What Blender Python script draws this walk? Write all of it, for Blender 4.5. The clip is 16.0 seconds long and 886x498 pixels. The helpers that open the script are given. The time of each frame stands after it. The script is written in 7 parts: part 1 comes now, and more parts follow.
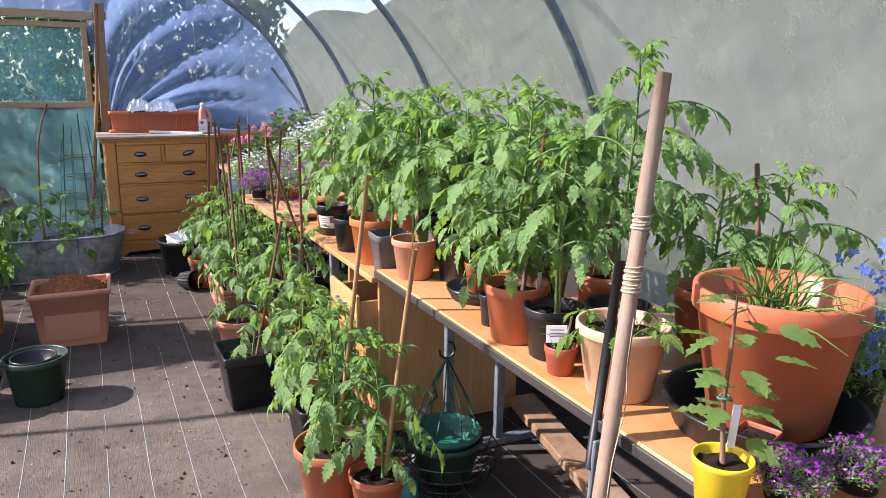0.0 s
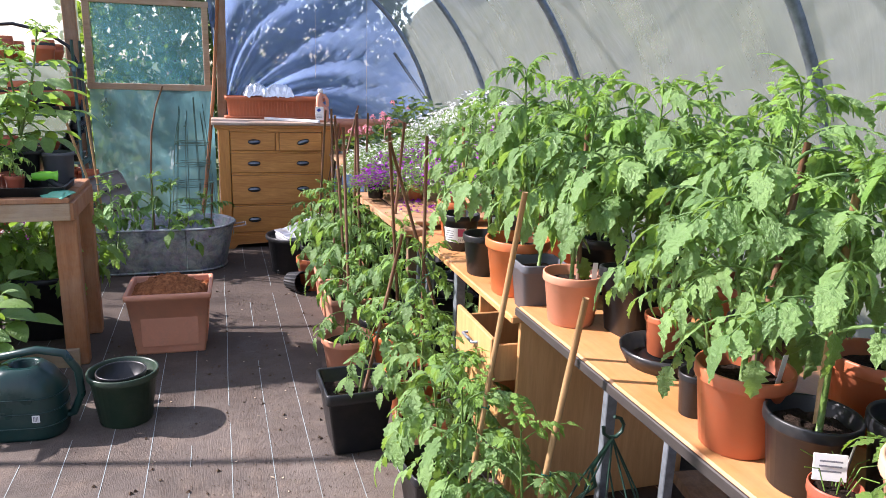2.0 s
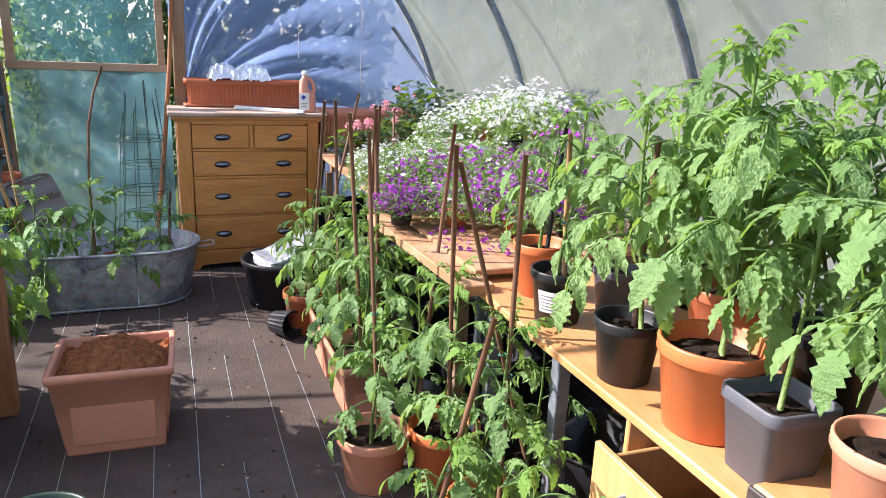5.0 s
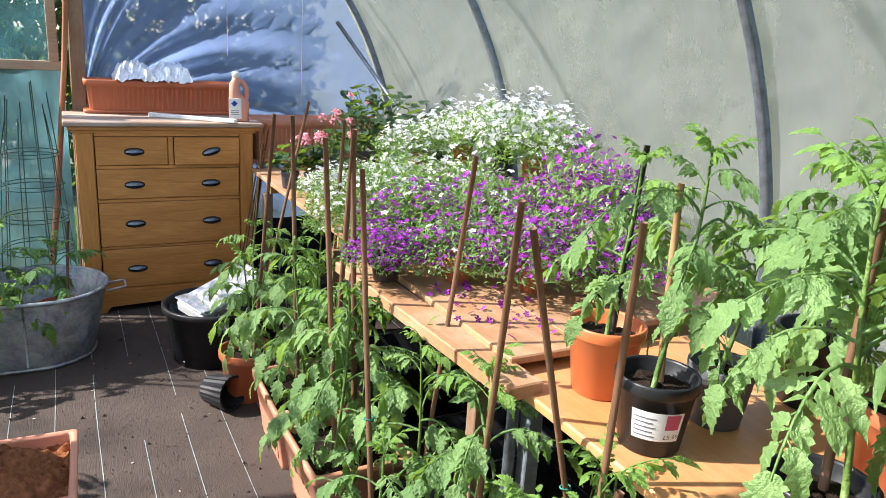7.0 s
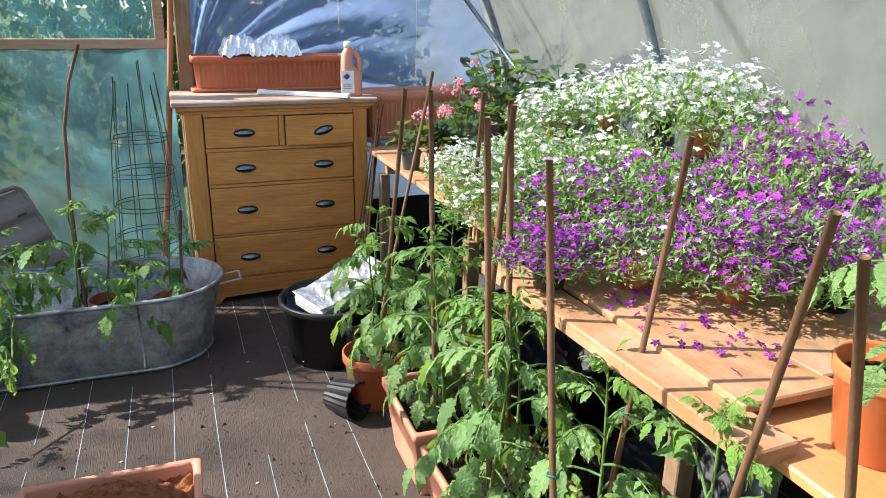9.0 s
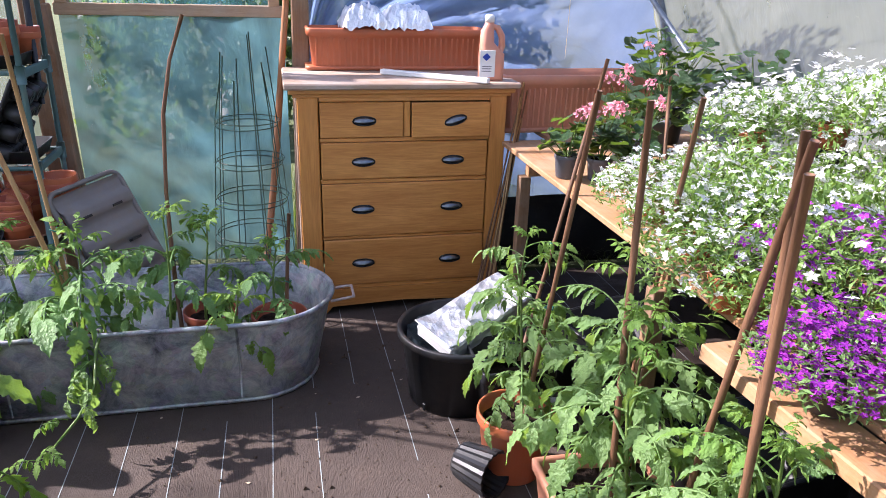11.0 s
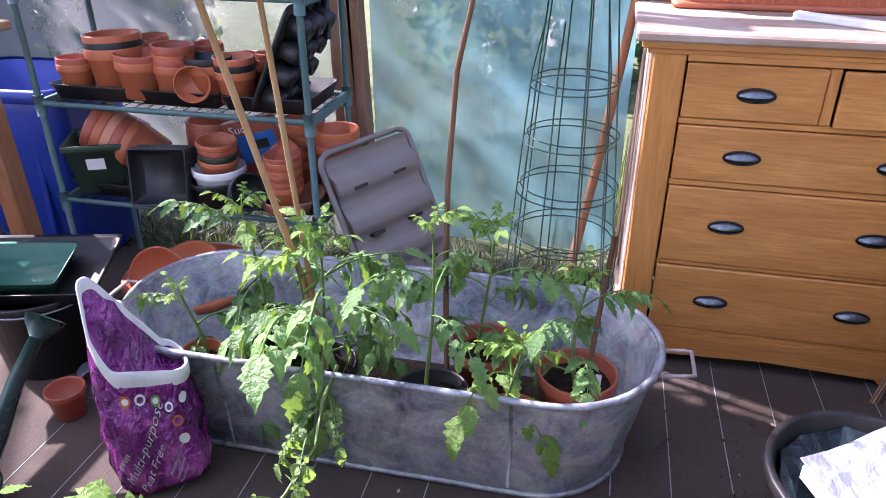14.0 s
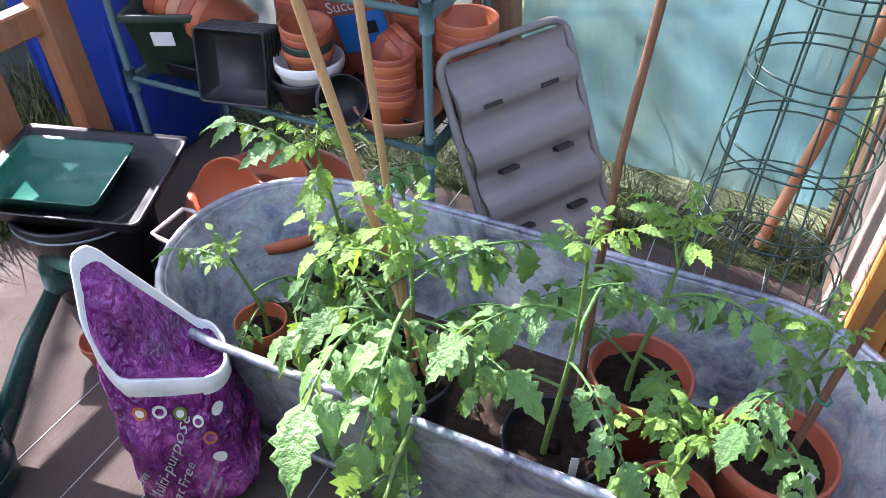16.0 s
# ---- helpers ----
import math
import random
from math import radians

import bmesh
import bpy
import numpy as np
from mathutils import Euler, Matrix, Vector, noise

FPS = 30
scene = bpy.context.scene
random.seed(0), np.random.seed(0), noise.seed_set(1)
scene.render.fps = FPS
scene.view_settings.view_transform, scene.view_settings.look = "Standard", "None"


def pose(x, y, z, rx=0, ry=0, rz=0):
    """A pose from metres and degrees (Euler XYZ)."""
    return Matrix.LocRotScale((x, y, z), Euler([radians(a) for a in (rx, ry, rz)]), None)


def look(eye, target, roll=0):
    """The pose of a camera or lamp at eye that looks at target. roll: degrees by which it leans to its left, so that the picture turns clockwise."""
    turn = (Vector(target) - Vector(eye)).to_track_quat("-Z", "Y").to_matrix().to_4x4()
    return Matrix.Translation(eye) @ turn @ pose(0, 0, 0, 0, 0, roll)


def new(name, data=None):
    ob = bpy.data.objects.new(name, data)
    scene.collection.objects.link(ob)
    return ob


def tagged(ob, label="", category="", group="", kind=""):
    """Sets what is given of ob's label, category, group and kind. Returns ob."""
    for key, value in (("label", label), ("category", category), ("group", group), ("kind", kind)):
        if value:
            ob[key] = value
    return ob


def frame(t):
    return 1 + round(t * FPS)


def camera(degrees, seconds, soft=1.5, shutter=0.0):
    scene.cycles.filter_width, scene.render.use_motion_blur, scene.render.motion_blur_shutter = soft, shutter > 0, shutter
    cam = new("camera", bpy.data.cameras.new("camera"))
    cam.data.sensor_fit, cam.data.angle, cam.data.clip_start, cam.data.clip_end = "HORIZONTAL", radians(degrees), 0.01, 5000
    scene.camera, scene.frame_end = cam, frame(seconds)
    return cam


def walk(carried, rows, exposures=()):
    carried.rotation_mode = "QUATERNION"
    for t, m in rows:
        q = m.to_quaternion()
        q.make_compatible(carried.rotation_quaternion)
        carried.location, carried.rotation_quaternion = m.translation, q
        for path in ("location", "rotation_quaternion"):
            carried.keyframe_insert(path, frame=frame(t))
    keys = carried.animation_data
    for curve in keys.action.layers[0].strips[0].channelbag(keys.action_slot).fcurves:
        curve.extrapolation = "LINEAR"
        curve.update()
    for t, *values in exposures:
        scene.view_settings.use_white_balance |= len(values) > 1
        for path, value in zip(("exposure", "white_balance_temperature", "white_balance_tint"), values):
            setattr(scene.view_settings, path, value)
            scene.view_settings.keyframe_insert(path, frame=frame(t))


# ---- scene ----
from mathutils.bvhtree import BVHTree

cam = camera(63.3, 16.0, soft=0.4)
PATH = [
    (0, (-0.109, -0.136, 1.647), (0.748, 1.613, 1.191), 0.8),
    (0.5, (-0.083, 0.019, 1.652), (0.715, 1.794, 1.191), 0.6),
    (1, (0.023, 0.221, 1.643), (0.689, 2.048, 1.176), 0.9),
    (1.5, (0.054, 0.36, 1.64), (0.643, 2.211, 1.163), 1.6),
    (2, (0.005, 0.561, 1.629), (0.588, 2.411, 1.14), 1.9),
    (2.5, (-0.081, 0.786, 1.634), (0.505, 2.632, 1.135), 2.3),
    (3, (-0.103, 0.967, 1.622), (0.483, 2.81, 1.114), 2.6),
    (3.5, (-0.059, 1.203, 1.623), (0.523, 3.047, 1.111), 2.5),
    (3.7, (-0.054, 1.279, 1.613), (0.529, 3.122, 1.1), 2.4),
    (5.8, (-0.011, 2.169, 1.609), (0.743, 3.939, 1.063), 2.8),
    (6, (-0.008, 2.238, 1.609), (0.753, 4.006, 1.068), 2.8),
    (6.5, (0.003, 2.437, 1.597), (0.78, 4.198, 1.056), 2.8),
    (7, (-0.023, 2.657, 1.613), (0.88, 4.36, 1.079), 3.6),
    (7.5, (-0.056, 2.764, 1.599), (0.881, 4.449, 1.063), 3.7),
    (8, (-0.072, 2.821, 1.586), (0.87, 4.487, 1.005), 3.7),
    (8.5, (-0.054, 2.974, 1.578), (0.74, 4.707, 0.972), 2.2),
    (8.7, (-0.037, 3.039, 1.579), (0.692, 4.797, 0.965), 1.5),
    (10.8, (-0.107, 3.76, 1.601), (0.378, 5.56, 0.875), 1.4),
    (11, (-0.074, 3.833, 1.599), (0.349, 5.648, 0.873), 1.7),
    (11.5, (-0.023, 3.981, 1.604), (0.184, 5.83, 0.872), 1.6),
    (12, (-0.061, 4.161, 1.573), (0.024, 6.016, 0.829), 0.6),
    (12.5, (-0.106, 4.405, 1.579), (-0.094, 6.24, 0.784), -0.1),
    (13, (-0.083, 4.588, 1.551), (-0.182, 6.386, 0.681), 0.1),
    (13.5, (-0.053, 4.738, 1.544), (-0.292, 6.512, 0.65), 0.3),
    (14, (-0.13, 4.891, 1.507), (-0.521, 6.622, 0.584), 0.1),
    (14.5, (-0.218, 5.055, 1.5), (-0.641, 6.717, 0.47), 0.5),
    (15, (-0.221, 5.232, 1.474), (-0.734, 6.834, 0.393), -0.1),
    (15.5, (-0.215, 5.429, 1.446), (-0.899, 6.889, 0.262), -1.3),
    (16, (-0.35, 5.604, 1.431), (-1.007, 6.983, 0.14), -0.6),
]
EXPOSURE = [(0.0, 2.3, 6300, 25), (3.5, 2.6, 6300, 28), (8.5, 2.5, 6400, 14), (11.0, 2.7, 6200, 30), (12.5, 2.95, 6050, 43), (14.5, 3.4, 6050, 39), (16.0, 3.55, 6050, 31)]
walk(cam, [(t, look(eye, target, roll)) for t, eye, target, roll in PATH], EXPOSURE)

# ---- light ----
SUN = Vector((-0.74, 0.28, 0.62)).normalized()
world = bpy.data.worlds.new("sky")
scene.world = world
world.use_nodes = True
wn = world.node_tree
sky = wn.nodes.new("ShaderNodeTexSky")
sky.sky_type, sky.sun_disc = "NISHITA", False
sky.sun_elevation, sky.sun_rotation = math.asin(SUN.z), math.atan2(SUN.x, SUN.y)
wn.links.new(sky.outputs[0], wn.nodes["Background"].inputs[0])
wn.nodes["Background"].inputs[1].default_value = 0.09
sun = new("sun", bpy.data.lights.new("sun", "SUN"))
sun.data.energy, sun.data.angle, sun.data.color = 5.0, radians(0.8), (1.0, 0.95, 0.86)
sun.matrix_world = look(SUN * 20, (0, 0, 0))


# ---- material helpers ----
class Mat:
    """A small wrapper that wires procedural node materials."""

    def __init__(self, name, rough=0.5, metal=0.0, spec=0.5):
        self.m = bpy.data.materials.new(name)
        self.m.use_nodes = True
        self.t = self.m.node_tree
        self.b = self.t.nodes["Principled BSDF"]
        self.b.inputs["Roughness"].default_value = rough
        self.b.inputs["Metallic"].default_value = metal
        self.b.inputs["Specular IOR Level"].default_value = spec
        self.out = self.t.nodes["Material Output"]

    def node(self, kind, **inputs):
        n = self.t.nodes.new(kind)
        for k, v in inputs.items():
            self.put(n.inputs[k.replace("_", " ")], v)
        return n

    def put(self, socket, v):
        if isinstance(v, bpy.types.NodeSocket):
            self.t.links.new(v, socket)
        else:
            socket.default_value = v

    def coords(self, scale=(1, 1, 1), kind="Object"):
        c = self.t.nodes.new("ShaderNodeTexCoord")
        mp = self.t.nodes.new("ShaderNodeMapping")
        self.t.links.new(c.outputs[kind], mp.inputs[0])
        mp.inputs["Scale"].default_value = scale
        return mp.outputs[0]

    def noise(self, scale, detail=4.0, rough=0.6, at=None, distort=0.0):
        n = self.node("ShaderNodeTexNoise", Scale=scale, Detail=detail, Roughness=rough, Distortion=distort)
        self.put(n.inputs["Vector"], at if at else self.coords())
        return n.outputs["Fac"]

    def ramp(self, fac, stops):
        n = self.t.nodes.new("ShaderNodeValToRGB")
        self.put(n.inputs[0], fac)
        e = n.color_ramp.elements
        while len(e) < len(stops):
            e.new(0.5)
        for el, (p, c) in zip(e, stops):
            el.position = p
            el.color = (*c, 1) if len(c) == 3 else c
        return n.outputs[0]

    def mix(self, fac, a, b, blend="MIX"):
        n = self.t.nodes.new("ShaderNodeMix")
        n.data_type, n.blend_type = "RGBA", blend
        self.put(n.inputs[0], fac)
        for s, v in ((n.inputs[6], a), (n.inputs[7], b)):
            self.put(s, (*v, 1) if isinstance(v, tuple) and len(v) == 3 else v)
        return n.outputs[2]

    def maths(self, op, a, b=0.0):
        n = self.t.nodes.new("ShaderNodeMath")
        n.operation = op
        self.put(n.inputs[0], a)
        self.put(n.inputs[1], b)
        return n.outputs[0]

    def random(self):
        return self.t.nodes.new("ShaderNodeObjectInfo").outputs["Random"]

    def island(self):
        return self.t.nodes.new("ShaderNodeNewGeometry").outputs["Random Per Island"]

    def color(self, c):
        self.put(self.b.inputs["Base Color"], (*c, 1) if isinstance(c, tuple) and len(c) == 3 else c)
        return self

    def bump(self, h, strength=0.3, dist=0.01):
        n = self.node("ShaderNodeBump", Strength=strength, Distance=dist, Height=h)
        self.t.links.new(n.outputs[0], self.b.inputs["Normal"])
        return self


def tint(c, k):
    return tuple(min(1.0, v * k) for v in c)


def plastic(name, c, rough=0.42, dirt=0.35):
    m = Mat(name, rough, 0, 0.4)
    big, fine = m.noise(5, 5), m.noise(60, 3)
    base = m.ramp(big, [(0.3, tint(c, 0.82)), (0.7, tint(c, 1.12))])
    base = m.mix(m.maths("MULTIPLY", m.random(), 0.35), base, tint(c, 0.7))
    dust = m.ramp(m.noise(9, 8, 0.72), [(0.5, (0, 0, 0)), (0.75, (1, 1, 1))])
    base = m.mix(m.maths("MULTIPLY", dust, dirt), base, (0.20, 0.16, 0.12))
    m.color(base).bump(fine, 0.12, 0.002)
    m.put(m.b.inputs["Roughness"], m.ramp(big, [(0.3, (rough - 0.1,) * 3), (0.7, (rough + 0.15,) * 3)]))
    return m.m


def timber(name, light, dark, along="x", scale=1.0, rough=0.6, wear=0.0, worn=(0.4, 0.36, 0.3)):
    m = Mat(name, rough)
    s = {"x": (1.2, 14, 14), "y": (14, 1.2, 14), "z": (14, 14, 1.2)}[along]
    at = m.coords(tuple(v * scale for v in s))
    grain = m.noise(1.6, 8, 0.65, at, 0.8)
    fine = m.noise(9, 4, 0.7, at)
    base = m.ramp(grain, [(0.25, dark), (0.5, tuple((a + b) / 2 for a, b in zip(light, dark))), (0.75, light)])
    base = m.mix(m.maths("MULTIPLY", m.ramp(fine, [(0.4, (0, 0, 0)), (0.68, (1, 1, 1))]), 0.5), base, tint(dark, 0.7))
    base = m.mix(m.maths("MULTIPLY", m.random(), 0.3), base, tint(dark, 0.9))
    if wear:
        w = m.ramp(m.noise(3.5, 9, 0.75), [(0.42, (0, 0, 0)), (0.62, (1, 1, 1))])
        base = m.mix(m.maths("MULTIPLY", w, wear), base, worn)
    m.color(base).bump(m.maths("ADD", grain, m.maths("MULTIPLY", fine, 0.5)), 0.25, 0.004)
    return m.m


def leafy(name, lo, hi, glow=0.45, rough=0.45):
    m = Mat(name, rough, 0, 0.5)
    c = m.ramp(m.random(), [(0.0, lo), (1.0, hi)])
    c = m.mix(m.maths("MULTIPLY", m.island(), 0.45), c, tint(hi, 1.15))
    c = m.mix(m.maths("MULTIPLY", m.noise(14, 4), 0.35), c, tint(lo, 0.75))
    c = m.mix(m.ramp(m.noise(9, 3, 0.6), [(0.45, (0, 0, 0)), (0.68, (0.4, 0.4, 0.4))]), c, tint(lo, 0.72))
    m.color(c).bump(m.noise(22, 4, 0.6), 0.7, 0.02)
    tr = m.node("ShaderNodeBsdfTranslucent", Color=m.mix(0.5, c, (0.35, 0.55, 0.03)))
    mx = m.node("ShaderNodeMixShader", Fac=glow)
    m.t.links.new(m.b.outputs[0], mx.inputs[1])
    m.t.links.new(tr.outputs[0], mx.inputs[2])
    m.t.links.new(mx.outputs[0], m.out.inputs[0])
    return m.m


def petal(name, a, b):
    m = Mat(name, 0.6, 0, 0.2)
    c = m.ramp(m.island(), [(0.0, a), (1.0, b)])
    m.color(c)
    tr = m.node("ShaderNodeBsdfTranslucent", Color=c)
    mx = m.node("ShaderNodeMixShader", Fac=0.35)
    m.t.links.new(m.b.outputs[0], mx.inputs[1])
    m.t.links.new(tr.outputs[0], mx.inputs[2])
    m.t.links.new(mx.outputs[0], m.out.inputs[0])
    return m.m


def polythene(name, clear, tone, haze, algae=0.35, crease=(1, 1, 1), painted_sheen=0.0, rough=0.35):
    """Horticultural film: part clear, part milky, with algae, dirt and painted reflection patches."""
    m = Mat(name, rough, 0, 0.5)
    at = m.coords()
    big = m.noise(0.9, 5, 0.6, at, 0.6)
    green = m.ramp(big, [(0.5, (0, 0, 0)), (0.78, (1, 1, 1))])
    tone_c = m.mix(m.maths("MULTIPLY", green, algae), tone, (0.34, 0.42, 0.26))
    specks = m.ramp(m.noise(26, 6, 0.75), [(0.66, (0, 0, 0)), (0.73, (1, 1, 1))])
    tone_c = m.mix(m.maths("MULTIPLY", specks, 0.25), tone_c, (0.62, 0.60, 0.52))
    # Pale and dark patches paint the film's uneven reflections into its colour.
    if painted_sheen:
        pale_sheen = m.ramp(m.noise(1.5, 5, 0.55, m.coords(crease), 1.5), [(0.42, (0, 0, 0)), (0.66, (1, 1, 1))])
        tone_c = m.mix(m.maths("MULTIPLY", pale_sheen, painted_sheen), tone_c, tint(tone, 1.0 + 1.4 * painted_sheen))
        deep = m.ramp(m.noise(0.8, 3, 0.5, None, 0.8), [(0.4, (0, 0, 0)), (0.62, (1, 1, 1))])
        tone_c = m.mix(m.maths("MULTIPLY", deep, painted_sheen), tone_c, tint(tone, 0.6))
    m.color(tone_c)
    folds = m.noise(2.2, 5, 0.55, m.coords(crease), 1.2)
    m.bump(folds, 0.5, 0.06)
    tr = m.node("ShaderNodeBsdfTranslucent", Color=tone_c)
    milky = m.node("ShaderNodeMixShader", Fac=haze)
    m.t.links.new(m.b.outputs[0], milky.inputs[1])
    m.t.links.new(tr.outputs[0], milky.inputs[2])
    thin = m.node("ShaderNodeBsdfTransparent", Color=(0.93, 0.96, 0.97, 1))
    mx = m.node("ShaderNodeMixShader", Fac=m.ramp(m.noise(3, 6, 0.65, m.coords(crease)), [(0.3, (clear + 0.08,) * 3), (0.7, (clear - 0.08,) * 3)]))
    m.t.links.new(milky.outputs[0], mx.inputs[1])
    m.t.links.new(thin.outputs[0], mx.inputs[2])
    m.t.links.new(mx.outputs[0], m.out.inputs[0])
    return m.m


def earth(name, lo, hi, scale=40.0):
    m = Mat(name, 0.95, 0, 0.1)
    n = m.noise(scale, 9, 0.75)
    m.color(m.ramp(n, [(0.3, lo), (0.62, hi), (0.8, tint(hi, 1.8))])).bump(n, 1.0, 0.02)
    return m.m


def wiry(name, c, rough=0.4, metal=0.0):
    m = Mat(name, rough, metal)
    m.color(m.ramp(m.noise(30, 5), [(0.35, tint(c, 0.7)), (0.7, tint(c, 1.2))]))
    return m.m


# ---- materials ----
TERRA = plastic("terracotta_plastic", (0.45, 0.122, 0.050))
ORANGE = plastic("orange_plastic", (0.55, 0.145, 0.045), 0.38)
PEACH = plastic("faded_terracotta_plastic", (0.56, 0.24, 0.145), 0.5)
BEIGE = plastic("beige_plastic", (0.66, 0.40, 0.25), 0.5)
BRICK = plastic("brick_red_plastic", (0.36, 0.085, 0.045), 0.45)
BLACK = plastic("black_plastic", (0.013, 0.014, 0.016), 0.38, 0.12)
GREYP = plastic("grey_plastic", (0.09, 0.095, 0.11), 0.5, 0.25)
DGREEN = plastic("dark_green_plastic", (0.022, 0.045, 0.028), 0.42, 0.15)
CANGREEN = plastic("deep_green_plastic", (0.008, 0.035, 0.032), 0.3, 0.12)
YELLOW = plastic("yellow_plastic", (0.75, 0.52, 0.02), 0.4)
WHITEP = plastic("white_plastic", (0.72, 0.72, 0.70), 0.45, 0.2)
BLUEP = plastic("blue_plastic", (0.015, 0.045, 0.30), 0.35, 0.12)
JADE = plastic("jade_green_plastic", (0.018, 0.13, 0.09), 0.3, 0.2)
SHELFGREEN = plastic("green_coated_metal", (0.06, 0.13, 0.13), 0.45, 0.2)
CRUMB = earth("dry_soil", (0.05, 0.035, 0.025), (0.14, 0.10, 0.07))
SOIL = earth("potting_soil", (0.008, 0.006, 0.005), (0.045, 0.03, 0.022))
COIR = earth("coir", (0.11, 0.038, 0.016), (0.44, 0.17, 0.072), 38)
BENCHTOP = timber("worn_orange_board", (0.62, 0.30, 0.11), (0.46, 0.19, 0.06), "y", 0.5, 0.45, 0.35, (0.50, 0.33, 0.18))
PLANKWOOD = timber("rough_plank", (0.50, 0.27, 0.12), (0.27, 0.12, 0.045), "y", 0.8, 0.75, 0.45, (0.42, 0.32, 0.22))
DARKEDGE = timber("dark_edge_banding", (0.05, 0.04, 0.035), (0.025, 0.02, 0.018), "y")
DESKWOOD = timber("beech_veneer", (0.60, 0.34, 0.15), (0.50, 0.25, 0.09), "z", 0.6, 0.45)
PINE_X = timber("golden_pine", (0.74, 0.35, 0.095), (0.40, 0.145, 0.028), "x", 0.85, 0.42)
PINE_Z = timber("golden_pine_upright", (0.74, 0.35, 0.095), (0.44, 0.165, 0.032), "z", 0.7, 0.42)
PINE_OLD = timber("weathered_pine", (0.45, 0.33, 0.24), (0.26, 0.16, 0.10), "x", 0.8, 0.7, 0.5, (0.46, 0.40, 0.36))
POSTWOOD = timber("rough_post", (0.34, 0.19, 0.09), (0.15, 0.08, 0.04), "z", 0.8, 0.8, 0.3, (0.30, 0.26, 0.22))
RAILWOOD = timber("frame_timber", (0.46, 0.32, 0.19), (0.26, 0.16, 0.09), "x", 0.8, 0.8, 0.3)
LEGWOOD = timber("orange_timber", (0.46, 0.20, 0.075), (0.25, 0.09, 0.03), "z", 0.7, 0.7, 0.15)
CANEWOOD = timber("brown_cane", (0.24, 0.12, 0.06), (0.11, 0.05, 0.025), "z", 1.5, 0.6)
BAMBOO = timber("pale_bamboo", (0.46, 0.29, 0.13), (0.30, 0.17, 0.07), "z", 1.2, 0.55)
POLEWOOD = timber("grey_pole", (0.38, 0.26, 0.18), (0.20, 0.125, 0.085), "z", 1.2, 0.75, 0.3)
PIPE = wiry("galvanised_pipe", (0.20, 0.23, 0.26), 0.45, 0.6)
STEEL = wiry("grey_painted_steel", (0.17, 0.19, 0.21), 0.5, 0.2)
PEWTER = wiry("worn_pewter", (0.17, 0.19, 0.21), 0.28, 0.85)
IRON = wiry("black_iron", (0.02, 0.022, 0.025), 0.35, 0.5)
GREENWIRE = wiry("green_wire", (0.015, 0.05, 0.035), 0.4)
TWINE = wiry("green_twine", (0.02, 0.17, 0.12), 0.8)
STRING = wiry("pale_string", (0.45, 0.36, 0.25), 0.9)
STEMMAT = leafy("stem_green", (0.09, 0.16, 0.035), (0.14, 0.22, 0.05), 0.1)
LEAF = leafy("tomato_leaf", (0.105, 0.215, 0.066), (0.245, 0.400, 0.130), 0.38, 0.38)
TIPLEAF = leafy("young_leaf", (0.14, 0.30, 0.055), (0.25, 0.43, 0.08), 0.38)
PALELEAF = leafy("pale_leaf", (0.13, 0.26, 0.05), (0.21, 0.36, 0.08), 0.45)
DARKLEAF = leafy("geranium_leaf", (0.025, 0.07, 0.028), (0.05, 0.12, 0.04), 0.3)
GRASSMAT = leafy("grass_blade", (0.035, 0.050, 0.022), (0.085, 0.095, 0.050), 0.2)
HERBLEAF = leafy("lobelia_leaf", (0.10, 0.20, 0.045), (0.17, 0.28, 0.06), 0.3)
WHITEPETAL = petal("white_petal", (0.66, 0.67, 0.66), (0.80, 0.80, 0.77))
PURPLEPETAL = petal("purple_petal", (0.20, 0.018, 0.27), (0.42, 0.05, 0.48))
MAUVEPETAL = petal("mauve_petal", (0.45, 0.16, 0.48), (0.60, 0.34, 0.62))
BLUEPETAL = petal("blue_petal", (0.10, 0.16, 0.55), (0.20, 0.28, 0.70))
PINKPETAL = petal("pink_petal", (0.72, 0.22, 0.30), (0.85, 0.50, 0.52))
PAPER = plastic("label_paper", (0.70, 0.70, 0.68), 0.7, 0.1)
INK = plastic("grey_ink", (0.16, 0.16, 0.18), 0.8, 0.0)
PINKINK = plastic("pink_print", (0.42, 0.06, 0.12), 0.6, 0.0)
FILM = polythene("tunnel_film", 0.46, (0.265, 0.285, 0.285), 0.50, 0.45, (0.5, 1.4, 0.5), 0.3, 0.28)
ENDFILM = polythene("blue_end_film", 0.28, (0.16, 0.24, 0.42), 0.42, 0.1, (1, 1, 1), 0.35, 0.2)
DOORFILM = polythene("door_film", 0.17, (0.075, 0.17, 0.19), 0.45, 0.5, (1.6, 1, 0.7), 0.85, 0.16)
WINFILM = polythene("window_film", 0.50, (0.05, 0.16, 0.19), 0.4, 0.2, (1, 1, 1), 0.6, 0.15)


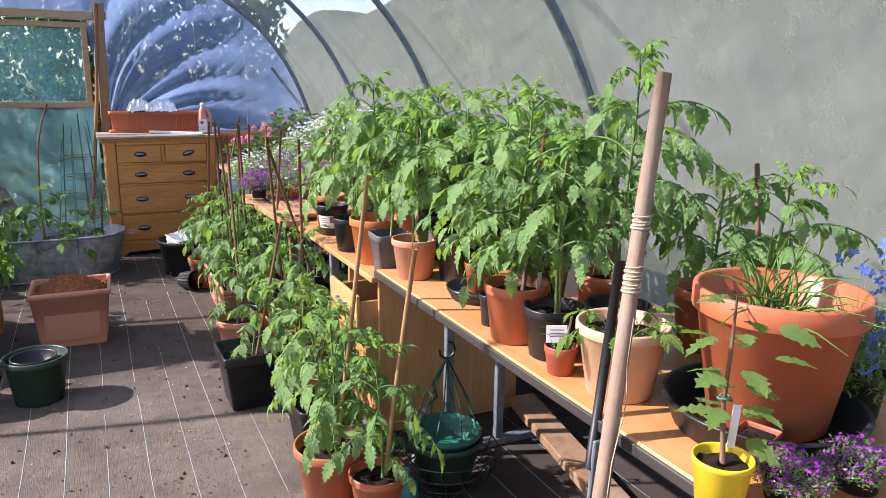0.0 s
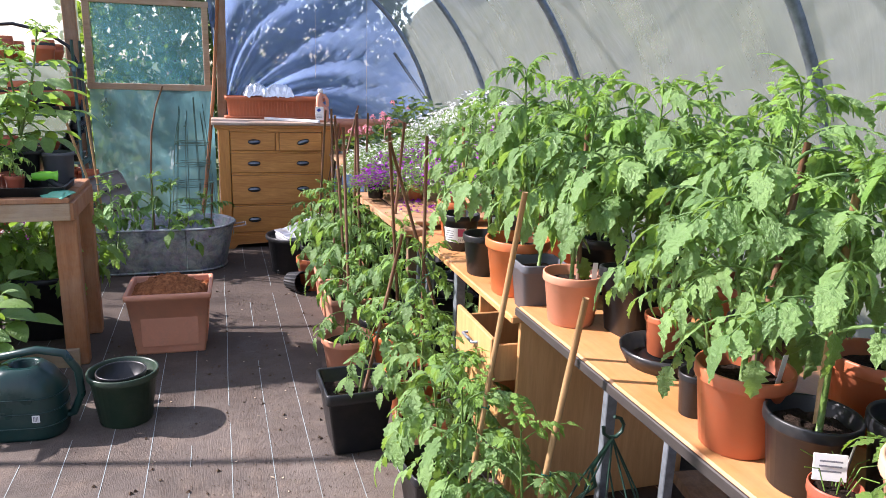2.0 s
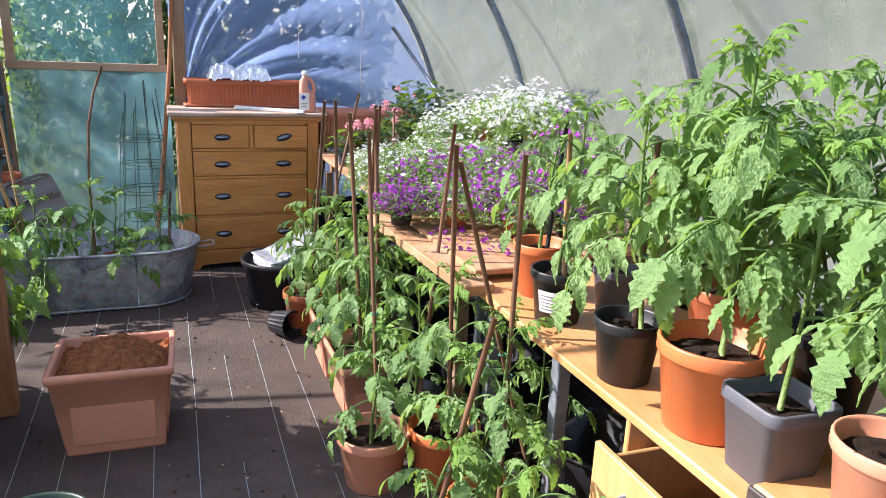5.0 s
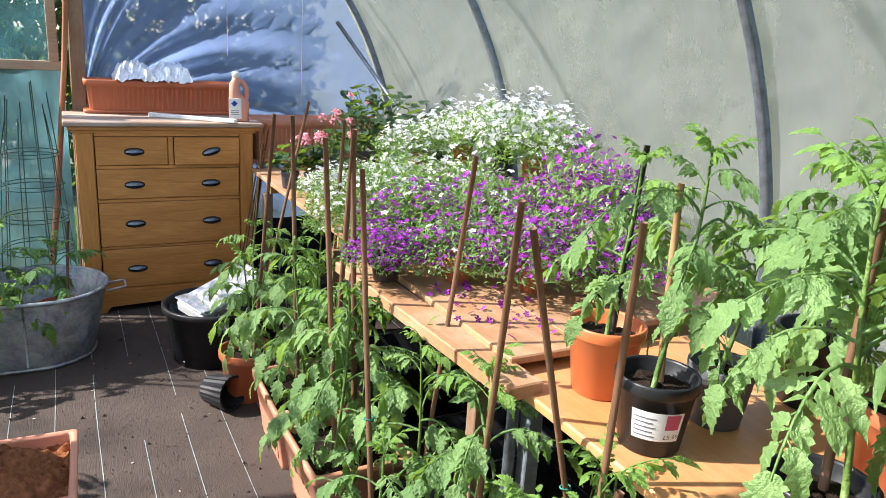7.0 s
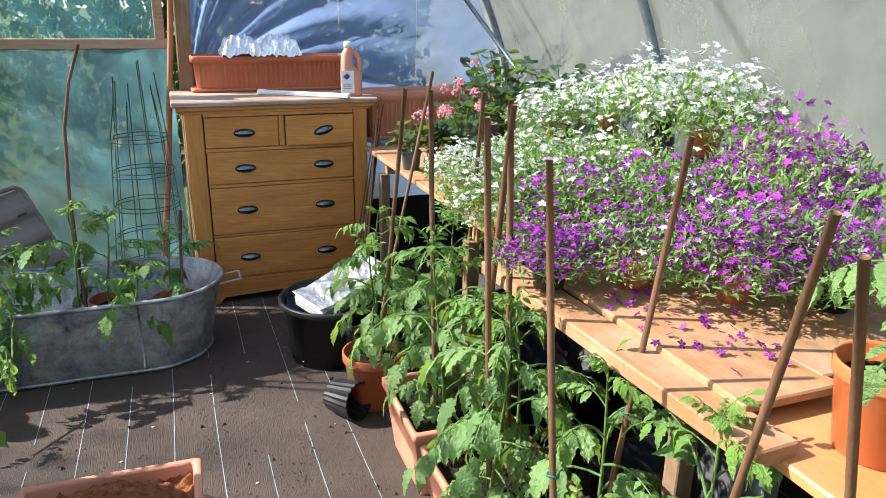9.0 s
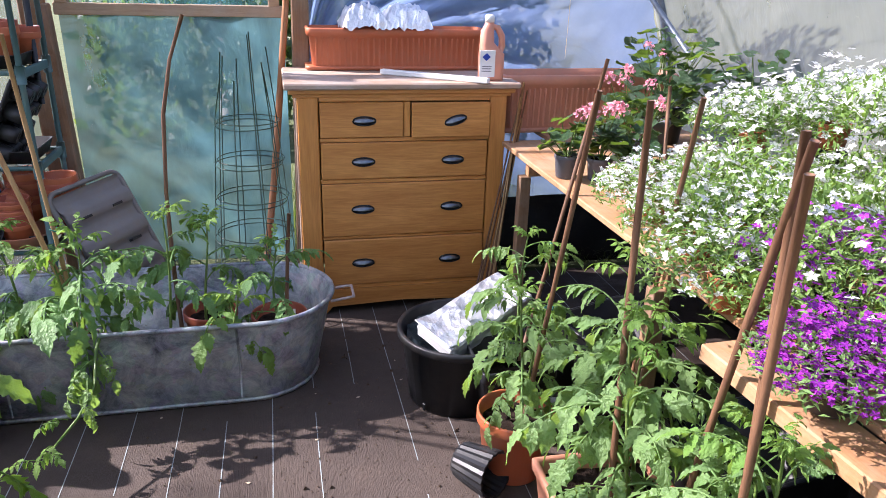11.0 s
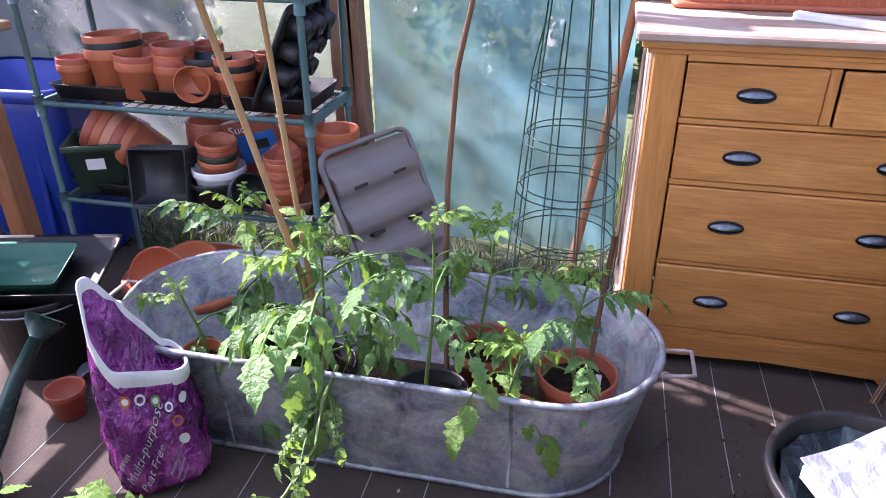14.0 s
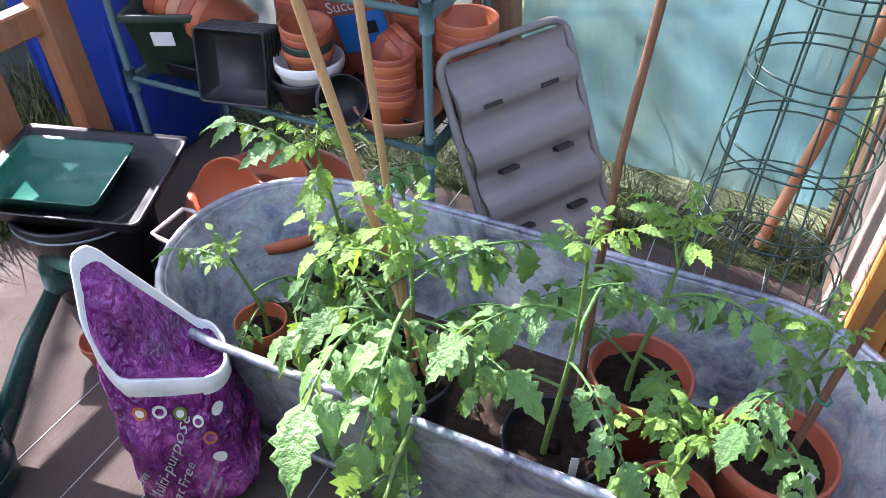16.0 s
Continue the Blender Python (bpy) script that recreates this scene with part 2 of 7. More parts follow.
def galvanised():
    m = Mat("galvanised_zinc", 0.45, 0.55)
    v = m.node("ShaderNodeTexVoronoi", Scale=28.0)
    m.put(v.inputs["Vector"], m.coords())
    big = m.maths("ADD", m.maths("MULTIPLY", m.noise(3, 8, 0.7), 0.5), m.maths("MULTIPLY", m.noise(11, 9, 0.8, None, 0.8), 0.5))
    c = m.ramp(big, [(0.38, (0.05, 0.06, 0.075)), (0.455, (0.20, 0.22, 0.245)), (0.54, (0.38, 0.40, 0.415)), (0.64, (0.64, 0.64, 0.62))])
    c = m.mix(0.15, c, v.outputs["Color"], "MULTIPLY")
    rust = m.ramp(m.noise(13, 9, 0.8), [(0.58, (0, 0, 0)), (0.68, (1, 1, 1))])
    c = m.mix(m.maths("MULTIPLY", rust, 0.6), c, (0.16, 0.07, 0.035))
    m.color(c).bump(m.noise(7, 4), 0.25, 0.01)
    m.put(m.b.inputs["Roughness"], m.ramp(big, [(0.3, (0.35,) * 3), (0.7, (0.65,) * 3)]))
    return m.m


def fabric_floor(name, dust_light):
    m = Mat(name, 0.85, 0, 0.25)
    big = m.noise(0.9, 7, 0.65)
    c = m.ramp(big, [(0.35, tint((0.100, 0.080, 0.067), dust_light)), (0.65, tint((0.205, 0.168, 0.143), dust_light))])
    dirt = m.ramp(m.noise(5, 9, 0.72), [(0.48, (0, 0, 0)), (0.7, (1, 1, 1))])
    c = m.mix(m.maths("MULTIPLY", dirt, 0.75 * dust_light), c, (0.24, 0.18, 0.135))
    grit = m.ramp(m.noise(17, 8, 0.8), [(0.50, (0, 0, 0)), (0.62, (1, 1, 1))])
    c = m.mix(m.maths("MULTIPLY", grit, 0.5 * dust_light), c, (0.085, 0.058, 0.042))
    damp = m.ramp(m.noise(1.7, 5, 0.6, None, 0.5), [(0.55, (0, 0, 0)), (0.66, (1, 1, 1))])
    c = m.mix(m.maths("MULTIPLY", damp, 0.65), c, (0.035, 0.027, 0.022))
    # Dark brown tone that grows with y, broken up by noise.
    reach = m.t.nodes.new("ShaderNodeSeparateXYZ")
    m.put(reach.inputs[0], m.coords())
    far_brown = m.ramp(m.maths("ADD", m.maths("MULTIPLY", reach.outputs[1], 0.16), m.maths("MULTIPLY", m.noise(2.3, 7, 0.65), 0.5)), [(0.98, (0, 0, 0)), (1.0, (1, 1, 1))] if dust_light < 0.5 else [(0.78, (0, 0, 0)), (1.0, (0.75, 0.75, 0.75))])
    c = m.mix(far_brown, c, (0.052, 0.034, 0.026))
    crumbs = m.ramp(m.noise(48, 5, 0.7), [(0.67, (0, 0, 0)), (0.71, (1, 1, 1))])
    c = m.mix(m.maths("MULTIPLY", crumbs, 0.7), c, (0.05, 0.03, 0.02))
    weave = m.noise(6, 3, 0.6, m.coords((60, 2.5, 1)))
    m.color(m.mix(m.maths("MULTIPLY", weave, 0.7), c, (0.05, 0.042, 0.036)))
    m.bump(m.maths("ADD", m.maths("ADD", weave, crumbs), m.maths("MULTIPLY", dirt, 0.8)), 0.6, 0.005)
    m.put(m.b.inputs["Roughness"], m.ramp(damp, [(0, (0.85,) * 3), (1, (0.5,) * 3)]))
    return m.m


def crumpled(name, c, metal, rough, scale=16.0):
    m = Mat(name, rough, metal)
    v = m.node("ShaderNodeTexVoronoi", Scale=scale)
    m.put(v.inputs["Vector"], m.coords())
    m.color(m.ramp(m.noise(6, 5), [(0.35, tint(c, 0.8)), (0.65, tint(c, 1.1))]))
    m.bump(m.maths("ADD", v.outputs["Distance"], m.noise(22, 5)), 0.7, 0.02)
    return m.m


def bag_print():
    m = Mat("purple_bag_film", 0.16, 0, 0.7)
    n = m.noise(9, 4, 0.55, None, 0.5)
    m.color(m.ramp(n, [(0.34, (0.075, 0.008, 0.075)), (0.52, (0.20, 0.020, 0.18)), (0.66, (0.42, 0.10, 0.34))]))
    m.bump(m.maths("ADD", m.noise(13, 4, 0.55, None, 0.4), m.maths("MULTIPLY", m.noise(34, 3, 0.5, None, 1.2), 0.4)), 1.0, 0.06)
    return m.m


ZINC = galvanised()
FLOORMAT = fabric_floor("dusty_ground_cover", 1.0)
# Shade under the benches is painted in here, along with less dust.
SHADEFLOOR = fabric_floor("shaded_ground_cover", 0.28)
FOIL = crumpled("crumpled_foil", (0.80, 0.81, 0.82), 0.8, 0.36)
POLYBLOCK = crumpled("wrapped_foil", (0.66, 0.67, 0.68), 0.6, 0.42, 24)
BAGFILM = bag_print()
BAGWHITE = plastic("white_bag_film", (0.72, 0.72, 0.70), 0.35, 0.15)
THREAD = plastic("pale_thread", (0.30, 0.34, 0.34), 0.8, 0.9)
BLUELEAF = leafy("mature_leaf", (0.070, 0.175, 0.052), (0.165, 0.325, 0.085), 0.26, 0.42)
BANKMAT = earth("dark_bank", (0.030, 0.035, 0.022), (0.060, 0.065, 0.045), 2)
LAWN = earth("lawn", (0.03, 0.045, 0.016), (0.075, 0.09, 0.045), 6)
TREELEAF = leafy("tree_leaf", (0.012, 0.035, 0.012), (0.04, 0.09, 0.03), 0.3)
BARK = timber("bark", (0.10, 0.07, 0.05), (0.04, 0.03, 0.02), "z")


# ---- mesh helpers ----
def thing(name, label, category, at=(0, 0, 0), turn=0.0, group="", kind="", tilt=(0, 0)):
    ob = new(name)
    ob.matrix_world = pose(*at, tilt[0], tilt[1], turn)
    ob.empty_display_size = 0.05
    return tagged(ob, label, category, group, kind)


def part(name, mesh, material, parent, label="", m=None):
    """Links mesh data (a bmesh or a ready mesh) as one object under a thing or part."""
    if isinstance(mesh, bmesh.types.BMesh):
        data = bpy.data.meshes.new(name)
        mesh.to_mesh(data)
        mesh.free()
    else:
        data = mesh
    if material and not data.materials:
        data.materials.append(material)
    ob = new(name, data)
    if parent:
        ob.parent = parent
    if m is not None:
        ob.matrix_basis = m
    return tagged(ob, label)


def raw(name, verts, faces, material=None, smooth=True):
    data = bpy.data.meshes.new(name)
    data.from_pydata([tuple(v) for v in verts], [], faces)
    data.update()
    if smooth:
        data.polygons.foreach_set("use_smooth", [True] * len(data.polygons))
    if material:
        data.materials.append(material)
    return data


def outline(w, d, r, seg=5):
    """A rounded rectangle, w by d, with corner radius r."""
    pts = []
    for cx, cy, a0 in ((1, 1, 0), (-1, 1, 90), (-1, -1, 180), (1, -1, 270)):
        for i in range(seg + 1):
            a = radians(a0 + 90 * i / seg)
            pts.append((cx * (w / 2 - r) + r * math.cos(a), cy * (d / 2 - r) + r * math.sin(a)))
    return pts


def loft(name, rings, material=None, cap_start=True, cap_end=True, smooth=True):
    """A skin through rings of points, each with the same count."""
    verts, faces, n = [], [], len(rings[0])
    for ring in rings:
        verts += ring
    for j in range(len(rings) - 1):
        for i in range(n):
            k = (i + 1) % n
            faces.append((j * n + i, j * n + k, (j + 1) * n + k, (j + 1) * n + i))
    if cap_start:
        faces.append(tuple(reversed(range(n))))
    if cap_end:
        faces.append(tuple(range((len(rings) - 1) * n, len(rings) * n)))
    return raw(name, verts, faces, material, smooth)


def level(pts, z, dx=0.0, dy=0.0):
    return [(x + dx, y + dy, z) for x, y in pts]


def ring_at(w, d, r, z, seg=5, wob=0.0, seed=0):
    pts = outline(w, d, max(0.001, min(r, w / 2 - 1e-4, d / 2 - 1e-4)), seg)
    if wob:
        pts = [(x * (1 + wob * noise.noise((x * 9, y * 9, seed + z * 5))), y * (1 + wob * noise.noise((y * 9, x * 9, seed - z * 5)))) for x, y in pts]
    return level(pts, z)


def box(bm, w, d, h, at=(0, 0, 0), turn=(0, 0, 0), bevel=0.003):
    """A bevelled block whose middle stands at a place."""
    got = bmesh.ops.create_cube(bm, size=1.0)
    vs = got["verts"]
    bmesh.ops.scale(bm, vec=(w, d, h), verts=vs)
    if bevel:
        es = list({e for v in vs for e in v.link_edges})
        out = bmesh.ops.bevel(bm, geom=es, offset=min(bevel, min(w, d, h) * 0.3), segments=1, affect="EDGES")
        vs = list({v for f in out["faces"] for v in f.verts} | {v for v in vs if v.is_valid})
    bmesh.ops.transform(bm, matrix=pose(*at, *turn), verts=vs)
    return bm


def block(name, w, d, h, material, parent, at=(0, 0, 0), turn=(0, 0, 0), bevel=0.003, label=""):
    return part(name, box(bmesh.new(), w, d, h, (0, 0, 0), (0, 0, 0), bevel), material, parent, label, pose(*at, *turn))


def tube_data(points, radii, seg=6, closed=False):
    """Vertices and faces of a tube along points."""
    pts = [Vector(p) for p in points]
    if not isinstance(radii, (list, tuple)):
        radii = [radii] * len(pts)
    verts, faces, up = [], [], Vector((0.13, 0.29, 0.95)).normalized()
    for i, p in enumerate(pts):
        if closed:
            way = pts[(i + 1) % len(pts)] - pts[i - 1]
        else:
            way = pts[min(i + 1, len(pts) - 1)] - pts[max(i - 1, 0)]
        way.normalize()
        a = way.cross(up)
        if a.length < 0.05:
            a = way.cross(Vector((1, 0, 0)))
        a.normalize()
        b = way.cross(a)
        for k in range(seg):
            t = 2 * math.pi * k / seg
            verts.append(p + radii[i] * (math.cos(t) * a + math.sin(t) * b))
    count = len(pts)
    for i in range(count if closed else count - 1):
        j = (i + 1) % count
        for k in range(seg):
            q = (k + 1) % seg
            faces.append((i * seg + k, i * seg + q, j * seg + q, j * seg + k))
    if not closed:
        faces.append(tuple(range(seg)))
        faces.append(tuple((count - 1) * seg + k for k in reversed(range(seg))))
    return verts, faces


def tubes(name, runs, material, seg=6):
    """One mesh of several tubes: (points, radius, closed)."""
    verts, faces = [], []
    for points, radius, closed in runs:
        v, f = tube_data(points, radius, seg, closed)
        o = len(verts)
        verts += v
        faces += [tuple(i + o for i in q) for q in f]
    return raw(name, verts, faces, material)


def tube(name, points, radii, material, seg=8, closed=False):
    v, f = tube_data(points, radii, seg, closed)
    return raw(name, v, f, material)


def circle(r, z, n=20, cx=0.0, cy=0.0):
    return [(cx + r * math.cos(2 * math.pi * i / n), cy + r * math.sin(2 * math.pi * i / n), z) for i in range(n)]


# ---- the tunnel ----
XC, HALF, WIDE, TOP, POWER = -0.1, 2.3, 2.95, 2.7, 2.5
END_Y, BACK_Y = 7.75, -3.2


def arch(u, grow=0.0):
    """A point of the tunnel's section, u from 0 (one foot) to 1 (the other)."""
    a = math.pi * u
    c, s = math.cos(a), math.sin(a)
    x = math.copysign(abs(c) ** (2 / POWER), c) * ((HALF if c > 0 else WIDE) + grow)
    return XC + x, abs(s) ** (2 / POWER) * (TOP + grow)


def tunnel_film():
    nu, ny = 90, 160
    verts, faces = [], []
    for j in range(ny + 1):
        y = BACK_Y + (END_Y - BACK_Y) * j / ny
        for i in range(nu + 1):
            g = 0.022 + 0.012 * noise.noise((i * 0.114, y * 0.9, 3.0)) + 0.007 * noise.noise((i * 0.5, y * 3, 8.0)) + 0.016 * noise.noise((i * 0.22 + y * 1.6, y * 2.6 - i * 0.10, 5.0))
            x, z = arch(i / nu, g)
            verts.append((x, y, z))
    for j in range(ny):
        for i in range(nu):
            a = j * (nu + 1) + i
            faces.append((a, a + 1, a + nu + 2, a + nu + 1))
    ob = part("ceiling", raw("ceiling", verts, faces, FILM), None, None)
    tagged(ob, "milky algae-stained polythene tunnel cover stretched over hoops", "tunnel cover", kind="structure")


tunnel_film()
for y in (-2.6, -0.85, 0.85, 2.55, 4.29, 5.93, 7.62):
    h = thing("tunnel_hoop", "grey galvanised steel hoop under the polythene cover", "tunnel hoop", (0, y, 0), group="tunnel hoops")
    part("pipe", tube("pipe", [(arch(i / 48)[0], 0, arch(i / 48)[1]) for i in range(49)], 0.021, PIPE, 10), None, h)
b = thing("corner_brace", "thin grey steel brace between hoop and end frame", "steel tube")
part("pipe", tube("pipe", [(1.66, 7.58, 1.75), (1.98, 7.2, 1.2)], 0.014, PIPE, 8), None, b)
b = thing("corner_brace", "bent dark grey pipe by the shelving", "steel tube")
part("pipe", tube("pipe", [(-1.09, 7.3, 1.0), (-1.08, 7.3, 1.55), (-1.14, 7.3, 1.7), (-1.3, 7.3, 1.81), (-1.53, 7.3, 1.86), (-1.8, 7.3, 1.83)], 0.014, IRON, 8), None, b)


def edge_radius(cx, cz, ang):
    """How far the end wall reaches from a point, in a direction."""
    r, dx, dz = 0.05, math.cos(ang), math.sin(ang)
    while r < 6:
        x, z = cx + r * dx, cz + r * dz
        if z < 0 or (abs(x - XC) / (HALF if x > XC else WIDE)) ** POWER + (max(z, 0) / TOP) ** POWER > 1:
            return r
        r += 0.01
    return r


def pleated(name, cx, cz, a0, a1, amp, material, n=150, lo=0.0, label=""):
    """End-wall film gathered in pleats that fan out from one point."""
    rows, verts, faces = 16, [], []
    for i in range(n + 1):
        ang = radians(a0 + (a1 - a0) * i / n)
        reach = edge_radius(cx, cz, ang)
        for j in range(rows + 1):
            f = lo + (1 - lo) * j / rows
            r = reach * f
            k = i + 26 * f * f
            fold = noise.noise((k * 0.115, f * 0.7, 2.0)) + 0.5 * noise.noise((k * 0.23, f * 1.1, 5.0)) + 0.15 * noise.noise((k * 0.6, f * 2.0, 7.0))
            y = END_Y + amp * 1.25 * fold * math.sin(math.pi * min(1, f * 0.9 + 0.05)) ** 0.7
            verts.append((cx + r * math.cos(ang), y, cz + r * math.sin(ang)))
    for i in range(n):
        for j in range(rows):
            q = i * (rows + 1) + j
            faces.append((q, q + 1, q + rows + 2, q + rows + 1))
    ob = part(name, raw(name, verts, faces, material), None, None)
    return tagged(ob, label, "end wall", kind="structure")


def sheet_wall(name, x0, x1, z0, z1, material, label, y=END_Y, amp=0.02):
    nx, nz, verts, faces = 60, 60, [], []
    for i in range(nx + 1):
        for j in range(nz + 1):
            x, z = x0 + (x1 - x0) * i / nx, z0 + (z1 - z0) * j / nz
            lim = TOP * max(0.0, 1 - (abs(x - XC) / (HALF if x > XC else WIDE)) ** POWER) ** (1 / POWER)
            verts.append((x, y + amp * noise.noise((x * 2 + z, z * 1.3 - x, 4)) + 0.35 * amp * noise.noise((x * 7 + z * 2.5, z * 2.2 - x * 3, 9)), min(z, lim)))
    for i in range(nx):
        for j in range(nz):
            q = i * (nz + 1) + j
            faces.append((q, q + 1, q + nz + 2, q + nz + 1))
    return tagged(part(name, raw(name, verts, faces, material), None, None), label, "end wall", kind="structure")


pleated("wall_north", 0.06, 1.1, -90, 96, 0.13, ENDFILM, label="bluish polythene end wall gathered in fanning pleats")
sheet_wall("wall_north_door", -1.08, -0.03, 0.05, 1.37, DOORFILM, "blue-green polythene lower door panel with painted pale reflections", amp=0.03)
sheet_wall("wall_north_side", -3.05, -1.12, 0.0, 2.7, FILM, "bright milky polythene beside the door frame")
sheet_wall("wall_north_over", -1.12, 0.06, 2.16, 2.72, ENDFILM, "polythene above the door frame")
win = thing("window_1", "framed cloudy plastic window above the door panel", "window", kind="structure")
part("pane", raw("pane", [(-1.04, END_Y, 1.39), (-0.09, END_Y, 1.39), (-0.09, END_Y, 2.1), (-1.04, END_Y, 2.1)], [(0, 1, 2, 3)], WINFILM), None, win)
for n, w, h, x, z in (("window_frame", 1.06, 0.055, -0.56, 1.375), ("window_frame", 1.06, 0.05, -0.56, 2.11), ("window_frame", 0.055, 0.69, -1.055, 1.745), ("window_frame", 0.055, 0.69, -0.075, 1.745)):
    block(n, w, 0.05, h, RAILWOOD, win, (x, END_Y - 0.02, z), (0, 0, 0))
block("window_frame", 1.3, 0.06, 0.07, RAILWOOD, win, (-0.52, END_Y - 0.035, 2.2))
for x, w, lean, z in ((0.045, 0.085, 1.2, 2.32), (-1.165, 0.1, -0.8, 2.3), (-1.1, 0.05, -2.0, 1.4)):
    p = thing("door_post", "rough weathered timber door post at the end wall", "post", group="door posts", kind="structure")
    block("post", w, 0.09, z, POSTWOOD, p, (x, END_Y - 0.08, z / 2), (0, lean, 0), 0.006)
p = thing("leaning_pole", "thin bare timber pole leaning on the door post", "pole")
part("pole", tube("pole", [(-0.2, 7.55, 0.0), (-0.12, 7.58, 0.55), (-0.02, 7.61, 1.4), (0.055, 7.63, 2.3)], [0.018, 0.018, 0.016, 0.014], LEGWOOD, 8), None, p)

# back wall and the ground
back = sheet_wall("wall_south", -3.05, 2.2, 0.0, 2.72, FILM, "milky polythene wall behind the entrance", y=BACK_Y)
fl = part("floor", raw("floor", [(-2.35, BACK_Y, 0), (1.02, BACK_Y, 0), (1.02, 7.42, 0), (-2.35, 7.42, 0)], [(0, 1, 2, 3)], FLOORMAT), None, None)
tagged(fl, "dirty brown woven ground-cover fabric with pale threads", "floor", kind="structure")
fl_b = part("floor_under_staging", raw("floor_under_staging", [(1.02, BACK_Y, 0), (2.25, BACK_Y, 0), (2.25, 7.42, 0), (1.02, 7.42, 0)], [(0, 1, 2, 3)], SHADEFLOOR), None, None)
tagged(fl_b, "less dusty woven ground-cover fabric with shade painted in, under the benches", "floor", kind="structure")
for i in range(-10, 14):
    x = i * 0.165
    nn = 60
    vs, fs = [], []
    for j in range(nn + 1):
        y = BACK_Y + 0.05 + (7.4 - BACK_Y) * j / nn
        wob = 0.006 * noise.noise((i * 3.3, y * 1.1, 0))
        vs += [(x + wob - 0.0016, y, 0.0015), (x + wob + 0.0016, y, 0.0015)]
    for j in range(nn):
        if noise.noise((i * 1.7, j * 0.37, 5)) > -0.32:
            fs.append((2 * j, 2 * j + 1, 2 * j + 3, 2 * j + 2))
    part("thread", raw("thread", vs, fs, THREAD), None, fl)
gr = part("ground", raw("ground", [(-400, -400, -0.02), (400, -400, -0.02), (400, 400, -0.02), (-400, 400, -0.02)], [(0, 1, 2, 3)], LAWN), None, None)
tagged(gr, "rough green grass ground outside the tunnel", "ground", kind="structure")


def grass(name, spots, count, h, seed, label):
    rg = random.Random(seed)
    verts, faces = [], []
    for _ in range(count):
        x0, x1, y0, y1 = rg.choice(spots)
        x, y, a = rg.uniform(x0, x1), rg.uniform(y0, y1), rg.uniform(0, 6.28)
        l, w, bend = h * rg.uniform(0.5, 1.4), 0.003, rg.uniform(0.05, 0.12)
        dx, dy, o = math.cos(a), math.sin(a), len(verts)
        for f, ww in ((0, 1), (0.6, 0.8), (1, 0.1)):
            px, py, pz = x + dx * bend * f * f, y + dy * bend * f * f, l * f * (1 - 0.25 * f) - 0.01
            verts += [(px - dy * w * ww, py + dx * w * ww, pz), (px + dy * w * ww, py - dx * w * ww, pz)]
        faces += [(o, o + 1, o + 3, o + 2), (o + 2, o + 3, o + 5, o + 4)]
    ob = part(name, raw(name, verts, faces, GRASSMAT), None, None)
    return tagged(ob, label, "grass", kind="stuff")


grass("grass", [(-1.2, 0.1, 7.45, 7.72), (0.98, 2.0, 7.5, 7.72), (-2.9, -1.2, 7.45, 7.72), (-2.95, -2.38, 5.2, 7.5), (-2.95, -2.38, 6.5, 7.6)], 4200, 0.10, 5, "long grass growing along the tunnel's edge")
grass("grass", [(-2.95, -2.38, 5.3, 7.5), (-2.95, -2.45, 6.2, 7.6)], 4200, 0.26, 8, "tall grass growing inside the tunnel by the side")
grass("grass", [(-3.8, -3.1, 4.5, 8.5), (-3.8, -3.1, 4.5, 8.5), (-2.5, 2.5, 7.85, 8.6)], 7000, 0.5, 6, "tall rough grass outside the polythene")


# ---- foliage shapes ----
def leaflet(L, W, rg, droop=0.35, fold=0.25, stations=9):
    """A lobed, toothed leaflet along +x: five points across at each station."""
    verts, faces = [], []
    phase, twist = rg.uniform(-0.2, 0.2), rg.uniform(-0.35, 0.35)
    for i in range(stations + 1):
        f = i / stations
        w = W * max(0.03, math.sin(math.pi * min(1.0, 0.035 + f * 0.96) ** 0.70)) ** 0.80
        z = -droop * L * f * f + phase * 0.1 * L * math.sin(5 * f)
        for k in (-1, -0.5, 0, 0.5, 1):
            tooth = (1.15 if i % 2 else 0.77) * rg.uniform(0.86, 1.14)
            reach = w * (tooth if abs(k) == 1 else 1.0) if i < stations else 0.0004
            lift = fold * abs(k) * w + twist * k * w * f - (0.16 * w if abs(k) == 1 else 0.0) + 0.07 * w * (1 if i % 2 else -1) * (abs(k) == 0.5)
            verts.append((L * (f + (0.05 if i % 2 and abs(k) == 1 else 0.03 * abs(k) * (i > 0))), k * reach, z + lift + 0.022 * L * rg.uniform(-1, 1) * (k != 0)))
    for i in range(stations):
        for k in range(4):
            a = 5 * i + k
            faces.append((a, a + 1, a + 6, a + 5))
    return verts, faces


def gather(target, verts, faces, m):
    o = len(target[0])
    target[0].extend(m @ Vector(v) for v in verts)
    target[1].extend(tuple(i + o for i in f) for f in faces)


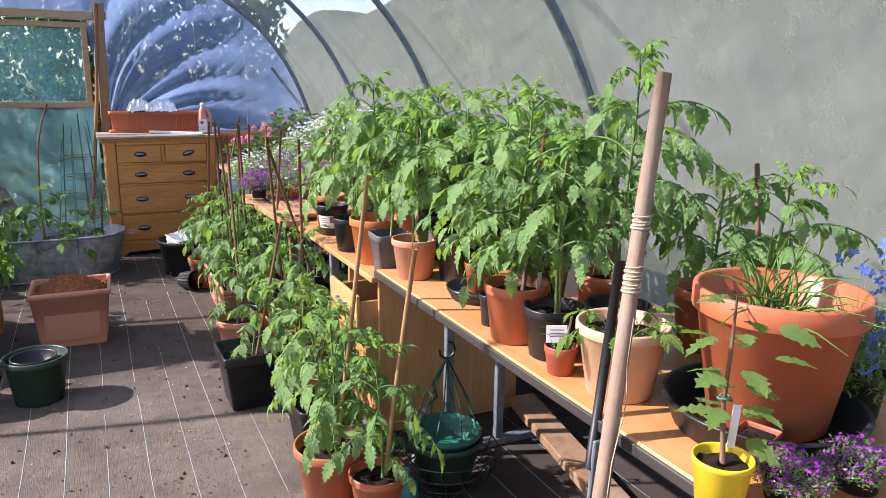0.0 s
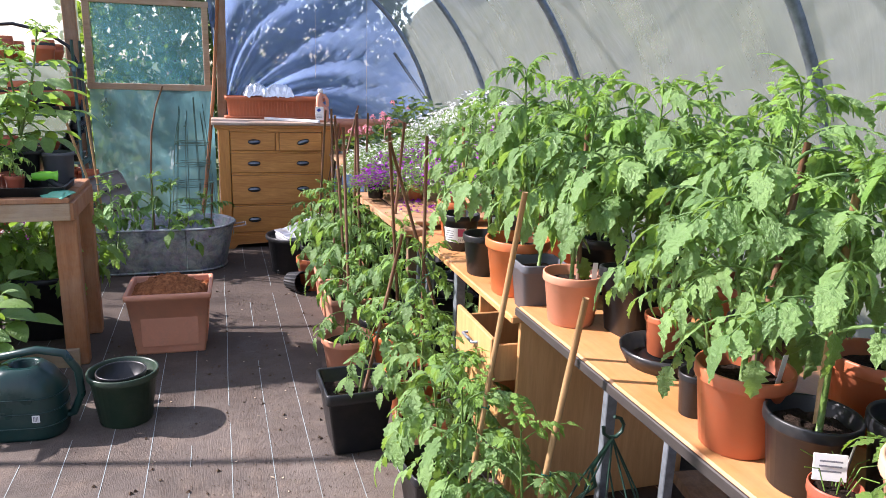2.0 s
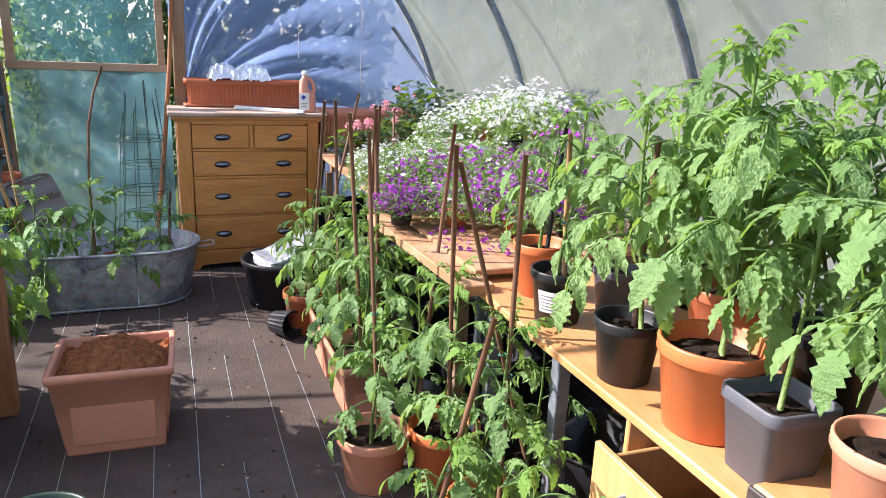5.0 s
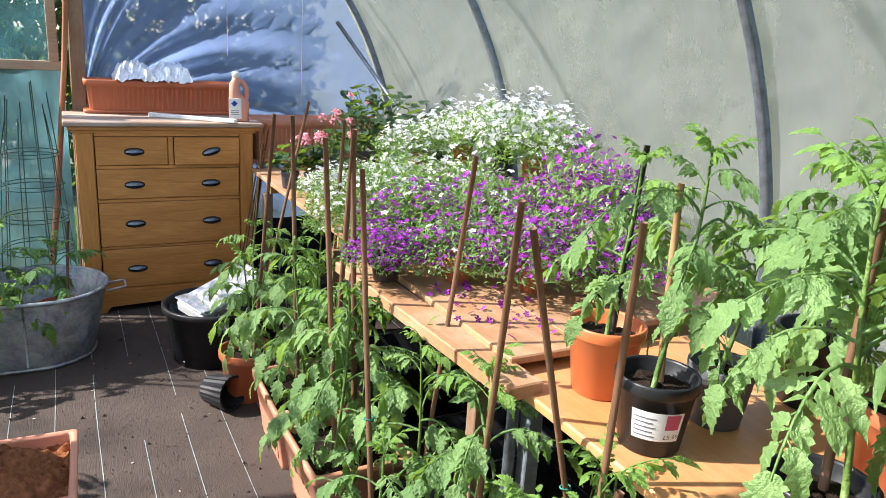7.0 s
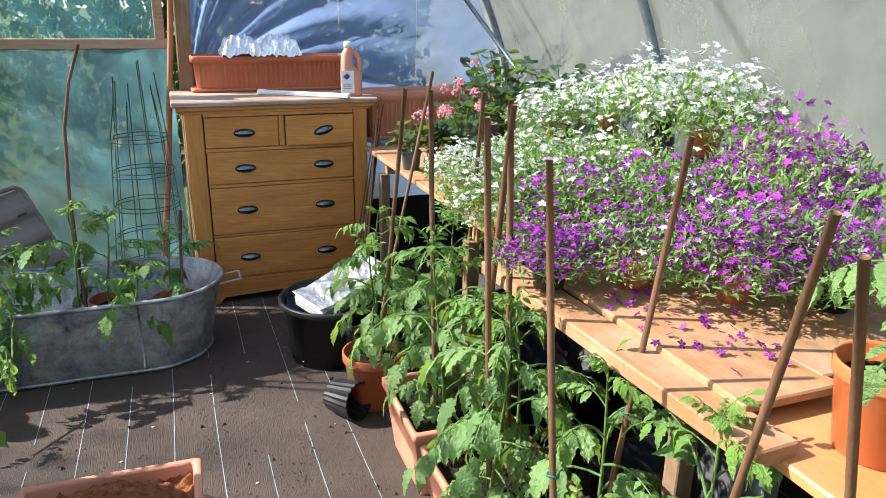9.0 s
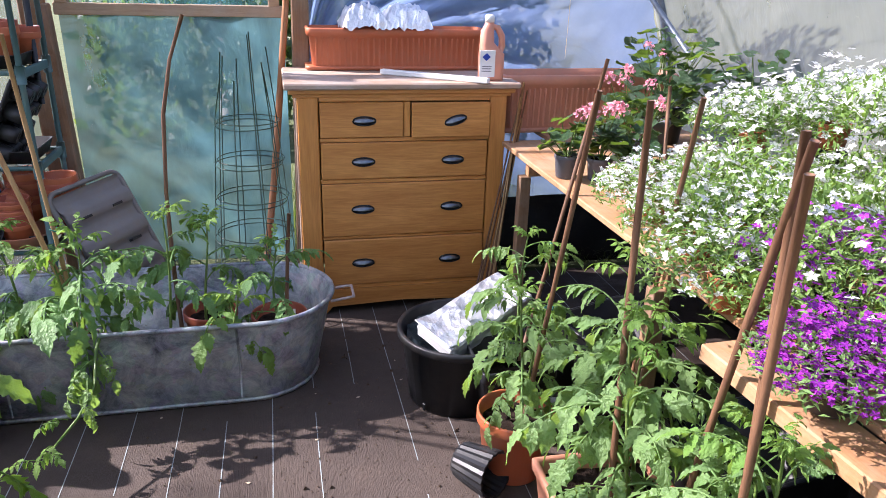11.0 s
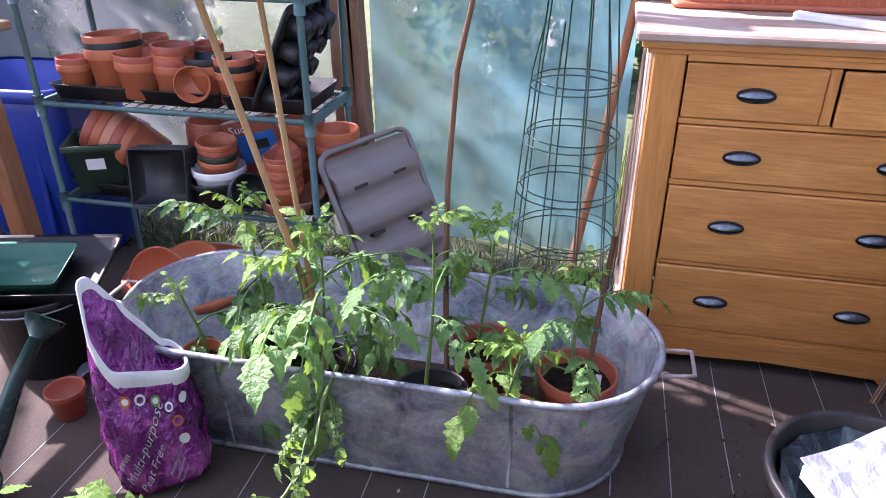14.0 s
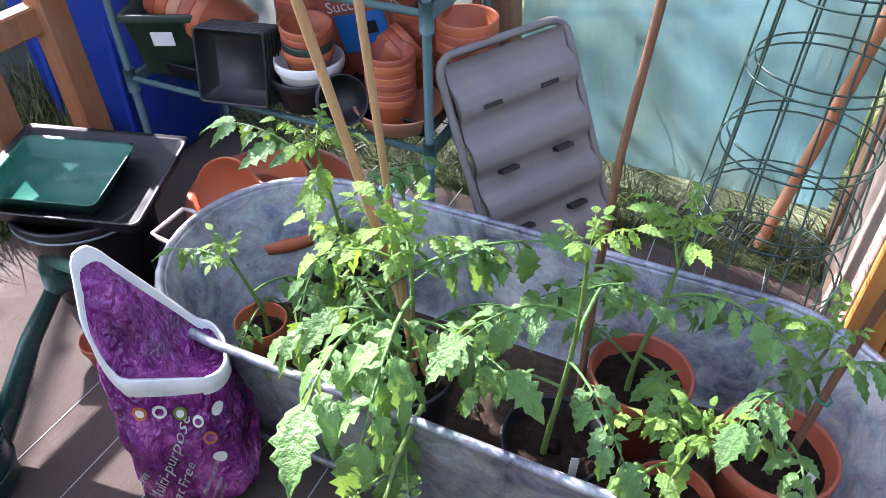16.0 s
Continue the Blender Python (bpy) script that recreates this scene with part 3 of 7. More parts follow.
def compound_leaf(name, seed, material, pairs=3, droop=0.5, wide=1.0):
    """A tomato leaf, one unit long along +x, with paired lobed leaflets."""
    rg = random.Random(seed)
    buf = ([], [])
    spine = []
    side = rg.uniform(-0.12, 0.12)
    for i in range(9):
        f = i / 8
        spine.append(Vector((f * (1 - 0.22 * droop * f), side * f * f, 0.22 * math.sin(f * 2.2) * (1 - f * 0.4) - droop * 0.5 * f * f)))
    v, fcs = tube_data(spine, [0.016 - 0.010 * i / 8 for i in range(9)], 4)
    gather(buf, v, fcs, Matrix())

    def at(f):
        k = min(7, int(f * 8))
        return spine[k].lerp(spine[k + 1], f * 8 - k), (spine[k + 1] - spine[k]).normalized()

    for p in range(pairs):
        f = 0.34 + 0.50 * p / max(1, pairs - 1) + rg.uniform(-0.03, 0.03)
        for s in (1, -1):
            pos, way = at(f + rg.uniform(-0.025, 0.025))
            size = (0.27 - 0.025 * abs(p - 1)) * rg.uniform(0.65, 1.2) * wide
            v, fcs = leaflet(size, size * rg.uniform(0.24, 0.31), rg, rg.uniform(0.1, 1.0), rg.uniform(-0.1, 0.6))
            pitch = math.degrees(math.asin(max(-1, min(1, way.z))))
            turn = s * rg.uniform(46, 74)
            m = Matrix.Translation(pos) @ pose(0, 0, 0, s * rg.uniform(-8, 28), -pitch * 0.5 + rg.uniform(0, 60), turn)
            gather(buf, *tube_data([(0, 0, 0), (0.055 * wide, 0, 0)], 0.006, 3), m)
            gather(buf, v, fcs, m @ Matrix.Translation((0.05 * wide, 0, 0)))
        if p < pairs - 1:
            for s in (1, -1):
                pos, way = at(f + 0.11)
                v, fcs = leaflet(0.10, 0.03, rg, 0.3, 0.2, 3)
                gather(buf, v, fcs, Matrix.Translation(pos) @ pose(0, 0, 0, 0, rg.uniform(0, 30), s * rg.uniform(50, 80)))
    pos, way = at(0.97)
    v, fcs = leaflet(0.33 * wide, 0.10 * wide, rg, 0.5, 0.2, 11)
    gather(buf, v, fcs, Matrix.Translation(pos) @ pose(0, 0, 0, 0, math.degrees(-math.asin(way.z)), math.degrees(math.atan2(way.y, way.x))))
    return raw(name, buf[0], buf[1], material)


LEAVES = [compound_leaf("leaf", 10 + i, LEAF, 4 + i % 2, 0.4 + 0.13 * (i % 6), 0.95) for i in range(12)]
TIPS = [compound_leaf("leaf", 50 + i, TIPLEAF, 4, 0.15 + 0.2 * (i % 3), 0.95) for i in range(6)]
BLUES = [compound_leaf("leaf", 110 + i, BLUELEAF, 4, 0.3 + 0.13 * (i % 6), 1.05) for i in range(8)]
PALES = [compound_leaf("leaf", 80 + i, PALELEAF, 3, 0.5 + 0.1 * i, 1.25) for i in range(5)]


def broad_leaf(name, seed, material):
    """A potato-like leaf with broad oval leaflets."""
    rg = random.Random(seed)
    buf = ([], [])
    v, f = tube_data([(0, 0, 0), (0.4, 0, 0.1), (0.8, 0, 0.05)], 0.012, 4)
    gather(buf, v, f, Matrix())
    for k, s, size in ((0.3, 1, 0.3), (0.32, -1, 0.3), (0.6, 1, 0.38), (0.62, -1, 0.38), (0.8, 0, 0.45)):
        vs, fs = [], []
        for i in range(7):
            g = i / 6
            w = size * 0.34 * math.sin(math.pi * min(1, 0.06 + g * 0.93)) ** 0.75
            z = -0.3 * size * g * g
            vs += [(size * g, w, z + 0.25 * w), (size * g, 0, z), (size * g, -w, z + 0.25 * w)]
        for i in range(6):
            a = 3 * i
            fs += [(a, a + 1, a + 4, a + 3), (a + 1, a + 2, a + 5, a + 4)]
        gather(buf, vs, fs, pose(k, 0, 0.08, rg.uniform(-10, 10), rg.uniform(0, 30), s * 65))
    return raw(name, buf[0], buf[1], material)


BROADS = [broad_leaf("leaf", 90 + i, PALELEAF if i % 2 else LEAF) for i in range(4)]


def vine(parent, seed, z0, height, spread, leaves, base=0.12, lean=(0.0, 0.0), tips=5, sets=(LEAVES, TIPS), bare=0.25, thick=0.006, top_bend=0.0):
    """A stem with leaves, standing at (0, 0, z0) of its thing."""
    rg = random.Random(seed)
    pts = []
    for i in range(11):
        f = i / 10
        wob = 0.018 * math.sin(3.1 * f + seed)
        pts.append((lean[0] * f + wob + top_bend * f ** 4, lean[1] * f + 0.018 * math.cos(2.3 * f + seed * 1.7) - 0.018, z0 + height * f))
    part("stem", tube("stem", pts, [thick * (1.15 - 0.65 * i / 10) for i in range(11)], STEMMAT, 6), None, parent)

    def at(f):
        k = min(9, int(f * 10))
        return Vector(pts[k]).lerp(Vector(pts[k + 1]), f * 10 - k)

    ang = rg.uniform(0, 360)
    for i in range(leaves):
        f = bare + (1 - bare) * (i + rg.uniform(-0.3, 0.3)) / leaves
        f = max(0.08, min(0.97, f))
        ang += 137.5 + rg.uniform(-25, 25)
        size = spread * (0.62 + 0.55 * math.sin(math.pi * min(1, (f * 0.8 + 0.1)))) * rg.uniform(0.8, 1.15) * (1.0 if f < 0.8 else 0.75)
        up = -8 - 42 * f + rg.uniform(-14, 14)
        kind = sets[1] if (f > 0.86 and rg.random() < 0.6) else sets[0]
        part("leaf", rg.choice(kind), None, parent, "", Matrix.Translation(at(f)) @ pose(0, 0, 0, rg.uniform(-18, 18), up + 22, ang) @ Matrix.Scale(size, 4))
    for i in range(tips):
        ang += 85
        part("leaf", rg.choice(sets[1]), None, parent, "", Matrix.Translation(at(0.99)) @ pose(0, 0, 0, rg.uniform(-20, 20), -52 + rg.uniform(-20, 25), ang) @ Matrix.Scale(spread * rg.uniform(0.28, 0.5), 4))


def cane(parent, foot, top, r=0.008, material=None, name="cane"):
    a, b = Vector(foot), Vector(top)
    bend = Vector((0.012 * noise.noise(a * 7), 0.012 * noise.noise(b * 7), 0))
    pts = [a.lerp(b, f) + bend * math.sin(math.pi * f) for f in (0, 0.25, 0.5, 0.75, 1)]
    return part(name, tube(name, pts, [r, r * 1.08, r * 0.95, r * 1.02, r * 0.92], material or CANEWOOD, 8), None, parent)


# ---- pots ----
def pot_rings(r, h, taper=0.74, lip=0.16, square=0.0, seg=8):
    """Rings of a pot with a thick rolled rim; square: corner radius as a share of its half width."""
    def ring(rad, z):
        return ring_at(2 * rad, 2 * rad, rad * (square if square else 0.999), z, seg if not square else 3)
    b, k = r * taper, 0.93
    zl = h * (1 - lip)
    mid = b + (r * k - b) * 0.97
    return [ring(b * 0.94, 0.0), ring(b, h * 0.02), ring(mid, zl - 0.004), ring(r * 0.985, zl), ring(r, zl + 0.004), ring(r, h - 0.004), ring(r * 0.985, h), ring(r * 0.94, h), ring(r * 0.92, h - 0.006), ring(b * 0.95, h * 0.45)]


def soil_cap(r, z, square, seed):
    n, vs, fs = 6, [], []
    pts = outline(2 * r, 2 * r, r * (square if square else 0.999), 3 if square else 8)
    m = len(pts)
    for j in range(1, n + 1):
        for x, y in pts:
            q = j / n
            vs.append((x * q, y * q, z + 0.010 * noise.noise((x * q * 40, y * q * 40, seed)) - (0.006 if j == n else 0)))
    vs.append((0, 0, z + 0.004))
    for j in range(n - 1):
        for i in range(m):
            k = (i + 1) % m
            fs.append((j * m + i, j * m + k, (j + 1) * m + k, (j + 1) * m + i))
    for i in range(m):
        fs.append((n * m, i, (i + 1) % m))
    return raw("soil", vs, fs, SOIL)




def pot(parent, r, h, material, square=0.0, taper=0.74, lip=0.16, fill=0.82, seed=0, at=(0, 0, 0)):
    body = part("pot", loft("pot", pot_rings(r, h, taper, lip, square), material), None, parent, "", pose(*at))
    if fill:
        inner = r * (taper + (0.93 - taper) * fill) * 0.985
        part("soil", soil_cap(inner, h * fill, square, seed), None, parent, "dark crumbly potting soil", pose(*at))
    return body


def tag_label(parent, at, turn, h=0.1, lean=8):
    return block("plant_label", 0.016, 0.002, h, WHITEP, parent, at, (lean, 0, turn), 0.0008, "white plastic plant label")


# ---- benches ----
BZ = 0.83
bench = thing("potting_bench", "long orange-topped table with dark front edge and steel legs", "bench")
block("tabletop", 0.80, 2.35, 0.026, BENCHTOP, bench, (1.38, 1.585, BZ - 0.013), bevel=0.006)
block("edge_strip", 0.010, 2.35, 0.030, DARKEDGE, bench, (0.974, 1.585, BZ - 0.018), bevel=0.003, label="dark edge strip")
for y in (2.5, 0.8):
    for x in (1.22, 1.48):
        block("leg", 0.04, 0.03, 0.78, STEEL, bench, (x, y, 0.415))
    block("foot_bar", 0.62, 0.045, 0.035, STEEL, bench, (1.36, y, 0.0175), label="grey steel foot bar")
block("rail", 0.03, 1.7, 0.04, STEEL, bench, (1.36, 1.65, 0.76))

desk = thing("desk", "beech veneer office desk with open-topped drawer pedestal", "desk")
DZ = 0.80
block("desktop", 0.82, 1.42, 0.028, BENCHTOP, desk, (1.36, 3.45, DZ - 0.014), bevel=0.005)
for x, y, w, d in ((1.36, 2.76, 0.74, 0.018), (1.36, 3.17, 0.74, 0.018), (1.72, 2.965, 0.018, 0.39)):
    block("side_panel", w, d, 0.74, DESKWOOD, desk, (x, y, 0.40))
for z, out, hh in ((0.615, 0.085, 0.19), (0.40, 0.045, 0.20), (0.18, 0.0, 0.20)):
    dr = thing("drawer", "", "", (0.985 - out, 2.965, z))
    dr.parent = desk
    tagged(dr, "pulled-out drawer" if out else "")
    block("front", 0.018, 0.385, hh, DESKWOOD, dr)
    block("drawer_side", 0.45, 0.012, hh * 0.75, DESKWOOD, dr, (0.23, 0.17, -0.01))
    block("drawer_side", 0.45, 0.012, hh * 0.75, DESKWOOD, dr, (0.23, -0.17, -0.01))
    part("handle", tubes("handle", [([(-0.009, -0.055, 0.03), (-0.03, -0.05, 0.03), (-0.03, 0.05, 0.03), (-0.009, 0.055, 0.03)], 0.006, False)], STEEL, 6), None, dr, "grey metal bar handle")
for y in (3.6, 4.1):
    block("leg", 0.045, 0.045, 0.77, STEEL, desk, (1.05, y, 0.385))
    block("leg", 0.045, 0.045, 0.77, STEEL, desk, (1.7, y, 0.385))

stand = thing("plank_staging", "rough timber plank staging for flowers", "bench")
for i, (x, w, y0, y1, z, tilt) in enumerate(((0.905, 0.11, 3.98, 5.1, 0.812, 3.0), (1.085, 0.26, 4.10, 7.05, 0.836, 0.3), (1.33, 0.26, 4.14, 7.3, 0.838, 0.2), (1.60, 0.26, 4.2, 7.3, 0.837, 0), (1.86, 0.24, 4.2, 7.3, 0.84, 0))):
    block("plank", w, y1 - y0, 0.024 if i else 0.04, PLANKWOOD, stand, (x, (y0 + y1) / 2, z), (0, 0, tilt), 0.004)
for y in (4.3, 5.6, 6.85):
    block("crossbeam", 0.88, 0.045, 0.07, PLANKWOOD, stand, (1.45, y, 0.765))
    for x in (1.0, 1.8):
        block("leg", 0.05, 0.05, 0.73, POSTWOOD, stand, (x, y, 0.365))
gp = thing("galvanised_post", "grey steel tube prop under the staging", "steel tube")
part("pipe", tube("pipe", [(1.0, 4.12, 0), (1.0, 4.12, 0.79)], 0.017, PIPE, 8), None, gp)
pl = thing("timber_offcut", "grey weathered timber plank lying under the bench", "plank")
block("plank", 0.14, 1.5, 0.045, POSTWOOD, pl, (1.62, 1.95, 0.06), (3, 0, -8), 0.005)
for k, (x, y, s) in enumerate(((1.25, 4.6, 0.30), (1.3, 5.4, 0.34), (1.2, 6.2, 0.3), (1.35, 3.75, 0.28), (1.6, 4.9, 0.32))):
    cr = thing("storage_crate", "black plastic crate stored in the dark under the staging", "crate", (x, y, 0), 10 * k, group="crates under the staging")
    part("crate", loft("crate", [ring_at(s * 1.2, s, 0.03, 0), ring_at(s * 1.35, s * 1.1, 0.03, 0.28), ring_at(s * 1.38, s * 1.13, 0.03, 0.3), ring_at(s * 1.3, s * 1.05, 0.03, 0.3), ring_at(s * 1.15, s * 0.95, 0.03, 0.02)], BLACK), None, cr)
    part("rim", tube("rim", ring_at(s * 1.38, s * 1.13, 0.03, 0.295), 0.008, BLACK, 6, True), None, cr)


# ---- potted tomatoes ----
def tie(parent, x, y, z):
    part("tie", tube("tie", [(x + 0.014 * math.cos(a), y + 0.014 * math.sin(a), z + 0.004 * math.sin(2 * a)) for a in (0, 1.05, 2.1, 3.14, 4.2, 5.24)], 0.0025, TWINE, 4, True), None, parent, "green twine tie")


WORDS = {"TERRA": "terracotta", "ORANGE": "bright orange", "PEACH": "faded terracotta", "BEIGE": "beige", "BRICK": "brick-red", "BLACK": "black", "GREYP": "grey", "DGREEN": "dark green", "YELLOW": "yellow"}
POTMAT = {"TERRA": TERRA, "ORANGE": ORANGE, "PEACH": PEACH, "BEIGE": BEIGE, "BRICK": BRICK, "BLACK": BLACK, "GREYP": GREYP, "DGREEN": DGREEN, "YELLOW": YELLOW}
count = 100


def tomato(x, y, z, r, h, mat, height, spread, leaves, square=0.0, stick=None, stick_mat=None, lean=(0, 0), group="", tips=5, label=False, bare=0.2, stems=1, top_bend=0.0, sets=None, taper=0.74, where="", sr=0.008):
    global count
    count += 1
    seed = count
    rg = random.Random(seed)
    height *= 0.9 if z > 0.5 else 1.0
    spread *= 1.14 if 'bath' in where else (0.90 if z > 0.5 else 0.95)
    leaves = int(leaves * (0.58 if 'bath' in where else 0.68 if stems > 1 else 0.8))
    bare = max(bare, 0.38) if z > 0.5 else bare
    text = "%s tomato plant in a %s pot%s" % ("tall" if height > 0.6 else "young", WORDS[mat] + (" square" if square else ""), where)
    ob = thing("potted_tomato_plant", text, "tomato plant", (x, y, z), rg.uniform(-8, 8) if square else rg.uniform(0, 360) * 0, group=group)
    pot(ob, r, h, POTMAT[mat], square, taper, seed=seed)
    top = h * 0.82
    for s in range(stems):
        off = (lean[0] + (0.10 * s if s else 0) * (1 if seed % 2 else -1), lean[1] + 0.07 * s)
        vine(ob, seed * 7 + s, top, height * (1 - 0.22 * s), spread, leaves if not s else int(leaves * 0.7), lean=off, tips=tips, bare=bare, top_bend=top_bend, sets=sets or (BLUES if 'bath' in where else LEAVES, TIPS))
    if stick:
        c = Vector(stick) - Vector((x, y, z))
        cane(ob, (0.025, 0.01, h * 0.5), c, sr, stick_mat)
        f = 0.45
        tie(ob, 0.025 + (c.x - 0.025) * f, 0.01 + c.y * f, h * 0.5 + (c.z - h * 0.5) * f)
    if label:
        tag_label(ob, (r * 0.5, -r * 0.45, h * 0.95), rg.uniform(-40, 40))
    return ob


G1, G2 = "tomatoes on the bench", "tomatoes on the floor"
# front row along the bench, from the entrance inwards
tomato(1.11, 1.586, BZ, 0.092, 0.16, "BLACK", 0.55, 0.24, 20, stick=(1.16, 1.62, 1.45), stick_mat=BAMBOO, group=G1)
tomato(1.085, 1.76, BZ, 0.105, 0.19, "TERRA", 0.66, 0.27, 26, stick=(1.2, 1.8, 1.5), group=G1, label=True, stems=2)
tomato(1.26, 1.47, BZ, 0.10, 0.18, "BLACK", 0.80, 0.25, 20, stick=(1.16, 1.42, 1.27), group=G1, lean=(-0.03, 0), where=" at the back")
tomato(1.55, 1.20, BZ, 0.15, 0.24, "BLACK", 0.40, 0.24, 13, group=G1, stick=(1.66, 1.37, 1.42))
tomato(1.60, 1.45, BZ, 0.11, 0.20, "TERRA", 0.38, 0.26, 16, group=G1)
tomato(1.42, 1.72, BZ, 0.11, 0.2, "TERRA", 0.62, 0.26, 20, group=G1, stems=2)
tomato(1.35, 2.00, BZ, 0.10, 0.19, "BLACK", 0.55, 0.27, 22, group=G1, stems=2)
tomato(1.08, 1.91, BZ, 0.042, 0.11, "BLACK", 0.34, 0.20, 12, group=G1, label=True)
tomato(1.22, 2.24, BZ + 0.012, 0.065, 0.12, "TERRA", 0.30, 0.20, 14, group=G1, stick=(1.19, 2.26, 1.3), where=" in a saucer")
tomato(1.24, 2.44, BZ, 0.095, 0.21, "BLACK", 0.62, 0.29, 28, 0.3, group=G1, label=True, stems=2)
tomato(1.09, 2.58, BZ, 0.10, 0.17, "PEACH", 0.62, 0.27, 26, group=G1, label=True, stick=(1.12, 2.62, 1.5), stems=1)
tomato(1.50, 2.30, BZ, 0.11, 0.2, "TERRA", 0.60, 0.28, 24, group=G1, stems=2)
tomato(1.52, 2.62, BZ, 0.11, 0.2, "BLACK", 0.62, 0.30, 26, group=G1, stems=2)
tomato(1.07, 2.81, DZ, 0.085, 0.18, "GREYP", 0.56, 0.24, 16, 0.3, group=G1)
tomato(1.075, 3.01, DZ, 0.125, 0.215, "ORANGE", 0.70, 0.29, 26, group=G1, stems=2)
tomato(1.40, 2.98, DZ, 0.12, 0.22, "BLACK", 0.66, 0.32, 28, group=G1, stems=2)
tomato(1.04, 3.28, DZ, 0.09, 0.17, "BLACK", 0.58, 0.25, 20, group=G1, stick=(1.08, 3.3, 1.42))
tomato(1.42, 3.35, DZ, 0.12, 0.2, "TERRA", 0.64, 0.30, 26, group=G1, stems=2)
tomato(1.62, 3.70, DZ, 0.11, 0.2, "BLACK", 0.50, 0.26, 18, group=G1)
tomato(1.14, 3.95, DZ, 0.098, 0.185, "ORANGE", 0.48, 0.22, 13, group=G1, stick=(1.22, 3.98, 1.42), stick_mat=IRON)
lab = tomato(1.075, 3.70, DZ, 0.092, 0.17, "BLACK", 0.54, 0.22, 14, group=G1, stick=(1.08, 3.72, 1.38), stick_mat=BAMBOO, where=" with a price label")
tomato(1.30, 3.72, DZ, 0.08, 0.15, "GREYP", 0.36, 0.22, 12, group=G1)
# price label wrapped on the black pot
sw, faces = [], []
for i in range(9):
    a = radians(196 + 75 * i / 8)
    for zz in (0.045, 0.115):
        rr = 0.0665 + 0.0225 * (zz / 0.14) + 0.0035
        sw.append((rr * math.cos(a), rr * math.sin(a), zz))
for i in range(8):
    faces.append((2 * i, 2 * i + 2, 2 * i + 3, 2 * i + 1))
sticker = part("price_label", raw("price_label", sw, faces, PAPER), None, lab, "white paper label with a pink picture and price")


def strip(name, a0, a1, z0, z1, out, material, parent):
    vs, fs = [], []
    for i in range(5):
        a = radians(a0 + (a1 - a0) * i / 4)
        for zz in (z0, z1):
            rr = 0.0665 + 0.0225 * (zz / 0.14) + 0.0035 + out
            vs.append((rr * math.cos(a), rr * math.sin(a), zz))
    for i in range(4):
        fs.append((2 * i, 2 * i + 2, 2 * i + 3, 2 * i + 1))
    return part(name, raw(name, vs, fs, material), None, parent)


strip("picture", 245, 266, 0.075, 0.112, 0.001, PINKINK, sticker)
for k in range(5):
    strip("text_line", 200, 232 - 4 * (k % 2), 0.098 - 0.011 * k, 0.101 - 0.011 * k, 0.001, INK, sticker)


def lettering(text, size, material, parent, m, label="", extrude=0.0008):
    cu = bpy.data.curves.new("text", "FONT")
    cu.body, cu.size, cu.extrude = text, size, extrude
    cu.resolution_u = 2
    tmp = bpy.data.objects.new("text", cu)
    data = bpy.data.meshes.new_from_object(tmp)
    bpy.data.objects.remove(tmp)
    data.materials.clear()
    data.materials.append(material)
    return part("lettering", data, None, parent, label, m)


price = lettering("£5.99", 0.016, INK, sticker, Matrix())
for v in price.data.vertices:
    zz = 0.052 + v.co.y
    rr = 0.0665 + 0.0225 * (zz / 0.14) + 0.0048
    a = radians(244) + v.co.x / rr
    v.co = (rr * math.cos(a), rr * math.sin(a), zz)

# floor plants along the aisle
tomato(0.66, 2.44, 0, 0.15, 0.22, "TERRA", 0.58, 0.26, 20, group=G2, stems=2, stick=(0.79, 2.33, 1.31), stick_mat=BAMBOO, sr=0.009)
tomato(0.78, 2.22, 0, 0.115, 0.18, "TERRA", 0.52, 0.24, 16, group=G2, stick=(0.90, 2.15, 1.06), stick_mat=BAMBOO, label=True, sr=0.010)
tomato(0.72, 2.85, 0, 0.12, 0.22, "BLACK", 0.50, 0.25, 18, 0.25, group=G2, stems=2)
tomato(0.53, 3.44, 0, 0.15, 0.30, "BLACK", 0.34, 0.20, 9, 0.12, group=G2, lean=(0.1, -0.05), label=True, taper=0.72, stick=(0.72, 3.4, 0.95))
tomato(0.78, 3.22, 0, 0.12, 0.22, "PEACH", 0.48, 0.23, 15, group=G2)
tomato(0.86, 3.62, 0, 0.155, 0.24, "ORANGE", 0.62, 0.24, 18, group=G2, stick=(0.87, 3.59, 1.34), stems=2, label=True)
tomato(0.62, 4.18, 0, 0.14, 0.22, "PEACH", 0.42, 0.22, 14, group=G2, stick=(0.63, 4.35, 1.31))
tomato(0.88, 4.12, 0, 0.14, 0.24, "ORANGE", 0.62, 0.25, 18, group=G2, stick=(0.75, 3.8, 1.34))
tomato(1.10, 3.85, 0, 0.12, 0.22, "BLACK", 0.50, 0.22, 12, group=G2, stick=(0.74, 3.74, 1.30))
tomato(0.86, 4.44, 0, 0.13, 0.22, "BLACK", 0.58, 0.24, 14, group=G2, stick=(0.96, 4.35, 1.34))
tomato(0.64, 5.76, 0, 0.13, 0.24, "TERRA", 0.46, 0.23, 16, group=G2, stick=(0.70, 5.5, 1.33), stems=2)
tomato(0.71, 6.06, 0, 0.14, 0.28, "BLACK", 0.50, 0.23, 14, 0.12, group=G2, stick=(1.06, 6.24, 1.32), lean=(0.06, 0.02))
tomato(0.98, 5.72, 0, 0.13, 0.24, "BLACK", 0.56, 0.24, 14, group=G2, stick=(0.99, 5.5, 1.31))


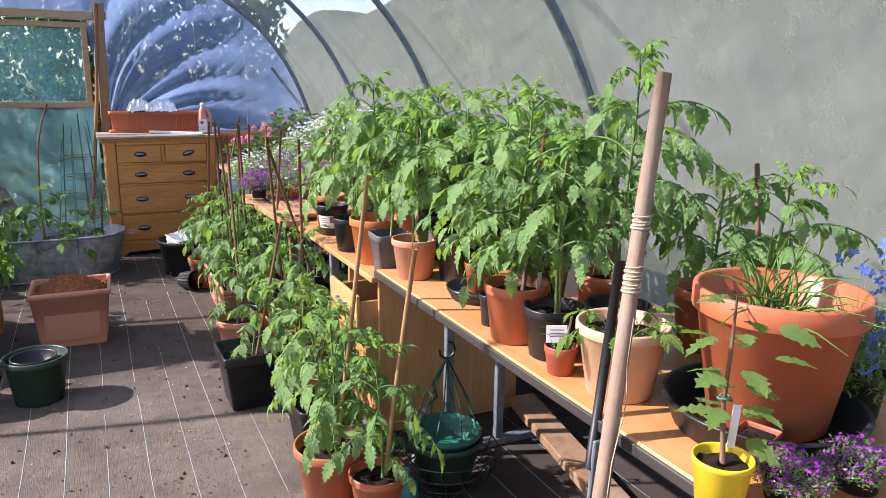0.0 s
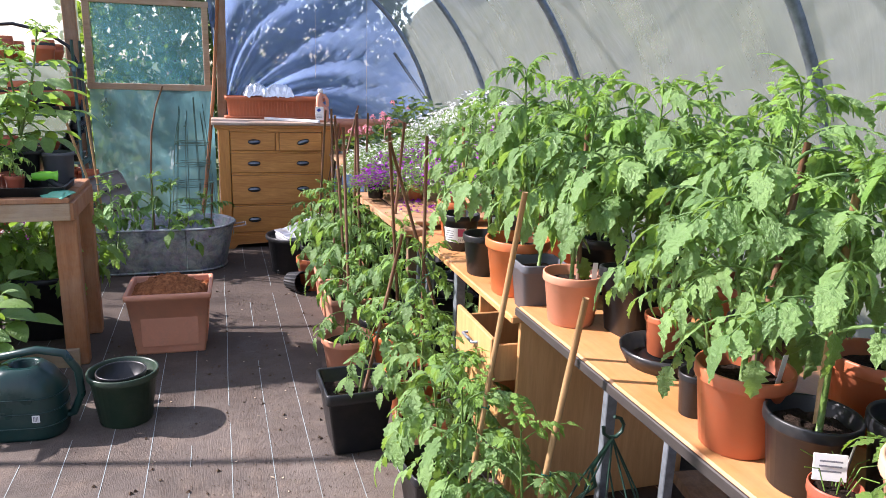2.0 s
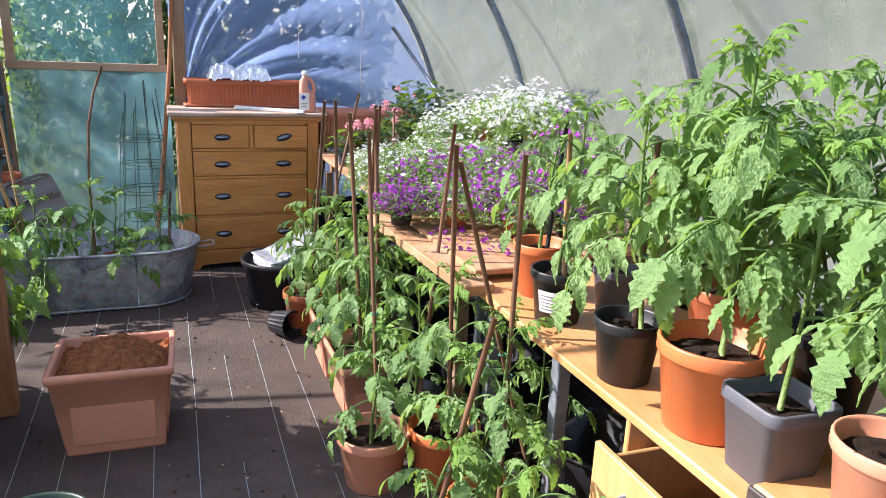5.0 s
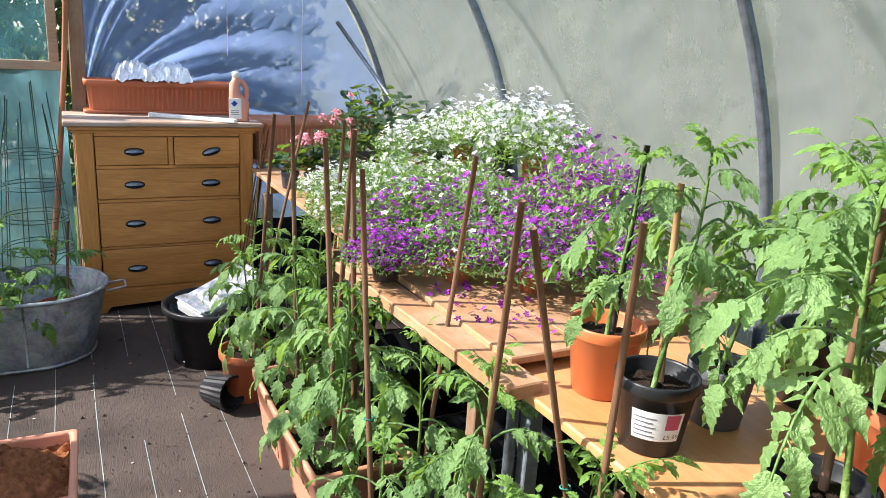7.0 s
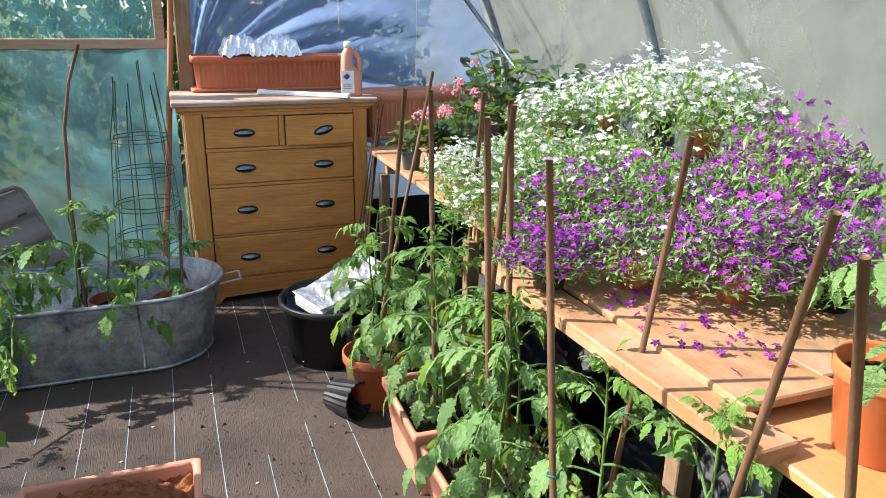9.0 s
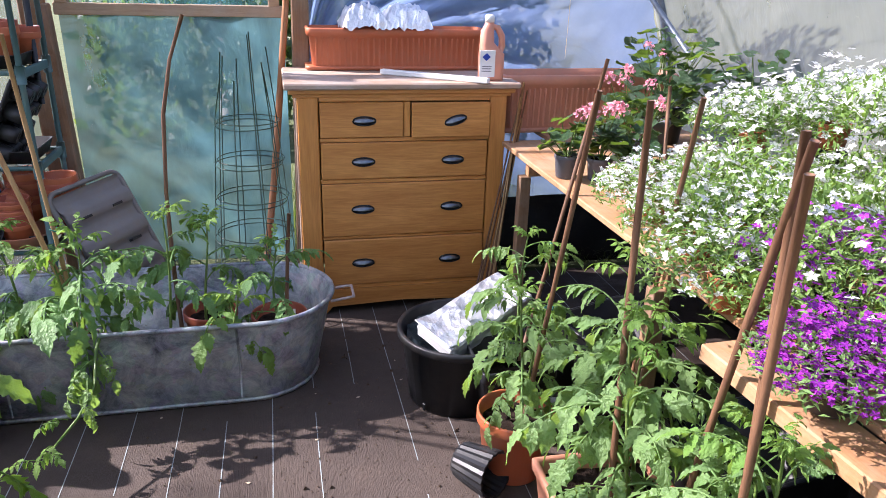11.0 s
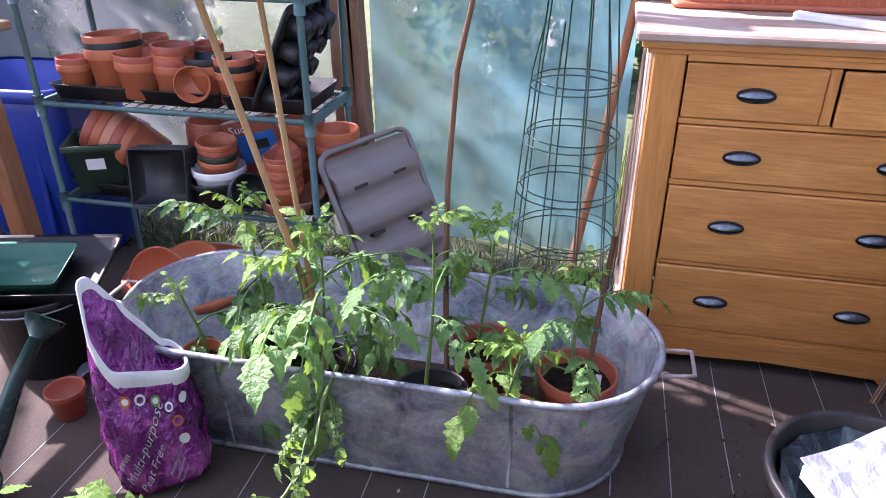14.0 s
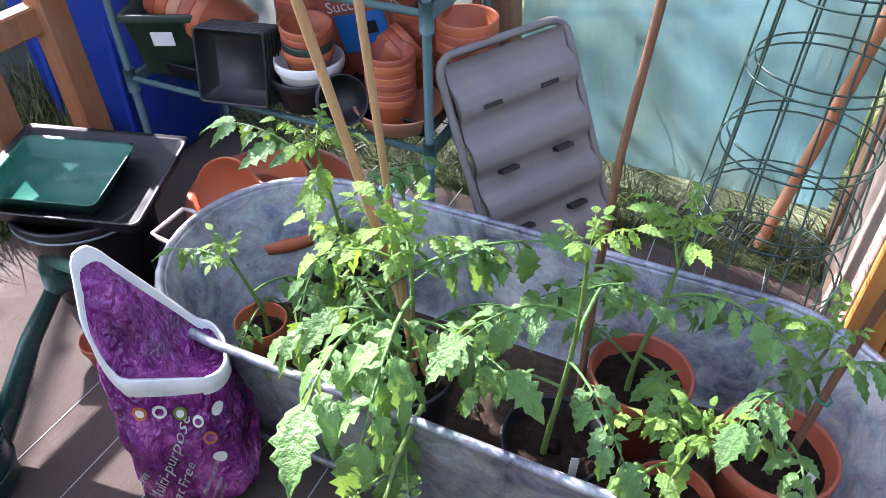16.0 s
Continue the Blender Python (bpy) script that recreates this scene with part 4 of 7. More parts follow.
def planter_box(x, y, w, d, h, mat, turn, label):
    ob = thing("planter_box", label, "planter", (x, y, 0), turn, group="rectangular planters")
    def rg(k, z, c=0.012):
        return ring_at(w * k, d * k, c, z, 3)
    part("planter", loft("planter", [rg(0.80, 0), rg(0.80, 0.01), rg(0.955, h - 0.035), rg(1.0, h - 0.033), rg(1.01, h - 0.004), rg(0.99, h), rg(0.92, h), rg(0.91, h - 0.01), rg(0.82, h * 0.5)], mat), None, ob)
    for s in (-1, 1):
        block("moulding", w * 0.66, 0.004, h * 0.66, mat, ob, (0, s * (d * 0.437), h * 0.46), (-s * 4, 0, 0), 0.004)
        block("moulding", 0.004, d * 0.66, h * 0.66, mat, ob, (s * (w * 0.437), 0, h * 0.46), (0, s * 4, 0), 0.004)
    return ob


def fill_soil(ob, w, d, z, material, mound, name, label, seed, rough=1.0):
    n, vs, fs = 22 if rough == 1.0 else 46, [], []
    for i in range(n + 1):
        for j in range(n + 1):
            u, v = i / n * 2 - 1, j / n * 2 - 1
            lump = rough * (0.014 * noise.noise((u * 7, v * 7, seed)) + 0.008 * noise.noise((u * 19, v * 19, seed)))
            vs.append((u * w / 2, v * d / 2, z + mound * max(0, 1 - (u * u + v * v)) + lump))
    for i in range(n):
        for j in range(n):
            q = i * (n + 1) + j
            fs.append((q, q + n + 1, q + n + 2, q + 1))
    part(name, raw(name, vs, fs, material), None, ob, label)


px = planter_box(-0.30, 4.83, 0.46, 0.40, 0.36, PEACH, -1.5, "square peach plastic planter heaped with brown coir, on the floor")
fill_soil(px, 0.41, 0.355, 0.322, COIR, 0.095, "coir", "crumbly reddish-brown coir", 3, 1.7)
for i, (x, y, w, d, stick, st2) in enumerate(((0.77, 5.26, 0.36, 0.42, (0.70, 5.24, 1.35), (0.80, 4.85, 1.35)), (0.77, 4.80, 0.36, 0.40, (0.63, 4.66, 1.35), (0.80, 4.88, 1.36)))):
    ob = planter_box(x, y, w, d, 0.27, PEACH, 2 * i - 1, "peach plastic box planter with staked tomato plants")
    fill_soil(ob, w * 0.88, d * 0.88, 0.225, SOIL, 0.01, "soil", "dark crumbly potting soil", 8 + i)
    for k, (ox, oy) in enumerate(((-0.06, -0.08), (0.08, 0.1))):
        hold = thing("tomato_stem", "", "", (ox, oy, 0))
        hold.parent = ob
        vine(hold, 900 + 10 * i + k, 0.22, 0.62 - 0.1 * k, 0.24, 18, tips=5, bare=0.12)
    c = Vector(stick) - Vector((x, y, 0))
    cane(ob, (-0.05, -0.06, 0.1), c, 0.0085)
    c = Vector(st2) - Vector((x, y, 0))
    cane(ob, (0.06, 0.05 if i else -0.15, 0.1), c, 0.0095)

# big terracotta pot with chives, its saucer and neighbours at the entrance end
sc = thing("plant_saucer", "wide black plastic saucer on the bench under a big pot", "saucer", (1.30, 0.97, BZ))
part("saucer", loft("saucer", [circle(0.185, 0, 40), circle(0.205, 0.008, 40), circle(0.228, 0.07, 40), circle(0.236, 0.074, 40), circle(0.236, 0.08, 40), circle(0.222, 0.08, 40), circle(0.198, 0.015, 40)], BLACK), None, sc)
big = thing("large_plant_pot", "huge terracotta plastic pot with chives growing inside, in a saucer", "plant pot", (1.335, 0.985, BZ + 0.015))
pot(big, 0.198, 0.335, TERRA, 0, 0.70, 0.17, 0.72, 4)
rg = random.Random(77)
runs = []
for i in range(46):
    a, l = rg.uniform(0, 6.28), rg.uniform(0.16, 0.34)
    bx, by, out = -0.07 + rg.uniform(-0.04, 0.04), -0.05 + rg.uniform(-0.04, 0.04), rg.uniform(0.05, 0.26)
    runs.append(([(bx + math.cos(a) * out * f * f, by + math.sin(a) * out * f * f, 0.24 + l * (f - 0.45 * f * f * (out / 0.15))) for f in (0, 0.25, 0.5, 0.75, 1)], [0.003, 0.003, 0.0026, 0.002, 0.0008], False))
for run in runs:
    part("chive_blade", tubes("chive_blade", [run], PALELEAF, 4), None, big, "thin green chive blade")
dish = thing("plant_saucer", "black plastic dish on the bench beside pots", "saucer", (1.20, 2.20, BZ))
dish.scale = (1.3, 1.3, 1.1)
part("saucer", loft("saucer", [circle(0.085, 0, 28), circle(0.10, 0.03, 28), circle(0.103, 0.045, 28), circle(0.097, 0.045, 28), circle(0.08, 0.008, 28)], BLACK), None, dish)
seedpot = thing("small_plant_pot", "small square terracotta pot sitting in the black saucer", "plant pot", (1.155, 0.86, BZ + 0.02), 20)
pot(seedpot, 0.042, 0.055, BRICK, 0.15, 0.8, 0.2, 0.8, 9)
herb = thing("potted_herb", "beige plastic pot with low green seedlings on the bench", "potted plant", (1.125, 1.285, BZ))
pot(herb, 0.125, 0.20, BEIGE, 0, 0.70, 0.14, 0.85, 5)
for k in range(7):
    a = k * 0.9
    part("leaf", PALES[k % 5], None, herb, "", pose(0.05 * math.cos(a), 0.05 * math.sin(a), 0.17, 0, -40 + 8 * k % 30, 57 * k) @ Matrix.Scale(0.13, 4))
sp = thing("small_plant_pot", "small terracotta pot with a paper label on the bench", "plant pot", (1.055, 1.46, BZ))
pot(sp, 0.048, 0.085, BRICK, 0, 0.76, 0.25, 0.85, 6)
block("paper_label", 0.06, 0.002, 0.05, PAPER, sp, (-0.01, 0.01, 0.115), (-12, 0, -25), 0.0008, "white printed paper label")
for k in range(4):
    block("text_line", 0.04, 0.001, 0.003, INK, sp, (-0.011, 0.008, 0.128 - 0.01 * k), (-12, 0, -25), 0)
tag_label(sp, (0.03, 0.01, 0.11), 30, 0.11)
for k in range(8):
    part("blade", tube("blade", [(0.02 * math.cos(k), 0.02 * math.sin(k), 0.07), (0.04 * math.cos(k), 0.04 * math.sin(k), 0.12), (0.07 * math.cos(k), 0.07 * math.sin(k), 0.125)], 0.0012, PALELEAF, 4), None, sp)
yp = thing("potted_shrub", "young leafy shrub in a bright yellow plastic pot", "potted plant", (0.965, 0.78, BZ))
pot(yp, 0.06, 0.10, YELLOW, 0, 0.78, 0.12, 0.85, 11)
part("stem", tube("stem", [(0, 0, 0.08), (-0.004, 0.01, 0.2), (0.012, 0.02, 0.33), (0.03, 0.035, 0.42)], [0.006, 0.005, 0.004, 0.002], CANEWOOD, 6), None, yp)
tie(yp, 0.0, 0.012, 0.22)
tag_label(yp, (0.02, 0.0, 0.16), -30, 0.10)
rg = random.Random(5)
OVAL = raw("leaf", *leaflet(1.0, 0.36, rg, 0.25, 0.2, 9), PALELEAF)
for k in range(20):
    f = (k % 10) / 10
    part("leaf", OVAL, None, yp, "", pose(0.03 * f, 0.035 * f, 0.16 + 0.27 * f, rg.uniform(-20, 20), rg.uniform(-25, 20), 137 * k) @ Matrix.Translation((0.02 + 0.06 * rg.random(), 0, 0)) @ Matrix.Scale(rg.uniform(0.045, 0.075), 4))
bp = thing("plant_pot", "pale beige empty plastic pot standing by the bench", "plant pot", (0.84, 0.92, 0))
pot(bp, 0.105, 0.58, BEIGE, 0, 0.75, 0.08, 0.0)

# pole, tube and strip that lean on the bench
pole = thing("wooden_pole", "weathered wooden pole bound with pale string, leaning on the bench", "pole")
part("pole", tube("pole", [(0.765, 0.99, 0), (0.86, 1.04, 0.47), (0.945, 1.087, 0.93), (1.025, 1.135, 1.34), (1.09, 1.17, 1.67)], [0.019, 0.020, 0.019, 0.019, 0.018], POLEWOOD, 12), None, pole)
for foot, rise, turns in ((1.17, 0.065, 90), (1.315, 0.040, 60)):
    coil = []
    for i in range(turns):
        z = foot + rise * i / (turns - 1)
        cx, cy = 0.765 + 0.1946 * z, 0.99 + 0.1078 * z
        coil.append((cx + 0.0212 * math.cos(i * 0.8), cy + 0.0212 * math.sin(i * 0.8), z + 0.004 * math.sin(i * 0.31)))
    part("binding", tube("binding", coil, 0.0024, STRING, 5), None, pole, "pale string binding")
part("loose_string", tube("loose_string", [(0.985, 1.09, 1.12), (0.95, 1.06, 1.02), (0.965, 1.07, 0.92), (0.90, 1.03, 0.80), (0.88, 1.02, 0.65)], 0.0015, STRING, 4), None, pole)
bt = thing("black_tube", "black rubber tube standing beside the wooden pole", "tube")
part("pipe", tube("pipe", [(0.95, 1.17, 0.70), (1.0, 1.2, 0.95), (1.045, 1.22, 1.22)], 0.013, BLACK, 10), None, bt)
part("bracket", box(bmesh.new(), 0.03, 0.012, 0.78), STEEL, bt, "grey metal strip", pose(0.945, 1.16, 0.39, 0, 3, 0))

# hanging baskets on the floor
hb = thing("hanging_basket", "green plastic hanging pots and rusty wire basket on the floor", "hanging basket", (1.09, 2.26, 0))
hb.scale = (1.22, 1.22, 1.15)
pot(hb, 0.125, 0.15, DGREEN, 0, 0.7, 0.15, 0.0, at=(0, 0, 0.06))
part("inner_pot", loft("inner_pot", pot_rings(0.118, 0.13, 0.7, 0.15), JADE), None, hb, "jade green inner pot", pose(0, 0, 0.11))
runs = []
for zz, rr in ((0.17, 0.175), (0.12, 0.165), (0.07, 0.14), (0.02, 0.09)):
    runs.append((circle(rr, zz, 28), 0.003, True))
for k in range(18):
    a = k * 2 * math.pi / 18
    runs.append(([(0.175 * math.cos(a), 0.175 * math.sin(a), 0.17), (0.165 * math.cos(a + 0.08), 0.165 * math.sin(a + 0.08), 0.1), (0.09 * math.cos(a + 0.15), 0.09 * math.sin(a + 0.15), 0.02)], 0.0022, False))
part("wire_basket", tubes("wire_basket", runs, IRON, 5), None, hb, "rusty dark wire basket")
runs = []
for k in range(8):
    a = k * math.pi / 4
    runs.append(([(0.12 * math.cos(a), 0.12 * math.sin(a), 0.22), (0.07 * math.cos(a + 0.2), 0.07 * math.sin(a + 0.2), 0.36), (0.0, 0.0, 0.50)], 0.0025, False))
runs.append(([(0.028 * math.sin(t * 0.7), 0.0, 0.53 + 0.03 * math.cos(t * 0.7)) for t in range(8)], 0.005, False))
runs.append(([(-0.09, 0.03, 0.25), (-0.07, 0.02, 0.32), (-0.03, 0.01, 0.36), (-0.05, 0, 0.42), (0, 0, 0.5)], 0.006, False))
for k, run in enumerate(runs):
    nm = "hook" if k == 8 else "hanger_arm"
    part(nm, tubes(nm, [run], GREENWIRE, 6), None, hb, "green plastic " + nm.replace("_", " "))
bo = thing("bottle", "teal plastic bottle standing between pots", "bottle", (0.88, 2.18, 0))
part("bottle", loft("bottle", [circle(0.045, 0, 20), circle(0.048, 0.02, 20), circle(0.048, 0.12, 20), circle(0.02, 0.16, 20), circle(0.018, 0.19, 20)], plastic("teal_plastic", (0.02, 0.16, 0.17), 0.3)), None, bo)


# ---- chest of drawers ----
DX0, DX1, DY, DTOP = 0.0, 0.965, 7.065, 1.12
chest = thing("chest_of_drawers", "golden pine chest of five drawers with black cup handles", "chest of drawers")
cw, cx = DX1 - DX0, (DX0 + DX1) / 2
bm = box(bmesh.new(), cw + 0.11, 0.585, 0.028, (cx, DY + 0.255, DTOP - 0.014), bevel=0.006)
part("top", bm, PINE_OLD, chest, "grey weathered top board")
part("cornice", box(box(bmesh.new(), cw + 0.07, 0.545, 0.022, (cx, DY + 0.26, DTOP - 0.039)), cw + 0.035, 0.525, 0.016, (cx, DY + 0.262, DTOP - 0.058)), PINE_X, chest)
for x, n in ((DX0 + 0.046, "stile"), (DX1 - 0.04, "stile")):
    block(n, 0.092 if x < cx else 0.08, 0.03, 1.0, PINE_Z, chest, (x, DY + 0.015, 0.555), bevel=0.004)
for x in (DX0 + 0.012, DX1 - 0.012):
    block("side_panel", 0.022, 0.50, 1.0, PINE_OLD, chest, (x, DY + 0.275, 0.555), label="greyed side panel")
block("side_rail", 0.03, 0.07, 1.0, PINE_OLD, chest, (DX0 + 0.008, DY + 0.06, 0.555))
block("side_rail", 0.03, 0.07, 1.0, PINE_OLD, chest, (DX0 + 0.008, DY + 0.48, 0.555))
block("back_panel", cw - 0.05, 0.015, 1.0, PINE_OLD, chest, (cx, DY + 0.51, 0.555))
L0, L1 = DX0 + 0.095, DX1 - 0.083
for z, hh in ((1.048, 0.024), (0.862, 0.018), (0.668, 0.018), (0.39, 0.014), (0.135, 0.02)):
    block("rail", L1 - L0, 0.028, hh, PINE_X, chest, ((L0 + L1) / 2, DY + 0.016, z), bevel=0.002)
block("divider", 0.03, 0.028, 0.16, PINE_Z, chest, ((L0 + L1) / 2 + 0.005, DY + 0.016, 0.953), bevel=0.002)
# plinth with shaped feet
pv = [(DX0 - 0.01, 0), (DX0 + 0.10, 0), (DX0 + 0.13, 0.035), (cx, 0.05), (DX1 - 0.13, 0.035), (DX1 - 0.10, 0), (DX1 + 0.01, 0), (DX1 + 0.01, 0.125), (DX0 - 0.01, 0.125)]
bm = bmesh.new()
fr = [bm.verts.new((x, DY - 0.008, z)) for x, z in pv]
bk = [bm.verts.new((x, DY + 0.02, z)) for x, z in pv]
bm.faces.new(fr)
bm.faces.new(list(reversed(bk)))
for i in range(len(pv)):
    bm.faces.new((fr[i], bk[i], bk[(i + 1) % len(pv)], fr[(i + 1) % len(pv)]))
bmesh.ops.recalc_face_normals(bm, faces=bm.faces)
part("plinth", bm, PINE_X, chest)
block("side_plinth", 0.022, 0.5, 0.12, PINE_OLD, chest, (DX0, DY + 0.27, 0.06))


def cup_handle(parent, x, z, tilt=0.0):
    h = part("handle", tube("handle", [(0.052 * math.cos(t * 0.3142), -0.012, 0.020 * math.sin(t * 0.3142)) for t in range(20)], 0.0035, IRON, 6, True), None, parent, "black iron cup handle", pose(x, 0, z, 0, tilt, 0))
    vs, fs = [], []
    for i in range(13):
        a = math.pi * i / 12
        for j in range(5):
            b = math.pi / 2 * j / 4
            vs.append((0.05 * math.cos(a), -0.011 - 0.020 * math.sin(a) * math.sin(b), 0.020 * math.sin(a) * math.cos(b) - 0.002))
    for i in range(12):
        for j in range(4):
            q = i * 5 + j
            fs.append((q, q + 1, q + 6, q + 5))
    part("cup", raw("cup", vs, fs, PEWTER), None, h)
    part("back_plate", loft("back_plate", [[(0.05 * math.cos(t * 0.3142), -0.009, 0.02 * math.sin(t * 0.3142)) for t in range(20)], [(0.05 * math.cos(t * 0.3142), -0.012, 0.02 * math.sin(t * 0.3142)) for t in range(20)]], PEWTER), None, h)
    return h


def drawer(x0, x1, z0, z1, handles, out=0.0, tilt=0.0, hz=0.0):
    d = thing("drawer", "", "", ((x0 + x1) / 2, DY + 0.004 - out, (z0 + z1) / 2))
    d.parent = chest
    block("front", x1 - x0 - 0.006, 0.022, z1 - z0 - 0.006, PINE_X, d, (0, 0.0, 0), (0, 0, 0), 0.004)
    for x in handles:
        cup_handle(d, x - (x0 + x1) / 2, hz, tilt)


MIDX = (L0 + L1) / 2 + 0.005
drawer(L0, MIDX - 0.015, 0.871, 1.036, (0.296,), hz=-0.004)
drawer(MIDX + 0.015, L1, 0.871, 1.036, (0.715,), out=0.02, tilt=-16, hz=-0.002)
drawer(L0, L1, 0.677, 0.853, (0.290, 0.712), hz=-0.004)
drawer(L0, L1, 0.397, 0.659, (0.285, 0.712), hz=0.004)
drawer(L0, L1, 0.145, 0.383, (0.283, 0.712), hz=-0.004)


def trough(x, y, z, L, W, H, turn, mat, label):
    t = thing("window_box", label, "planter", (x, y, z), turn, group="troughs")
    def rg(k, zz, r=0.03):
        return ring_at(L * k, W * (k - 0.04 if k < 1 else k), r, zz, 4)
    part("trough", loft("trough", [rg(0.93, 0), rg(0.94, 0.006), rg(0.965, H * 0.80), rg(1.0, H * 0.82), rg(1.005, H - 0.006), rg(0.995, H), rg(0.975, H), rg(0.96, H * 0.8), rg(0.92, H * 0.15)], mat), None, t)
    part("lip", loft("lip", [rg(0.99, 0), rg(1.02, 0.006), rg(1.02, 0.02), rg(0.99, 0.022)], mat), None, t)
    n = int(L / 0.03)
    for i in range(n):
        xx = -L * 0.45 + L * 0.9 * i / (n - 1)
        for s in (-1, 1):
            block("rib", 0.010, 0.005, H * 0.66, mat, t, (xx, s * (W * 0.459), H * 0.44), (-s * 2, 0, 0), 0.002)
    return t


trough(0.52, 7.56, DTOP, 0.90, 0.21, 0.20, 0, TERRA, "ribbed terracotta plastic trough on the chest of drawers")
tr2 = trough(1.46, 7.34, 0.85, 0.95, 0.26, 0.28, 2, PEACH, "ribbed faded-terracotta plastic trough on the plank staging")
fo = thing("foil_tray", "crumpled silver foil trays lying on the trough", "foil tray", (0.47, 7.55, DTOP + 0.2), 3)
for k, (ox, w) in enumerate(((-0.12, 0.22), (0.09, 0.24))):
    vs, fs, n = [], [], 18
    for i in range(n + 1):
        for j in range(n + 1):
            u, v = i / n - 0.5, j / n - 0.5
            edge = max(abs(u), abs(v)) * 2
            vs.append((ox + u * w, v * 0.24, 0.105 * (1 - edge ** 4) + 0.022 * noise.noise((u * 9, v * 9, k * 5)) + 0.01 * noise.noise((u * 23, v * 23, k))))
    for i in range(n):
        for j in range(n):
            q = i * (n + 1) + j
            fs.append((q, q + n + 1, q + n + 2, q + 1))
    part("tray", raw("tray", vs, fs, FOIL, False), None, fo)
bt = thing("plant_food_bottle", "salmon-pink plastic bottle with side handle and white label", "bottle", (0.90, 7.14, DTOP), -8)
bt.scale = (1.3, 1.3, 1.2)
SALMON = plastic("salmon_plastic", (0.62, 0.26, 0.17), 0.35, 0.1)
part("bottle", loft("bottle", [ring_at(0.085, 0.06, 0.02, 0), ring_at(0.09, 0.065, 0.022, 0.01), ring_at(0.09, 0.065, 0.022, 0.10), level(outline(0.05, 0.055, 0.02), 0.14, -0.018), level(outline(0.046, 0.05, 0.02), 0.185, -0.018), level(outline(0.034, 0.034, 0.016), 0.205, -0.012), level(outline(0.032, 0.032, 0.015), 0.215, -0.012)], SALMON), None, bt)
part("grip", tube("grip", [(0.028, 0, 0.10), (0.036, 0, 0.13), (0.034, 0, 0.165), (0.018, 0, 0.195), (-0.005, 0, 0.20)], 0.012, SALMON, 8), None, bt)
part("cap", loft("cap", [circle(0.017, 0.215, 16, -0.012), circle(0.017, 0.238, 16, -0.012), circle(0.012, 0.243, 16, -0.012)], WHITEP), None, bt, "white screw cap")
block("label", 0.055, 0.002, 0.10, PAPER, bt, (-0.018, -0.0345, 0.065), bevel=0.0005, label="white and blue printed label")
block("picture", 0.02, 0.001, 0.022, BLUEP, bt, (-0.022, -0.037, 0.09), (0, 45, 0), 0)
for k in range(3):
    block("text_line", 0.035, 0.001, 0.003, INK, bt, (-0.02, -0.036, 0.055 - 0.009 * k), bevel=0)
sl = thing("wood_strip", "white-painted wooden strip lying on the chest", "wood strip", (0.635, 7.175, DTOP + 0.0125), -36)
block("strip", 0.55, 0.035, 0.024, WHITEP, sl, bevel=0.004)
cn = thing("cane_bundle", "bundle of thin brown garden canes leaning by the chest", "garden canes")
rg = random.Random(9)
for k in range(11):
    a, b2 = rg.uniform(-0.05, 0.05), rg.uniform(-0.025, 0.025)
    cane(cn, (0.86 + a * 1.2, 6.98 + 0.03 * a, 0.0), (1.035 + b2, 7.03 + b2 * 0.8, 1.05 + rg.uniform(-0.12, 0.14)), 0.0045, BAMBOO if k % 2 else CANEWOOD)

# ---- tin bath with tomatoes ----
tub = thing("tin_bath", "long galvanised tin bath, stained and rusty, used as planter", "tin bath", (-0.70, 6.595, 0))
TL, TW, TH = 1.60, 0.60, 0.36


def tub_ring(L, W, z):
    return ring_at(L, W, min(W / 2 - 0.001, L / 2), z, 10)


part("body", loft("body", [tub_ring(TL - 0.17, TW - 0.10, 0.0), tub_ring(TL - 0.15, TW - 0.08, 0.012), tub_ring(TL - 0.14, TW - 0.07, 0.03), tub_ring(TL - 0.015, TW - 0.012, TH - 0.02), tub_ring(TL - 0.02, TW - 0.018, TH - 0.004), tub_ring(TL - 0.03, TW - 0.03, TH - 0.01), tub_ring(TL - 0.15, TW - 0.09, 0.05), tub_ring(TL - 0.3, TW - 0.2, 0.022)], ZINC), None, tub)
part("dirt", loft("dirt", [[(x * q, y * q, 0.036 + 0.008 * noise.noise((x * q * 14, y * q * 14, 2))) for x, y, z in tub_ring(TL - 0.17, TW - 0.11, 0)] for q in (1.0, 0.8, 0.6, 0.4, 0.2, 0.03)], CRUMB, False, True), None, tub, "brown dried soil in the bottom")
part("rolled_rim", tube("rolled_rim", tub_ring(TL, TW, TH - 0.006), 0.0105, ZINC, 8, True), None, tub, "rolled zinc rim")
part("foot_seam", tube("foot_seam", [(x, y, 0.012 + 0.003 * noise.noise((x * 20, y * 20, 0))) for x, y, z in tub_ring(TL - 0.145, TW - 0.075, 0)], 0.009, ZINC, 6, True), None, tub)
for sx in (-0.385, 0.425):
    for sy in (-1, 1):
        part("seam", tube("seam", [(sx, sy * (TW / 2 - 0.038), 0.03), (sx + 0.004, sy * (TW / 2 - 0.022), 0.18), (sx, sy * (TW / 2 - 0.006), TH - 0.01)], 0.006, ZINC, 6), None, tub, "folded metal seam")
